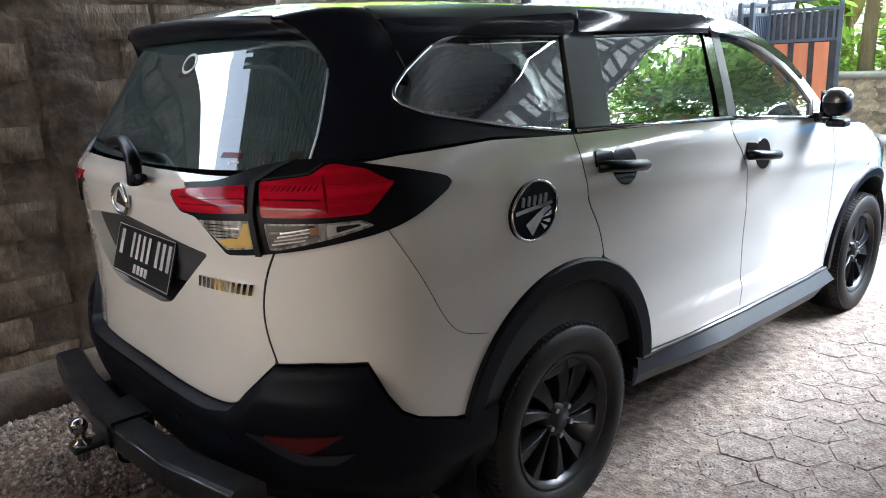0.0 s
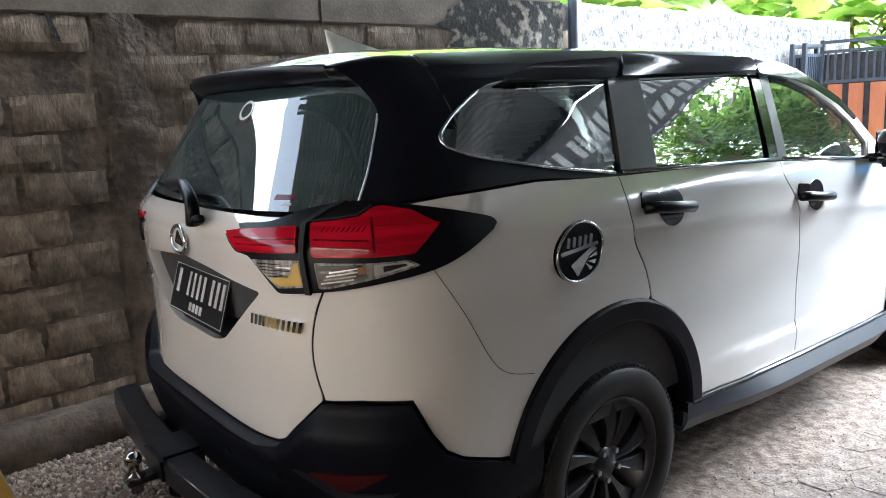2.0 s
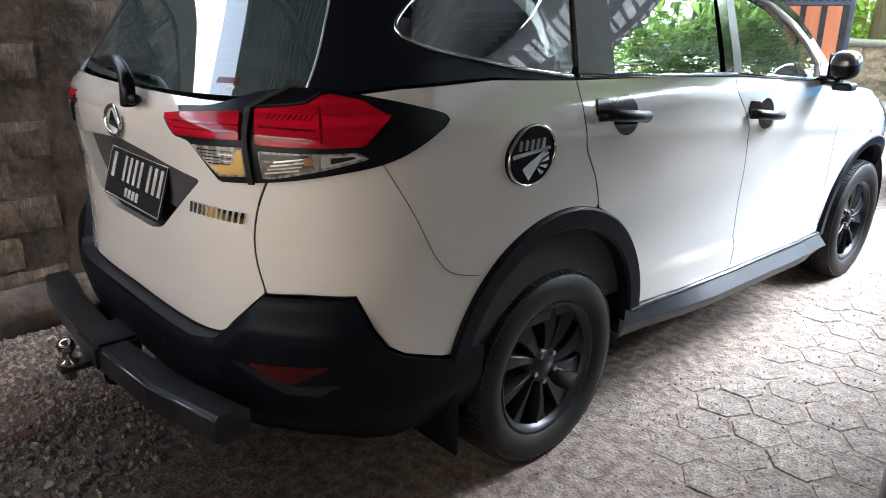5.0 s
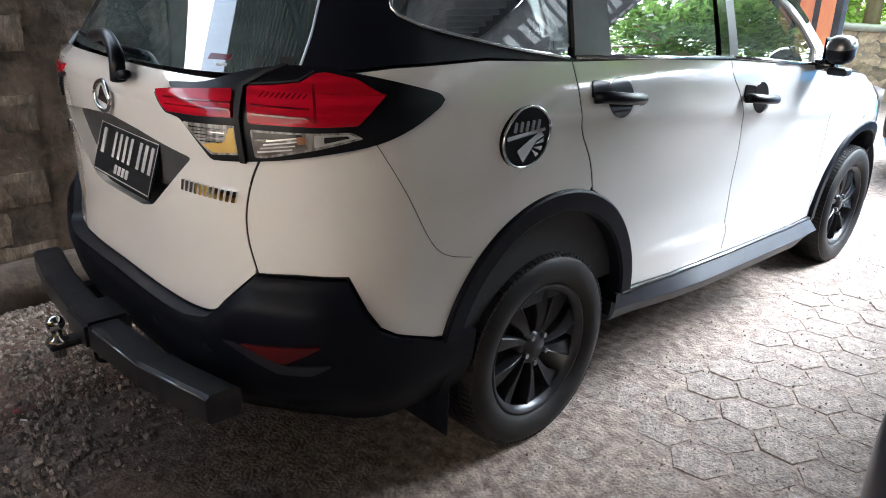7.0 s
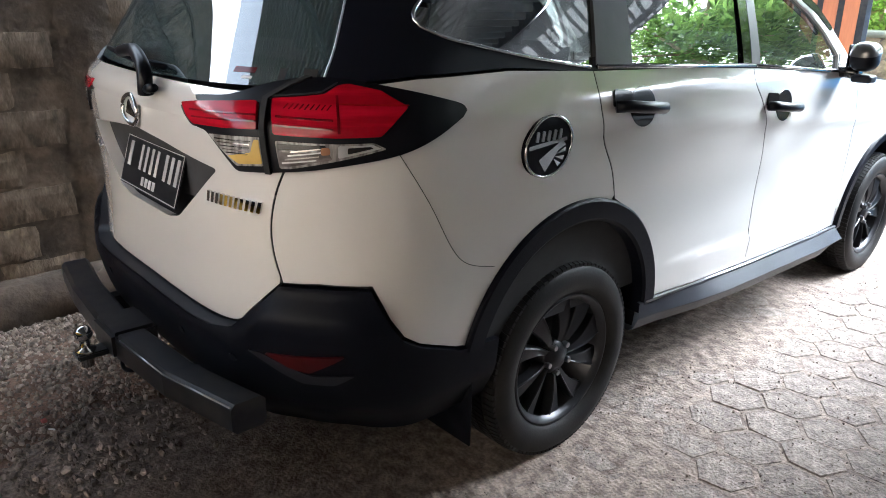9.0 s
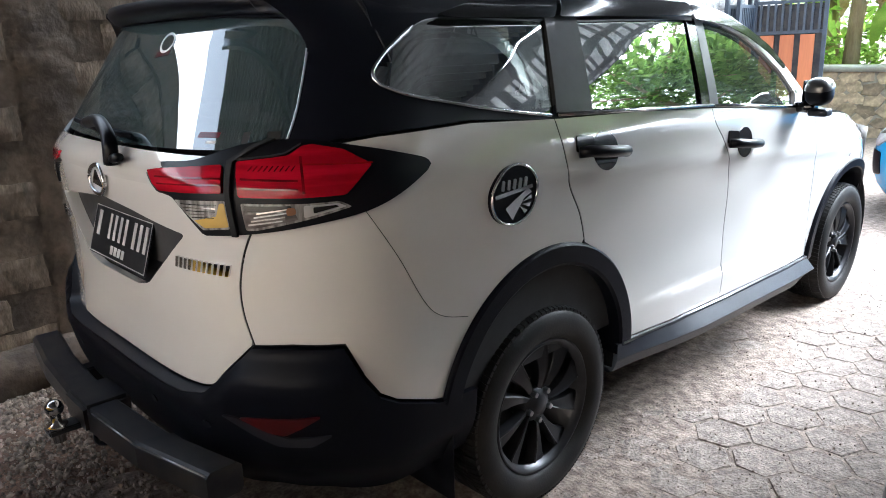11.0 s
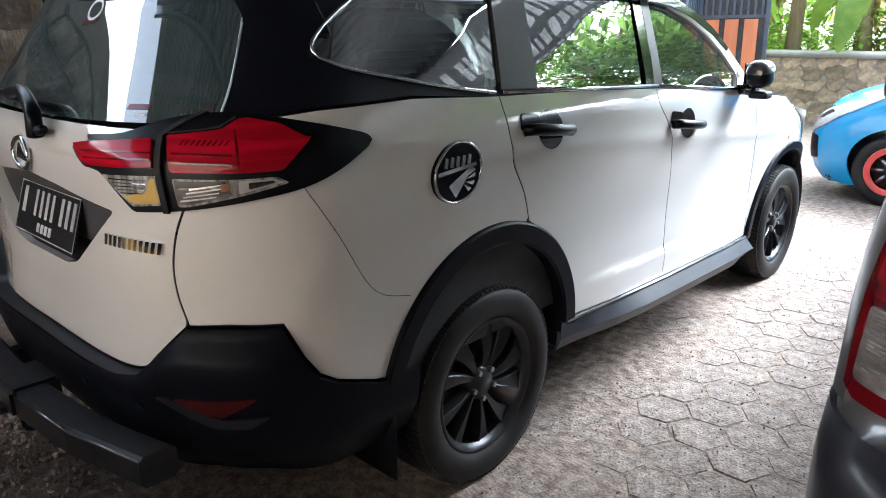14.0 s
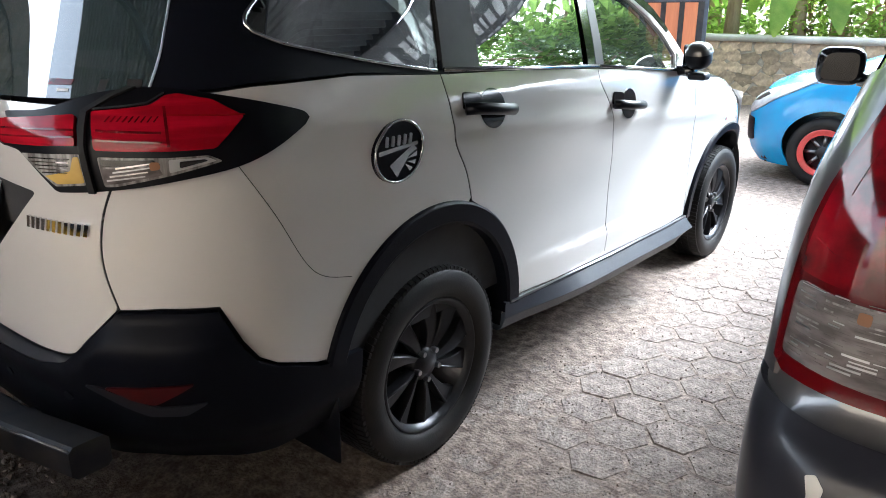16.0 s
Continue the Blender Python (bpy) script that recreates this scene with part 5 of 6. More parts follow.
# ---- rear glass ----
RG = [(-0.880, 1.258), (-0.866, 1.272), (-0.838, 1.34), (-0.817, 1.406), (-0.794, 1.474), (-0.783, 1.512), (-0.803, 1.540), (-0.87, 1.553), (-1.34, 1.563)]
RGLASS = [(-1.65, 1.240)] + RG + [(-1.65, 1.566)] + [(-3.3 - s, z) for s, z in RG[::-1]]
rear_glass = panel("rear_glass", RGLASS, M_glassr, car, "dark rear window", off=-0.002, thick=0, step=0.025)
edge = [on_body(s, z, 0.001) for s, z in smooth_line(RG[1:6], 3)]
for sgn in (1, -1):
    part("glass_seal", tube([Vector((sgn * p.x, p.y, p.z)) for p in edge], 0.003, 6), M_chromed, car)
panel("glass_head", [(-2.50, 1.556), (-1.65, 1.569), (-0.80, 1.556), (-0.80, 1.61), (-2.50, 1.61)], M_blackp, car, off=0.001)
# rear wiper with its cover
bm = bmesh.new()
a, b = on_body(-1.500, 1.185, 0.028), on_body(-1.492, 1.268, 0.058)
c = on_body(-1.80, 1.268, 0.035)
bend = [Vector((*p, 0)) for p in smooth_line([(0.0, 0.0), (0.35, 0.0), (0.55, 0.12), (0.75, 0.45), (1.0, 1.0)], 4)]
add_tube(bm, [a + (b - a) * min(1.0, 1.35 * p.x) + (c - b) * p.y + Vector((0, -0.014 * math.sin(math.pi * p.x), 0.010 * math.sin(math.pi * p.y))) for p in bend], 0.021, 12, 0.017)
add_tube(bm, [a + Vector((0.0, 0.0, 0.012)), a + Vector((0.075, -0.004, 0.024))], 0.014, 10, 0.011)
bmesh.ops.recalc_face_normals(bm, faces=bm.faces)
part("rear_wiper", bm, M_lampb, car, "black rear wiper arm")
part("wiper_blade", tube([on_body(-1.50, 1.258, 0.012), on_body(-1.75, 1.262, 0.014), on_body(-2.0, 1.275, 0.012)], 0.008, 6), M_plast, car)
# stickers on the rear glass
for o, m in (([(-1.61, 1.468), (-1.53, 1.475), (-1.525, 1.488), (-1.605, 1.484)], M_redd),
             ([(-1.175, 1.278), (-1.085, 1.280), (-1.08, 1.292), (-1.17, 1.291)], M_redd), ([(-1.13, 1.266), (-1.09, 1.267), (-1.09, 1.273), (-1.13, 1.272)], M_platew),
             ([(-1.0, 1.268), (-0.885, 1.270), (-0.882, 1.296), (-0.997, 1.294)], M_pillar)):
    panel("sticker", o, m, rear_glass, "small window sticker", off=-0.0008, thick=0.0003, step=0.1)
panel("sticker", oval(-1.565, 1.508, 0.042, 0.028), M_platew, rear_glass, "white ring sticker", off=-0.0008, thick=0.0003, step=0.1, holes=[oval(-1.565, 1.508, 0.034, 0.021)])

# ---- windscreen and bonnet, cabin ----
def screen(u, v):
    w = 0.60 + 0.13 * (1 - v)
    x = -w + 2 * w * u
    y = 1.40 + 0.60 * (1 - v) + 0.16 * (1 - (x / w) ** 2)
    return (x, y, 1.13 + 0.47 * v + 0.02 * (1 - (x / w) ** 2) * v)


bm = grid(16, 8, screen)
part("windscreen", bm, M_glass, car, "tinted windscreen")


def bonnet(u, v):
    w = 0.79 - 0.16 * v * v
    t = 2 * u - 1
    return (w * t, 1.98 + 1.30 * v + 0.10 * (1 - t * t) * (1 if v > 0.5 else 2 * v), 1.135 - 0.16 * v**1.6 + 0.05 * (1 - abs(t) ** 3.5) - 0.04 * max(0, v - 0.8) * 5)


bm = grid(20, 16, bonnet)
part("bonnet", bm, M_white, car, "white bonnet")
panel("front_bumper", [(2.99, 0.28), (3.36, 0.28), (3.40, 0.42), (3.20, 0.45), (3.13, 0.40)], M_plast, car, both=True, off=0.006)
bm = grid(24, 10, lambda u, v: (0.80 * (2 * u - 1), 3.44 - 0.42 * abs(2 * u - 1) ** 3 - 0.06 * (1 - v), 0.30 + 0.66 * v))
part("front_end", bm, M_white, car, "white nose")
panel("head_lamp", rounded([(2.90, 0.915), (3.27, 0.80), (3.29, 0.88), (3.08, 0.985), (2.86, 1.0)], 0.02), M_clear, car, "clear head lamp", both=True, off=0.006)

bm = bmesh.new()
add_box(bm, -0.62, 0.62, -0.66, 2.9, 0.28, 0.50, bevel=0.04)
part("underbody", bm, M_gap, car, "dark underbody")
for s0, s1, z0, z1 in ((-0.45, 1.95, 0.50, 1.17),):
    panel("cabin_lining", [(s0, z0), (s1, z0), (s1, z1), (s0, z1)], M_liner, car, both=True, off=-0.035, thick=0)
panel("tail_lining", [(-2.6, 0.5), (-0.7, 0.5), (-0.7, 1.22), (-2.6, 1.22)], M_liner, car, off=-0.04, thick=0)
part("load_floor", box(-0.62, 0.62, -0.76, 2.0, 0.50, 0.62), M_liner, car)
part("dashboard", box(-0.70, 0.70, 1.62, 2.05, 0.6, 1.10, bevel=0.05), M_liner, car)
bm = grid(8, 10, lambda u, v: (-0.6 + 1.2 * u, -0.6 + 2.0 * v, 1.575 + 0.06 * (1 - (2 * u - 1) ** 2)))
part("roof_lining", bm, M_liner, car)


def seat(x, y, w):
    bm = bmesh.new()
    add_box(bm, x - w / 2, x + w / 2, y - 0.05, y + 0.45, 0.62, 0.85, bevel=0.05)
    add_box(bm, x - w / 2, x + w / 2, y - 0.16, y - 0.02, 0.75, 1.26, bevel=0.05)
    ob = part("seat", bm, M_seat, car, "dark fabric seat")
    for k in ((0,) if w < 0.7 else (-0.35, 0.35)):
        hr = bmesh.new()
        add_box(hr, x + k - 0.12, x + k + 0.12, y - 0.17, y - 0.07, 1.27, 1.42, bevel=0.04)
        part("headrest", hr, M_seat, ob)


seat(-0.36, 1.05, 0.5)
seat(0.36, 1.05, 0.5)
seat(0.0, 0.22, 1.25)
seat(0.0, -0.45, 1.15)
bm = bmesh.new()
add_tube(bm, [(0.36 + 0.18 * math.cos(t), 1.58 - 0.07 * math.sin(t), 1.08 + 0.17 * math.sin(t)) for t in (2 * math.pi * k / 24 for k in range(25))], 0.014, 6, cap=False)
part("steering_wheel", bm, M_liner, car)

# ---- plastic cladding ----
def flare(cy, cz, rx, rz, a0, a1, w, wheel):
    """A band round an arch, proud of the panels, that folds in to the wheel house."""
    n = 56
    for sgn in (1, -1):
        bm = bmesh.new()
        rows = []
        for k in range(n + 1):
            t = radians(a0 + (a1 - a0) * k / n)
            c, s = math.cos(t), math.sin(t)
            row = []
            for f, o in ((1.004, 0.0), (1.0, 0.011), (0.985, 0.016), (1 - w * 0.86, 0.014), (1 - w, 0.006), (1 - w - 0.004, -0.03), (1 - w + 0.02, -0.20)):
                y, z = cy + rx * f * c, max(0.2, cz + rz * f * s)
                p = on_body(y, z, o)
                if y > NOSE(z) - 0.3:
                    p.x = max(p.x, 0.72 + o)
                row.append(bm.verts.new((sgn * p.x, p.y, p.z)))
            rows.append(row)
        for a, b in zip(rows, rows[1:]):
            for i in range(len(a) - 1):
                bm.faces.new((a[i], b[i], b[i + 1], a[i + 1]))
        bmesh.ops.recalc_face_normals(bm, faces=bm.faces)
        part("wheel_arch_trim", bm, M_plast, car, "matt black wheel arch trim", False)
        hb = bmesh.new()
        rows = []
        for k in range(n + 1):
            t = radians(a0 - 8 + (a1 - a0 + 16) * k / n)
            y, z = cy + rx * (1 - w + 0.01) * math.cos(t), cz + rz * (1 - w + 0.01) * math.sin(t)
            rows.append([hb.verts.new((sgn * x, y, z)) for x in (0.82, 0.45)])
        for a, b in zip(rows, rows[1:]):
            hb.faces.new((a[0], b[0], b[1], a[1]))
        hb.faces.new([r[1] for r in rows])
        part("wheel_house", hb, M_gap, car)


flare(-0.006, 0.42, 0.478, 0.466, -4, 166, 0.150, 0)
flare(2.645, 0.40, 0.50, 0.425, -8, 186, 0.12, 1)


def sill_row(s):
    """A ledge that widens forward, facing up, over a face that turns under, as (down, out)."""
    k = 0.22 + 0.78 * max(0.0, min(1.0, (s - 0.40) / 0.55))
    low = 0.098 + 0.012 * max(0.0, min(1.0, (s - 0.40) / 0.8)) - 0.045 * max(0.0, (s - 1.95) / 0.2)
    return [(0.0, 0.0), (0.0015, 0.013), (0.012, 0.014), (0.055, 0.014 + 0.044 * k), (0.060, 0.0135 + 0.044 * k), (low, 0.008 + 0.028 * k), (low + 0.008, 0.0), (low + 0.008, -0.07)]


for sgn in (1, -1):
    bm = bmesh.new()
    rows = []
    for i in range(61):
        s = 0.385 + (2.145 - 0.385) * i / 60
        lean = 0.10 * max(0.0, (0.46 - s) / 0.08)
        row = [on_body(s - lean * h * 2.4, sill(s) - h, o) for h, o in sill_row(s)]
        rows.append([Vector((sgn * p.x, p.y, p.z)) for p in row])
    loft = [[bm.verts.new(p) for p in row] for row in rows]
    for a, b in zip(loft, loft[1:]):
        for i in range(len(a) - 1):
            bm.faces.new((a[i], a[i + 1], b[i + 1], b[i]) if sgn > 0 else (a[i], b[i], b[i + 1], a[i + 1]))
        for u, v in zip(a, b):
            bm.edges.get((u, v)).smooth = False
    part("side_sill", bm, M_sill, car, "satin grey side sill")
trim_line("sill_edge", [(0.42, sill(0.42) - 0.002), (1.2, sill(1.2) - 0.002), (2.13, sill(2.13) - 0.002)], 0.005, M_chromed, car, off=0.014)

# rear bumper: upper shelf, corners, lower skirt
CORNER = [(-0.983, 0.779), (-0.88, 0.784), (-0.761, 0.777), (-0.718, 0.683), (-0.680, 0.628), (-0.63, 0.598), (-0.50, 0.549), (-0.462, 0.543), (-0.342, 0.536), (-0.352, 0.34), (-0.55, 0.335), (-0.75, 0.32), (-1.0, 0.32), (-1.65, 0.32)]
mid = [(-1.65, 0.632), (-1.40, 0.630), (-1.22, 0.630), (-1.130, 0.644), (-1.085, 0.683)]
right = mid + CORNER
left = [(-3.3 - s, z) for s, z in right[::-1]]


def ramp(v):
    v = max(0.0, min(1.0, v))
    return v * v * (3 - 2 * v)


def bumper_bulge(s, z):
    s = max(s, -3.3 - s)
    back = ramp((-0.60 - s) * 4)
    edge = 0.70 - 0.09 * ramp((-0.98 - s) * 6)
    shelf = 0.036 * ramp((edge + 0.08 - z) / 0.08) * back - 0.22 * max(0.0, edge - 0.02 - z) * back
    return shelf - 0.04 * ramp((0.46 - z) / 0.15)


bumper = panel("rear_bumper", left[:-1] + right, M_plast, car, "matt black rear bumper", off=0.012, thick=0.02, bulge=bumper_bulge, step=0.03)
LEDGE = [p for p in mid + CORNER[:1]]
for mirror in (False, True):
    line = smooth_line(LEDGE, 6)
    bm = grid(len(line) - 1, 3, lambda u, v: on_body(line[round(u * (len(line) - 1))][0], line[round(u * (len(line) - 1))][1] + 0.006 - 0.004 * v,
                                                    -0.004 + v * (0.014 + max(0.0, bumper_bulge(*line[round(u * (len(line) - 1))])))))
    if mirror:
        for v in bm.verts:
            v.co.x *= -1
    bmesh.ops.recalc_face_normals(bm, faces=bm.faces)
    part("bumper_ledge", bm, M_sill, bumper, "satin ledge under the tailgate")
# the bezel's lighter grey puts the light on the bevel into its colour
for mirror in (False, True):
    for nm, o, m, lab in (("reflector_bezel", [(-1.065, 0.606), (-1.03, 0.604), (-0.905, 0.552), (-0.80, 0.556), (-0.85, 0.525), (-0.93, 0.527), (-0.99, 0.555)], M_sill, "bevel under the reflector in a lit grey"), ("reflector", [(-1.02, 0.603), (-0.925, 0.609), (-0.822, 0.616), (-0.86, 0.590), (-0.91, 0.560), (-0.955, 0.570)], M_reflect, "dark red bumper reflector")):
        ob = new(nm, panel_mesh(nm, rounded(o, 0.01), m, mirror=mirror, off=0.018, thick=0.02, bulge=bumper_bulge, step=0.03))
        ob.parent = bumper
        tagged(ob, lab)
for s0 in (-1.36, -1.94, -1.12, -2.18):
    panel("parking_sensor", oval(s0, 0.565, 0.013, 0.011, 16), M_lampb, bumper, "round black parking sensor", off=0.0145, thick=0.006, step=0.05, bulge=bumper_bulge)
for sgn in (1, -1):
    bm = bmesh.new()
    add_box(bm, sgn * 0.74 - 0.10, sgn * 0.74 + 0.10, -0.435, -0.425, 0.20 if sgn > 0 else 0.27, 0.46, bevel=0.004)
    part("mud_flap", bm, M_plast, car, "black mud flap")

trim_line("panel_seam", smooth_line([(-0.688, 1.112), (-0.607, 0.983), (-0.531, 0.850), (-0.468, 0.791), (-0.370, 0.761)]), 0.0010, M_gap, car, off=0.0)

# near-black tubes behind the panel gaps stand in for the shade inside them
for line in (D1, D2, D3, TG_SEAM, [(0.05, 1.262), (0.5, 1.247), (1.02, 1.222), (1.80, 1.163)]):
    trim_line("panel_gap", line, 0.0042, M_gap, car, off=-0.0042)

# fuel cap
fuel = panel("fuel_cap", oval(-0.188, 1.072, 0.098, 0.083, 40, 12), M_lampb, car, "round chrome fuel cap cover", off=0.012, thick=0.016, step=0.04)
trim_line("cap_ring", (lambda o: o + o[:2])(oval(-0.188, 1.072, 0.0955, 0.0805, 40, 12)), 0.0042, M_chrome, fuel, both=False, off=0.0135)
for k in range(5):
    a = -0.245 + 0.023 * k
    panel("cap_bar", rounded([(a, 1.092), (a + 0.012, 1.090), (a + 0.014, 1.118), (a + 0.004, 1.12)], 0.004), M_chromed, fuel, off=0.0145, thick=0.003, step=0.05)
panel("cap_band", rounded([(-0.27, 1.070), (-0.115, 1.086), (-0.118, 1.097), (-0.272, 1.082)], 0.004), M_chrome, fuel, off=0.0155, thick=0.004, step=0.05)
panel("cap_band", rounded([(-0.231, 1.040), (-0.203, 1.004), (-0.150, 1.060), (-0.118, 1.073), (-0.135, 1.088)], 0.004), M_chrome, fuel, off=0.0155, thick=0.004, step=0.05)

for k in range(3):
    a, b = radians(-62 + 27 * k), radians(-47 + 27 * k)
    panel("cap_fan", [(-0.178 + 0.018 * math.cos(a), 1.052 + 0.016 * math.sin(a)), (-0.178 + 0.060 * math.cos(a), 1.060 + 0.052 * math.sin(a)), (-0.178 + 0.060 * math.cos(b), 1.060 + 0.052 * math.sin(b))], M_chrome, fuel, off=0.0150, thick=0.003, step=0.05)

# door handles
def handle(y, z, slope):
    cup = panel("handle_cup", oval(y + 0.040, z - 0.006, 0.070, 0.062, 28), M_piano, car, "gloss black handle cup", both=True, off=0.002, thick=0.004, step=0.03)
    panel("handle_plate", rounded([(y - 0.115, z + 0.005), (y - 0.02, z - 0.005), (y - 0.02, z + 0.045), (y - 0.105, z + 0.055)], 0.01), M_visor, car, both=True, off=0.006, thick=0.006, step=0.03)
    for sgn in (1, -1):
        bm = bmesh.new()
        pts = [on_body(y - 0.115, z + 0.004, 0.012), on_body(y - 0.09, z + 0.002, 0.035), on_body(y, z - 0.006 + slope, 0.048), on_body(y + 0.10, z - 0.014 + slope, 0.040), on_body(y + 0.135, z - 0.018 + slope, 0.014)]
        add_tube(bm, [Vector((sgn * p.x, p.y, p.z)) for p in pts], 0.0185, 12)
        bmesh.ops.recalc_face_normals(bm, faces=bm.faces)
        part("door_handle", bm, M_lampb, car, "satin black door handle")


handle(0.235, 1.148, -0.004)
handle(1.235, 1.068, -0.004)

# door mirrors
def soft_box(x0, x1, y0, y1, z0, z1, r):
    bm = bmesh.new()
    add_box(bm, x0, x1, y0, y1, z0, z1)
    bmesh.ops.bevel(bm, geom=list(bm.edges), offset=r, segments=5, affect="EDGES", profile=0.55)
    return bm


for sgn in (1, -1):
    def flip(bm):
        if sgn < 0:
            for v in bm.verts:
                v.co.x *= -1
            bmesh.ops.reverse_faces(bm, faces=bm.faces)
        return bm
    housing = part("mirror_housing", flip(pebble(0.936, 1.806, 1.234, 0.056, 0.064, 0.060, 2.6)), M_lampb, car, "door mirror with black lower half")
    cap = pebble(0.936, 1.806, 1.236, 0.060, 0.068, 0.064, 2.6)
    bmesh.ops.bisect_plane(cap, geom=[*cap.verts, *cap.edges, *cap.faces], plane_co=(0, 1.80, 1.248), plane_no=(0, -0.2, 1), clear_inner=True)
    part("mirror_cap", flip(cap), M_grey, housing, "grey mirror cap")
    # dark acrylic here puts the mirror's dark reflection into its colour
    gl = soft_box(0.8745, 0.8795, 1.77, 1.842, 1.19, 1.285, 0.0018)
    part("mirror_glass", flip(gl), M_visor, housing)
    low = soft_box(0.905, 0.99, 1.76, 1.84, 1.128, 1.162, 0.014)
    part("mirror_foot", flip(low), M_sill, housing, "grey mirror base")
    part("mirror_arm", tube([(sgn * 0.80, 1.84, 1.165), (sgn * 0.92, 1.81, 1.165)], 0.028, 8), M_piano, housing)


# ---- wheels ----
TYRE_R, RIM_R = 0.337, 0.227


def tyre_bm():
    prof = [(-0.10, 0.228), (-0.118, 0.25), (-0.122, 0.285), (-0.112, 0.315), (-0.095, 0.332), (-0.06, TYRE_R), (0.06, TYRE_R), (0.095, 0.332), (0.112, 0.315), (0.120, 0.285), (0.116, 0.25), (0.098, 0.231), (0.085, 0.222)]
    return lathe(prof, "x", 72)


def tread_bm():
    bm = bmesh.new()
    n = 96
    for k in range(n):
        t = 2 * math.pi * k / n
        for x0, x1, ph in ((0.066, 0.104, 0.0), (0.022, 0.058, 0.5), (-0.018, 0.016, 0.0), (-0.058, -0.024, 0.5), (-0.104, -0.066, 0.0)):
            a0, a1 = t + ph * 0.033, t + ph * 0.033 + 0.050
            vs = []
            for x, a in ((x0, a0), (x1, a0 + 0.02), (x1, a1 + 0.02), (x0, a1)):
                drop = 0.0 if abs(x) < 0.07 else (abs(x) - 0.07) * 0.22
                vs.append((x, a, TYRE_R - drop))
            lo = [bm.verts.new((x, (r - 0.008) * math.cos(a), (r - 0.008) * math.sin(a))) for x, a, r in vs]
            hi = [bm.verts.new((x, (r + 0.004) * math.cos(a), (r + 0.004) * math.sin(a))) for x, a, r in vs]
            bm.faces.new(hi)
            for i in range(4):
                bm.faces.new((lo[i], lo[(i + 1) % 4], hi[(i + 1) % 4], hi[i]))
    bmesh.ops.recalc_face_normals(bm, faces=bm.faces)
    return bm


def rim_bm():
    return lathe([(0.080, 0.205), (0.092, 0.212), (0.100, 0.222), (0.103, RIM_R), (0.098, 0.232), (0.09, 0.23), (0.07, 0.214), (-0.06, 0.195), (-0.07, 0.05), (-0.07, 0.0)], "x", 64)


def spoke_bm(k):
    """One blade, narrow at the hub, that fans out and sweeps to the rim, with a raised edge on one side."""
    bm = bmesh.new()
    lead = k % 2
    a0 = radians(36 * k + (15 if lead else 5))
    rows = []
    n = 10
    for i in range(n + 1):
        t = i / n
        r = 0.036 + 0.176 * t
        a = a0 + radians((4 if lead else 13) * t**1.3)
        w = 0.0085 + 0.027 * t**1.7
        x = 0.070 + 0.012 * math.sin(math.pi * min(1.0, t * 1.1) * 0.8) + 0.008 * t
        c, s = math.cos(a), math.sin(a)
        lo = -0.006 - 0.010 * t
        row = []
        for q, dx in ((-1.0, -0.040), (-1.0, -0.003), (-0.86, 0.0), (-0.62, -0.003), (0.9, lo), (1.0, lo - 0.003), (1.0, -0.042)):
            row.append(bm.verts.new((x + dx, r * c - q * w * s, r * s + q * w * c)))
        rows.append(row)
    for a, b in zip(rows, rows[1:]):
        for i in range(6):
            bm.faces.new((a[i], a[i + 1], b[i + 1], b[i]))
    bmesh.ops.recalc_face_normals(bm, faces=bm.faces)
    return bm


def wheel(parent, m, rim=M_rim, spokes=True):
    """A wheel whose outer side looks along +x of m."""
    def put(name, bm, material, par, label="", smooth=True):
        bmesh.ops.transform(bm, matrix=m, verts=bm.verts)
        if m.determinant() < 0:
            bmesh.ops.reverse_faces(bm, faces=bm.faces)
        return part(name, bm, material, par, label, smooth)
    w = put("wheel", rim_bm(), rim, parent, "black alloy wheel")
    put("tyre", tyre_bm(), M_tyre, w, "dusty black tyre")
    put("tread", tread_bm(), M_tyre, w, "", False)
    put("hub", lathe([(0.0, 0.062), (0.060, 0.062), (0.074, 0.05), (0.078, 0.034), (0.083, 0.030), (0.084, 0.0)], "x", 28), rim, w)
    put("brake_disc", lathe([(-0.02, 0.06), (0.0, 0.13), (-0.01, 0.13), (-0.03, 0.06)], "x", 32), M_rimin, w)
    for k in range(10):
        put("spoke", spoke_bm(k), rim, w, "", False)
    for k in range(5):
        a = radians(72 * k + 48)
        nb = bmesh.new()
        bmesh.ops.create_cone(nb, cap_ends=True, segments=6, radius1=0.0115, radius2=0.0095, depth=0.02, matrix=Matrix.Translation((0.079, 0.052 * math.cos(a), 0.052 * math.sin(a))) @ Matrix.Rotation(radians(90), 4, "Y"))
        put("wheel_nut", nb, M_nut, w, "", False)
    return w


for y in (0.0, 2.685):
    for sgn in (1, -1):
        wheel(car, Matrix.Translation((sgn * 0.727, y, 0.335)) @ Matrix.Diagonal((sgn, 1, 1, 1)) @ Matrix.Rotation(radians(9 if y else 0), 4, "X"))


# ---- tow bar step ----
tow = thing("tow_bar", "black steel tow bar step with chrome ball", "tow bar")


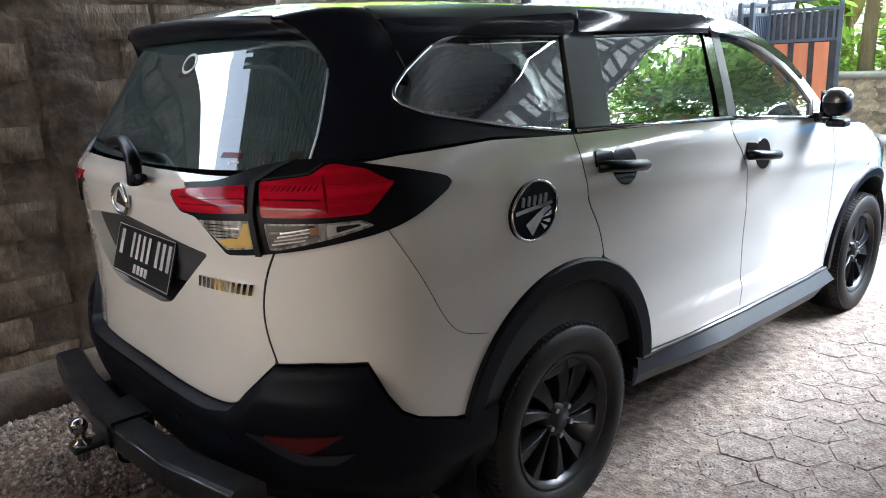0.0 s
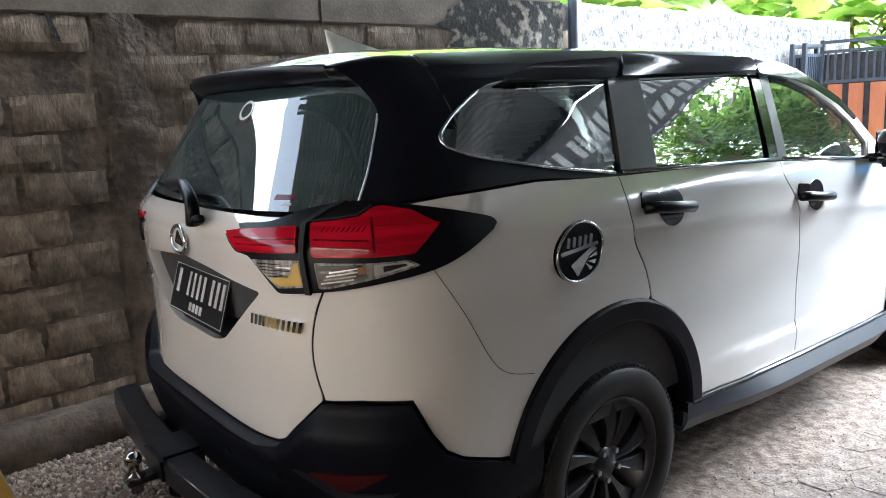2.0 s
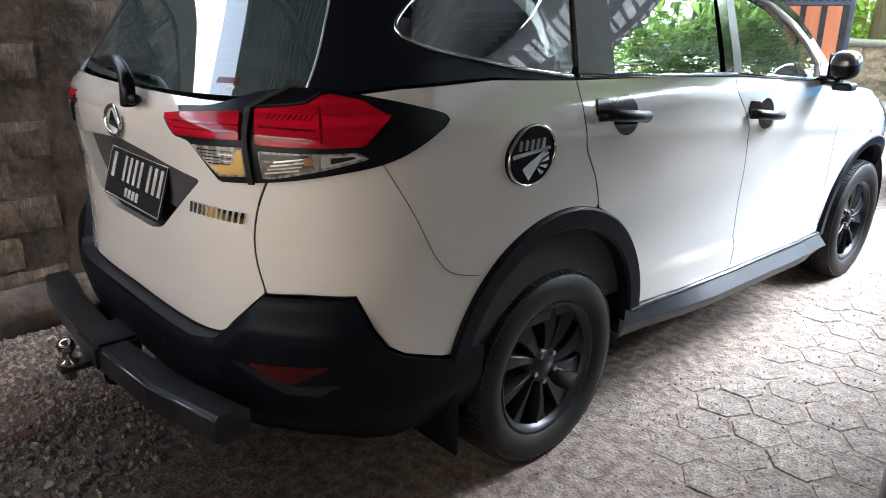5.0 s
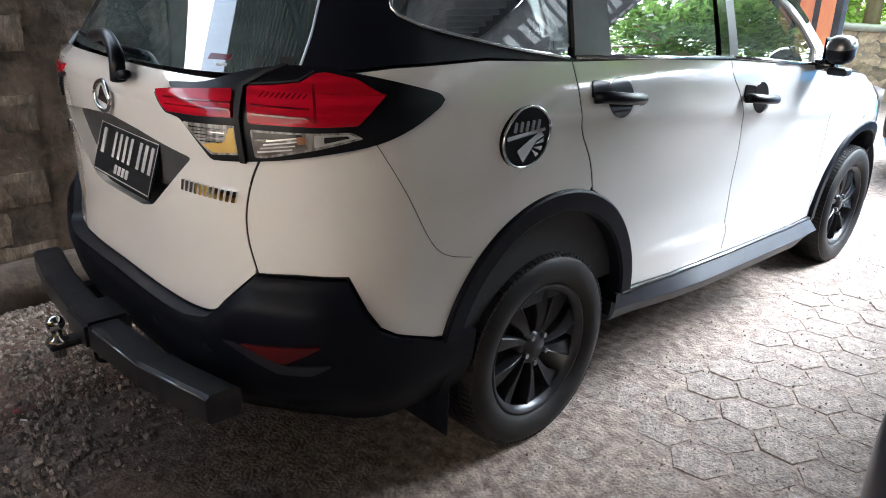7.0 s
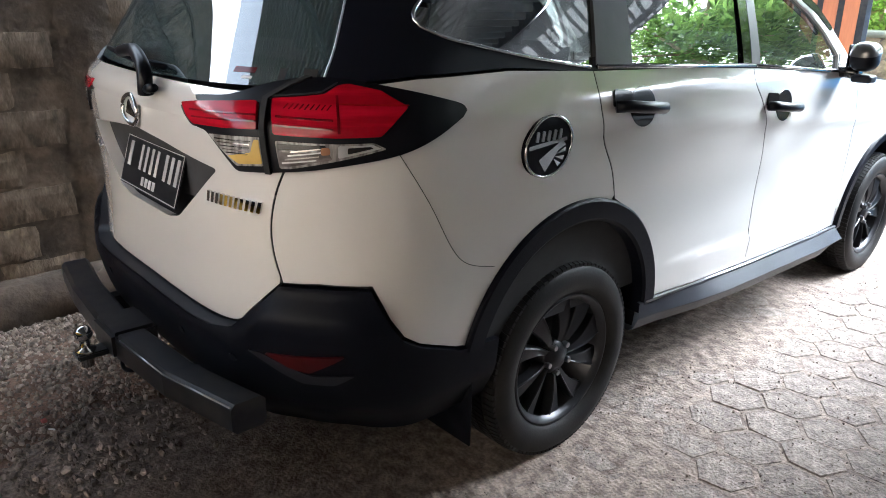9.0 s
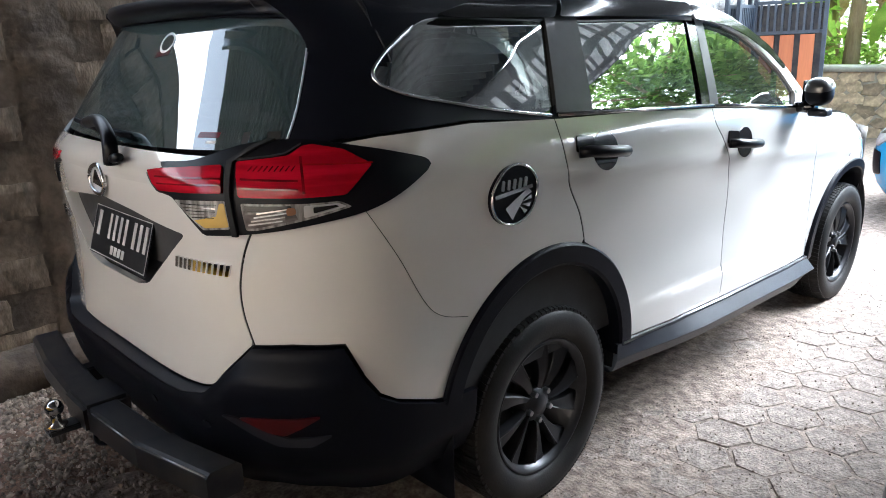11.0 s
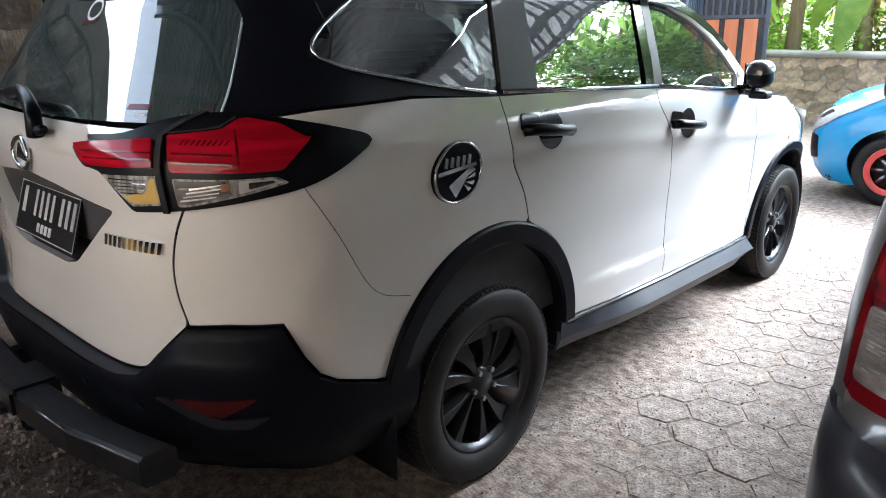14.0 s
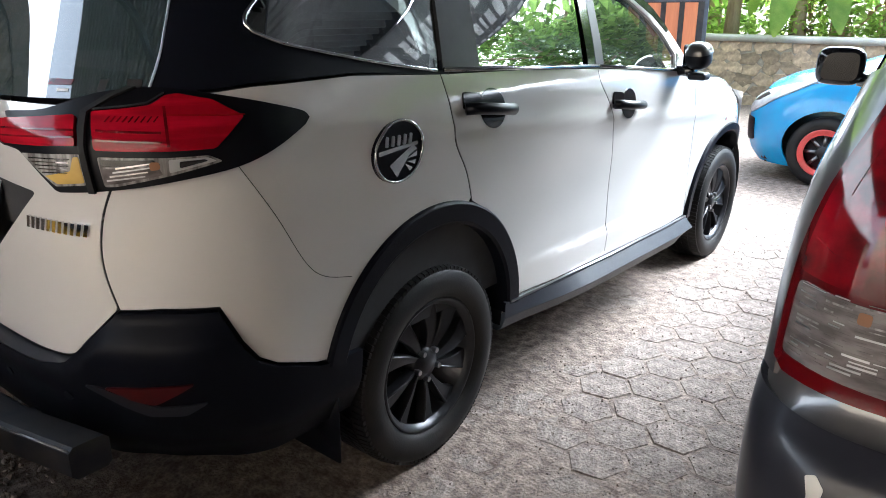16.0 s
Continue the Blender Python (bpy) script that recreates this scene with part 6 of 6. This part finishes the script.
def bar_run(pts, w, h, x0=0):
    """A square bar through plan points (x, y) at height z with width w along y and height h."""
    bm = bmesh.new()
    rows = []
    for x, y, z in pts:
        rows.append([bm.verts.new((x, y + dy, z + dz)) for dy, dz in ((-w / 2, 0.012 - h), (-w / 2, -0.012), (-w / 2 + 0.012, 0), (w / 2 - 0.012, 0), (w / 2, -0.012), (w / 2, 0.012 - h), (w / 2 - 0.012, -h), (-w / 2 + 0.012, -h))])
    for a, b in zip(rows, rows[1:]):
        for i in range(8):
            bm.faces.new((a[i], b[i], b[(i + 1) % 8], a[(i + 1) % 8]))
    bm.faces.new(rows[0])
    bm.faces.new(rows[-1][::-1])
    bmesh.ops.recalc_face_normals(bm, faces=bm.faces)
    return bm


part("step_bar", bar_run([(-0.66, -1.055, 0.50), (-0.40, -1.09, 0.50), (-0.08, -1.108, 0.50)], 0.095, 0.085), M_steel, tow, "", False)
part("step_bar", bar_run([(0.075, -1.108, 0.50), (0.37, -1.085, 0.50), (0.645, -1.022, 0.50)], 0.095, 0.085), M_steel, tow, "", False)
# thin bright tubes paint the highlight along the bar's front edge
for x0, y0, x1, y1 in ((0.10, -1.150, 0.37, -1.1305), (0.37, -1.1305, 0.640, -1.0685)):
    part("edge_highlight", tube([(x0, y0, 0.4925), (x1, y1, 0.4925)], 0.0024, 6), M_chromed, tow, "bright highlight line on the bar edge")
part("step_plate", box(-0.095, 0.085, -1.165, -1.03, 0.42, 0.508, bevel=0.012), M_steel, tow, "", False)
for sgn in (1, -1):
    part("bracket", box(sgn * 0.34 - 0.03, sgn * 0.34 + 0.03, -1.10, -0.80, 0.40, 0.46, bevel=0.006), M_steel, tow, "", False)
part("tongue", box(-0.03, 0.03, -1.25, -1.08, 0.425, 0.443, bevel=0.004), M_steel, tow, "", False)
part("ball_mount", lathe([(0.36, 0.0), (0.36, 0.018), (0.40, 0.018), (0.405, 0.03), (0.415, 0.03), (0.42, 0.014), (0.45, 0.014)], "z", 20), M_chrome, tow)
bm = bmesh.new()
bmesh.ops.create_uvsphere(bm, u_segments=20, v_segments=12, radius=0.026, matrix=Matrix.Translation((0, 0, 0.465)))
part("tow_ball", bm, M_chrome, tow, "chrome tow ball")
for o in tow.children:
    if o.name.startswith(("ball_mount", "tow_ball")):
        o.location = (0, -1.22, 0.035)
part("trailer_cable", tube([(0.02 + 0.022 * k, -1.12 - 0.025 * math.sin(k * 0.5), 0.415 - 0.02 * math.sin(k * 0.5)) for k in range(7)], 0.007, 8), M_plast, tow, "black trailer cable")


# ---- neighbours in the yard: a corner-shaped body surface ----
def corner_body(cx, half, tail, r):
    """A surface that runs back along a side facing -x, round a corner, and along an end facing -y."""
    q = r * math.pi / 2

    def at(u, z):
        w, t = half(z), tail(z)
        if u < 0:
            return Vector((cx - w, t + r - u, z))
        if u < q:
            a = u / r
            return Vector((cx - w + r - r * math.cos(a), t + r - r * math.sin(a), z))
        x = cx - w + r + u - q
        return Vector((x, t - 0.04 * (1 - ((x - cx) / w) ** 2) + 0.04 * (1 - ((r - w) / w) ** 2), z))

    def surf(u, z, e=0.004):
        return at(u, z), (at(u + e, z) - at(u - e, z)).cross(at(u, z + e) - at(u, z - e)).normalized()
    return surf


# dark grey people carrier parked alongside
grey = thing("parked_car", "dark grey people carrier seen at its tail", "car", "neighbouring parked cars")
g_half = curve((0.25, 0.80), (0.5, 0.825), (0.7, 0.83), (0.95, 0.825), (1.12, 0.81), (1.3, 0.76), (1.5, 0.69), (1.66, 0.58))
g_tail = curve((0.25, -0.36), (0.45, -0.46), (0.62, -0.475), (0.72, -0.455), (0.79, -0.38), (0.9, -0.36), (1.1, -0.335), (1.3, -0.27), (1.5, -0.17), (1.66, -0.05))
GS = corner_body(2.71, g_half, g_tail, 0.20)
GQ = 0.1 * math.pi
END = GQ + 1.25
panel("body_shell", [(-4.0, 0.30), (END, 0.30), (END, 1.62), (-2.6, 1.62), (-3.0, 1.10), (-4.0, 0.95)], M_grey, grey, "dark grey body", surf=GS, off=-0.012, thick=0, step=0.07)
panel("rear_bumper", rounded([(-0.42, 0.28), (END, 0.28), (END, 0.755), (0.36, 0.765), (0.10, 0.775), (-0.10, 0.78), (-0.42, 0.72)], 0.02), M_greyb, grey, "dark navy rear bumper", surf=GS, thick=0.04, step=0.03)
panel("quarter_panel", [(-0.44, 0.66), (-0.12, 0.786), (0.118, 0.80), (0.118, 0.93), (0.124, 1.05), (0.138, 1.16), (0.158, 1.30), (0.13, 1.36), (-0.6, 1.20), (-0.9, 1.12), (-0.9, 0.72)], M_grey, grey, surf=GS, thick=0.02, step=0.05)
panel("side_panel", [(-3.9, 0.36), (-1.2, 0.36), (-0.92, 0.70), (-0.92, 1.11), (-3.0, 1.07), (-3.9, 0.90)], M_grey, grey, surf=GS, thick=0.02, step=0.08)
panel("side_glass", [(-2.7, 1.12), (-0.2, 1.24), (-0.35, 1.50), (-2.2, 1.52)], M_visor, grey, "black side windows", surf=GS, off=0.003, thick=0.01, step=0.06)
panel("tailgate", rounded([(GQ + 0.03, 0.80), (END, 0.80), (END, 1.60), (GQ + 0.10, 1.60), (GQ + 0.02, 1.30)], 0.03), M_grey, grey, surf=GS, off=0.004, thick=0.02, step=0.05)
panel("rear_glass", rounded([(GQ + 0.12, 1.20), (END - 0.08, 1.20), (END - 0.12, 1.55), (GQ + 0.14, 1.55)], 0.04), M_visor, grey, surf=GS, off=0.010, thick=0.01, step=0.05)
GL = [(0.100, 0.812), (0.13, 0.795), (GQ + 0.04, 0.785), (GQ + 0.055, 0.80), (GQ + 0.055, 1.0), (GQ + 0.05, 1.46), (0.165, 1.46), (0.15, 1.35), (0.134, 1.22), (0.118, 1.13), (0.106, 1.02), (0.100, 0.92)]
def GL_AT(u, z):
    """The lamp's own stretch of the corner."""
    return GS(u + 0.026, z + 0.028)


g_lamp = panel("tail_lamp", GL, M_redd, grey, "tall red and clear tail lamp", surf=GL_AT, off=0.012, thick=0.03, step=0.03)
panel("red_lens", rounded([(0.122, 0.985), (GQ + 0.045, 0.965), (GQ + 0.042, 1.445), (0.178, 1.445), (0.150, 1.24), (0.132, 1.12)], 0.012), M_redm, g_lamp, "glossy red lens", surf=GL_AT, off=0.0145, thick=0.006, step=0.03)
panel("clear_lens", rounded([(0.122, 0.832), (GQ + 0.035, 0.812), (GQ + 0.042, 0.950), (0.127, 0.970)], 0.015), M_clear2, g_lamp, "clear ribbed lens", surf=GL_AT, off=0.0145, thick=0.006, step=0.03)
rng = random.Random(77)
for k in range(18):
    z = 0.842 + 0.0072 * k
    u = 0.132 + 0.01 * rng.random()
    while u < GQ:
        w = rng.uniform(0.012, 0.05)
        h = rng.choice((0.0012, 0.002, 0.0035))
        b = min(u + w, GQ + 0.03)
        panel("lens_facet", [(u, z), (b, z - 0.0012), (b, z - 0.0012 + h), (u, z + h)], rng.choice((M_chromed, M_clear2, M_clear, M_clear2)), g_lamp, surf=GL_AT, off=0.0155, thick=0.0015, step=0.05)
        u = b + rng.uniform(0.003, 0.03)
panel("bulb_glow", rounded([(GQ - 0.075, 0.930), (GQ - 0.055, 0.929), (GQ - 0.055, 0.950), (GQ - 0.075, 0.951)], 0.006), M_bulb, g_lamp, "muted orange bulb behind the lens", surf=GL_AT, off=0.0158, thick=0.001, step=0.05)
panel("lens_band", [(0.128, 0.992), (GQ + 0.038, 0.974), (GQ + 0.038, 1.005), (0.178, 1.030), (0.140, 1.046)], M_redm, g_lamp, surf=GL_AT, off=0.0155, thick=0.002, step=0.03)
panel("lens_band", [(0.155, 1.125), (0.17, 1.125), (0.200, 1.40), (0.185, 1.40)], M_redm, g_lamp, surf=GL_AT, off=0.0155, thick=0.002, step=0.03)
panel("lens_ring", oval(GQ - 0.01, 1.12, 0.075, 0.072, 30), M_red, g_lamp, surf=GL_AT, off=0.016, thick=0.003, step=0.04, holes=[oval(GQ - 0.01, 1.12, 0.062, 0.060, 30)])
panel("paint_chip", rounded([(0.240, 0.708), (0.257, 0.715), (0.273, 0.698), (0.267, 0.663), (0.253, 0.628), (0.243, 0.643), (0.249, 0.678)], 0.004), M_fin, grey, "pale paint chip on the bumper", surf=GS, off=0.0012, thick=0.001, step=0.03)
MX, MY, MZ = 1.72, 1.82, 1.225
bm = pebble(MX - 0.005, MY + 0.02, MZ - 0.002, 0.092, 0.045, 0.078, 3.6)
g_mir = part("door_mirror", bm, M_piano, grey, "black door mirror")
GM = rounded([(MX - 0.075, MZ - 0.055), (MX + 0.066, MZ - 0.060), (MX + 0.068, MZ + 0.055), (MX - 0.055, MZ + 0.052)], 0.035, 6)
# mirror pane coloured dark in place of the dark view it reflects
panel("mirror_glass", GM, M_visor, g_mir, "mirror glass", surf=lambda s, z: (Vector((s, MY - 0.0265, z)), Vector((0, -1, 0))), thick=0.004, step=0.06)
part("mirror_arm", tube([(MX + 0.07, MY + 0.03, MZ - 0.05), (1.95, MY + 0.06, MZ - 0.09)], 0.03, 8), M_piano, g_mir)
bm = grid(10, 20, lambda u, v: (2.71 - 0.58 + 1.16 * u, -0.10 + 2.6 * v, 1.63 + 0.06 * (1 - (2 * u - 1) ** 2)))
part("roof", bm, M_grey, grey)
bm = bmesh.new()
add_box(bm, 1.98, 3.44, -0.2, 3.4, 0.2, 0.6, bevel=0.05)
part("underbody", bm, M_gap, grey)
for y in (0.42, 3.0):
    for sgn in (-1, 1):
        wheel(grey, Matrix.Translation((2.71 + sgn * 0.70, y, 0.335)) @ Matrix.Diagonal((sgn, 1, 1, 1)))

PIN = Vector((1.88, -0.30, 0))
grey.matrix_world = Matrix.Translation(PIN + Vector((-0.018, -0.01, 0))) @ Matrix.Rotation(radians(4.5), 4, 'Z') @ Matrix.Translation(-PIN)

# bright blue small car beyond
blue = thing("small_car", "bright blue hatchback with red wheel", "car", "neighbouring parked cars")
b_half = curve((0.12, 0.77), (0.3, 0.82), (0.55, 0.84), (0.75, 0.83), (0.9, 0.79), (1.0, 0.74), (1.4, 0.62))
b_tail = curve((0.10, 0.32), (0.25, 0.22), (0.45, 0.19), (0.64, 0.22), (0.76, 0.32), (0.90, 0.56), (1.01, 0.92), (1.08, 1.30), (1.4, 2.0))
BS = corner_body(0.0, b_half, b_tail, 0.42)
SWAP = Matrix(((0, 1, 0, 0), (1, 0, 0, 5.87), (0, 0, 1, 0), (0, 0, 0, 1)))


def blue_panel(name, outline, material, label="", parent=None, **k):
    me = panel_mesh(name, outline, material, surf=BS, **k)
    me.transform(SWAP)
    me.flip_normals()
    ob = new(name, me)
    ob.parent = parent or blue
    return tagged(ob, label)


BQ = 0.21 * math.pi
ARCH_B = [(-0.295 + 0.335 * math.cos(t), 0.30 + 0.345 * math.sin(t)) for t in (radians(180 - 180 * k / 16) for k in range(17))]
blue_panel("front_wing", [(0.045, 0.14), (BQ + 0.3, 0.14), (BQ + 0.7, 0.2), (BQ + 0.75, 0.74), (BQ * 0.5, 0.80), (0.0, 0.88), (-0.1, 0.92), (-0.7, 0.99), (-0.9, 0.99), (-0.9, 0.2), (-0.645, 0.2)] + [p for p in ARCH_B if p[1] > 0.2], M_blue, "blue wing and bumper", thick=0.02, step=0.06)
blue_panel("front_door", [(-3.2, 0.2), (-0.91, 0.2), (-0.91, 0.99), (-3.2, 1.03)], M_blue, thick=0.02, step=0.1)
blue_panel("head_lamp", rounded([(0.55, 0.615), (0.50, 0.70), (0.38, 0.785), (0.22, 0.85), (0.12, 0.875), (0.15, 0.77), (0.27, 0.64), (0.42, 0.56)], 0.02), M_headlamp, "clear head lamp", off=0.014, thick=0.02, step=0.03)
blue_panel("lamp_bezel", rounded([(0.47, 0.66), (0.38, 0.67), (0.31, 0.73), (0.38, 0.745)], 0.012), M_pillar, "dark lamp insert", off=0.0165, thick=0.004, step=0.04)
blue_panel("lower_grille", rounded([(BQ * 0.50, 0.33), (BQ + 0.3, 0.28), (BQ + 0.3, 0.56), (BQ * 0.52, 0.52)], 0.03), M_plast, "black bumper grille", off=0.006, thick=0.01, step=0.05)


EDGE_B = smooth_line([(BQ + 0.42, 0.735), (BQ + 0.1, 0.745), (BQ * 0.75, 0.765), (BQ * 0.5, 0.80), (0.0, 0.88), (-0.1, 0.92), (-0.4, 0.96), (-0.7, 0.985), (-1.0, 1.01)], 4)


def blue_bonnet(u, v):
    """From one wing's top edge over to the other's."""
    f = u * (len(EDGE_B) - 1)
    i = min(int(f), len(EDGE_B) - 2)
    a, b = EDGE_B[i], EDGE_B[i + 1]
    s, z = a[0] + (b[0] - a[0]) * (f - i), a[1] + (b[1] - a[1]) * (f - i)
    p = SWAP @ BS(s, z)[0]
    t = 2 * v - 1
    rise = 0.17 * min(1.0, u * 1.3) ** 0.8
    return (p.x, 5.87 + (p.y - 5.87) * -t, p.z + rise * (1 - abs(t) ** 2.2) + 0.006)


part("bonnet", grid(40, 24, blue_bonnet), M_blue, blue, "blue bonnet")
bm = grid(10, 12, lambda u, v: (1.42 + 0.75 * u, 5.87 + (0.70 - 0.12 * u) * (2 * v - 1), 1.05 + 0.42 * u))
part("windscreen", bm, M_visor, blue)
part("cabin", box(1.5, 3.9, 5.2, 6.5, 0.2, 1.45, bevel=0.12), M_blue, blue)
part("underbody", box(0.4, 3.8, 5.15, 6.6, 0.14, 0.5, bevel=0.03), M_gap, blue)


def plain_wheel(parent, m):
    def put(name, bm, material, par, label=""):
        bmesh.ops.transform(bm, matrix=m, verts=bm.verts)
        return part(name, bm, material, par, label)
    w = put("wheel", lathe([(0.075, 0.15), (0.085, 0.185), (0.09, 0.197), (0.08, 0.20), (0.05, 0.185), (-0.05, 0.17), (-0.05, 0.0)], "x", 40), M_redrim, parent, "red painted wheel")
    put("tyre", lathe([(-0.07, 0.20), (-0.09, 0.23), (-0.085, 0.27), (-0.06, 0.292), (0.06, 0.292), (0.085, 0.27), (0.09, 0.23), (0.075, 0.197)], "x", 48), M_tyre, w)
    put("centre", lathe([(0.0, 0.15), (0.03, 0.14), (0.03, 0.06), (0.055, 0.05), (0.055, 0.0)], "x", 32), M_rim, w, "dark wheel centre")
    for k in range(8):
        a = radians(45 * k)
        bm = bmesh.new()
        add_box(bm, 0.02, 0.045, -0.014, 0.014, 0.05, 0.15, bevel=0.004)
        bmesh.ops.transform(bm, matrix=Matrix.Rotation(a, 4, "X"), verts=bm.verts)
        put("spoke", bm, M_nut, w)


for x in (0.915, 3.3):
    plain_wheel(blue, pose(x, 5.12, 0.292, 0, 0, -90))
    plain_wheel(blue, pose(x, 6.62, 0.292, 0, 0, 90))


# ---- yellow motorcycle parked behind the cars ----
bike = thing("motorcycle", "parked motorcycle with yellow plastic body", "motorcycle")


def hull(x0, x1, yc, half, zc, high, n=22, m=18, p=2.6):
    """A rounded shell along x."""
    bm = bmesh.new()
    rings = []
    for i in range(n + 1):
        x = x0 + (x1 - x0) * i / n
        w, h, z = half(x), high(x), zc(x)
        ring = []
        for k in range(m):
            t = 2 * math.pi * k / m
            c, s = math.cos(t), math.sin(t)
            ring.append(bm.verts.new((x, yc + w * math.copysign(abs(c) ** (2 / p), c), z + h * math.copysign(abs(s) ** (2 / p), s))))
        rings.append(ring)
    for a, b in zip(rings, rings[1:]):
        for k in range(m):
            bm.faces.new((a[k], a[(k + 1) % m], b[(k + 1) % m], b[k]))
    bm.faces.new(rings[0])
    bm.faces.new(rings[-1][::-1])
    bmesh.ops.recalc_face_normals(bm, faces=bm.faces)
    return bm


part("body_cowl", hull(-0.25, 1.05, -1.735, curve((-0.25, 0.06), (-0.1, 0.155), (0.24, 0.185), (0.55, 0.172), (0.85, 0.150), (1.05, 0.07)), curve((-0.25, 0.62), (0.3, 0.60), (1.05, 0.66)), curve((-0.25, 0.05), (0.1, 0.10), (0.8, 0.10), (1.05, 0.05))), M_yellow, bike, "glossy yellow body cowl")
part("seat", hull(-0.05, 0.95, -1.735, curve((-0.05, 0.08), (0.2, 0.12), (0.8, 0.12), (0.95, 0.07)), curve((-0.05, 0.72), (0.95, 0.76)), curve((-0.05, 0.02), (0.4, 0.035), (0.95, 0.03))), M_seat, bike, "black seat")
part("side_cover", hull(0.40, 0.68, -1.735, curve((0.40, 0.13), (0.48, 0.172), (0.62, 0.168), (0.68, 0.13)), curve((0.40, 0.47), (0.68, 0.45)), curve((0.40, 0.03), (0.54, 0.07), (0.68, 0.03))), M_lampb, bike, "black side cover")
part("frame", hull(-0.2, 1.0, -1.735, curve((-0.2, 0.05), (0.4, 0.09), (1.0, 0.05)), curve((-0.2, 0.42), (1.0, 0.42)), curve((-0.2, 0.05), (0.4, 0.13), (1.0, 0.08))), M_steel, bike, "black frame and engine")
for x in (-0.22, 1.0):
    m = Matrix.Translation((x, -1.735, 0.285))
    for nm, prof, mt in (("tyre", [(-0.03, 0.215), (-0.045, 0.245), (-0.03, 0.278), (0.0, 0.285), (0.03, 0.278), (0.045, 0.245), (0.03, 0.215)], M_tyre), ("rim", [(0.035, 0.19), (0.035, 0.216), (-0.035, 0.216), (-0.035, 0.19)], M_rim), ("hub", [(0.05, 0.0), (0.05, 0.05), (-0.05, 0.05), (-0.05, 0.0)], M_rimin)):
        bm = lathe(prof, "y", 36)
        bmesh.ops.transform(bm, matrix=m, verts=bm.verts)
        part(nm, bm, mt, bike, "")
    for k in range(5):
        a = 2 * math.pi * k / 5
        part("spoke", tube([(x + 0.04 * math.cos(a), -1.735, 0.285 + 0.04 * math.sin(a)), (x + 0.20 * math.cos(a), -1.735, 0.285 + 0.20 * math.sin(a))], 0.012, 6), M_rim, bike)
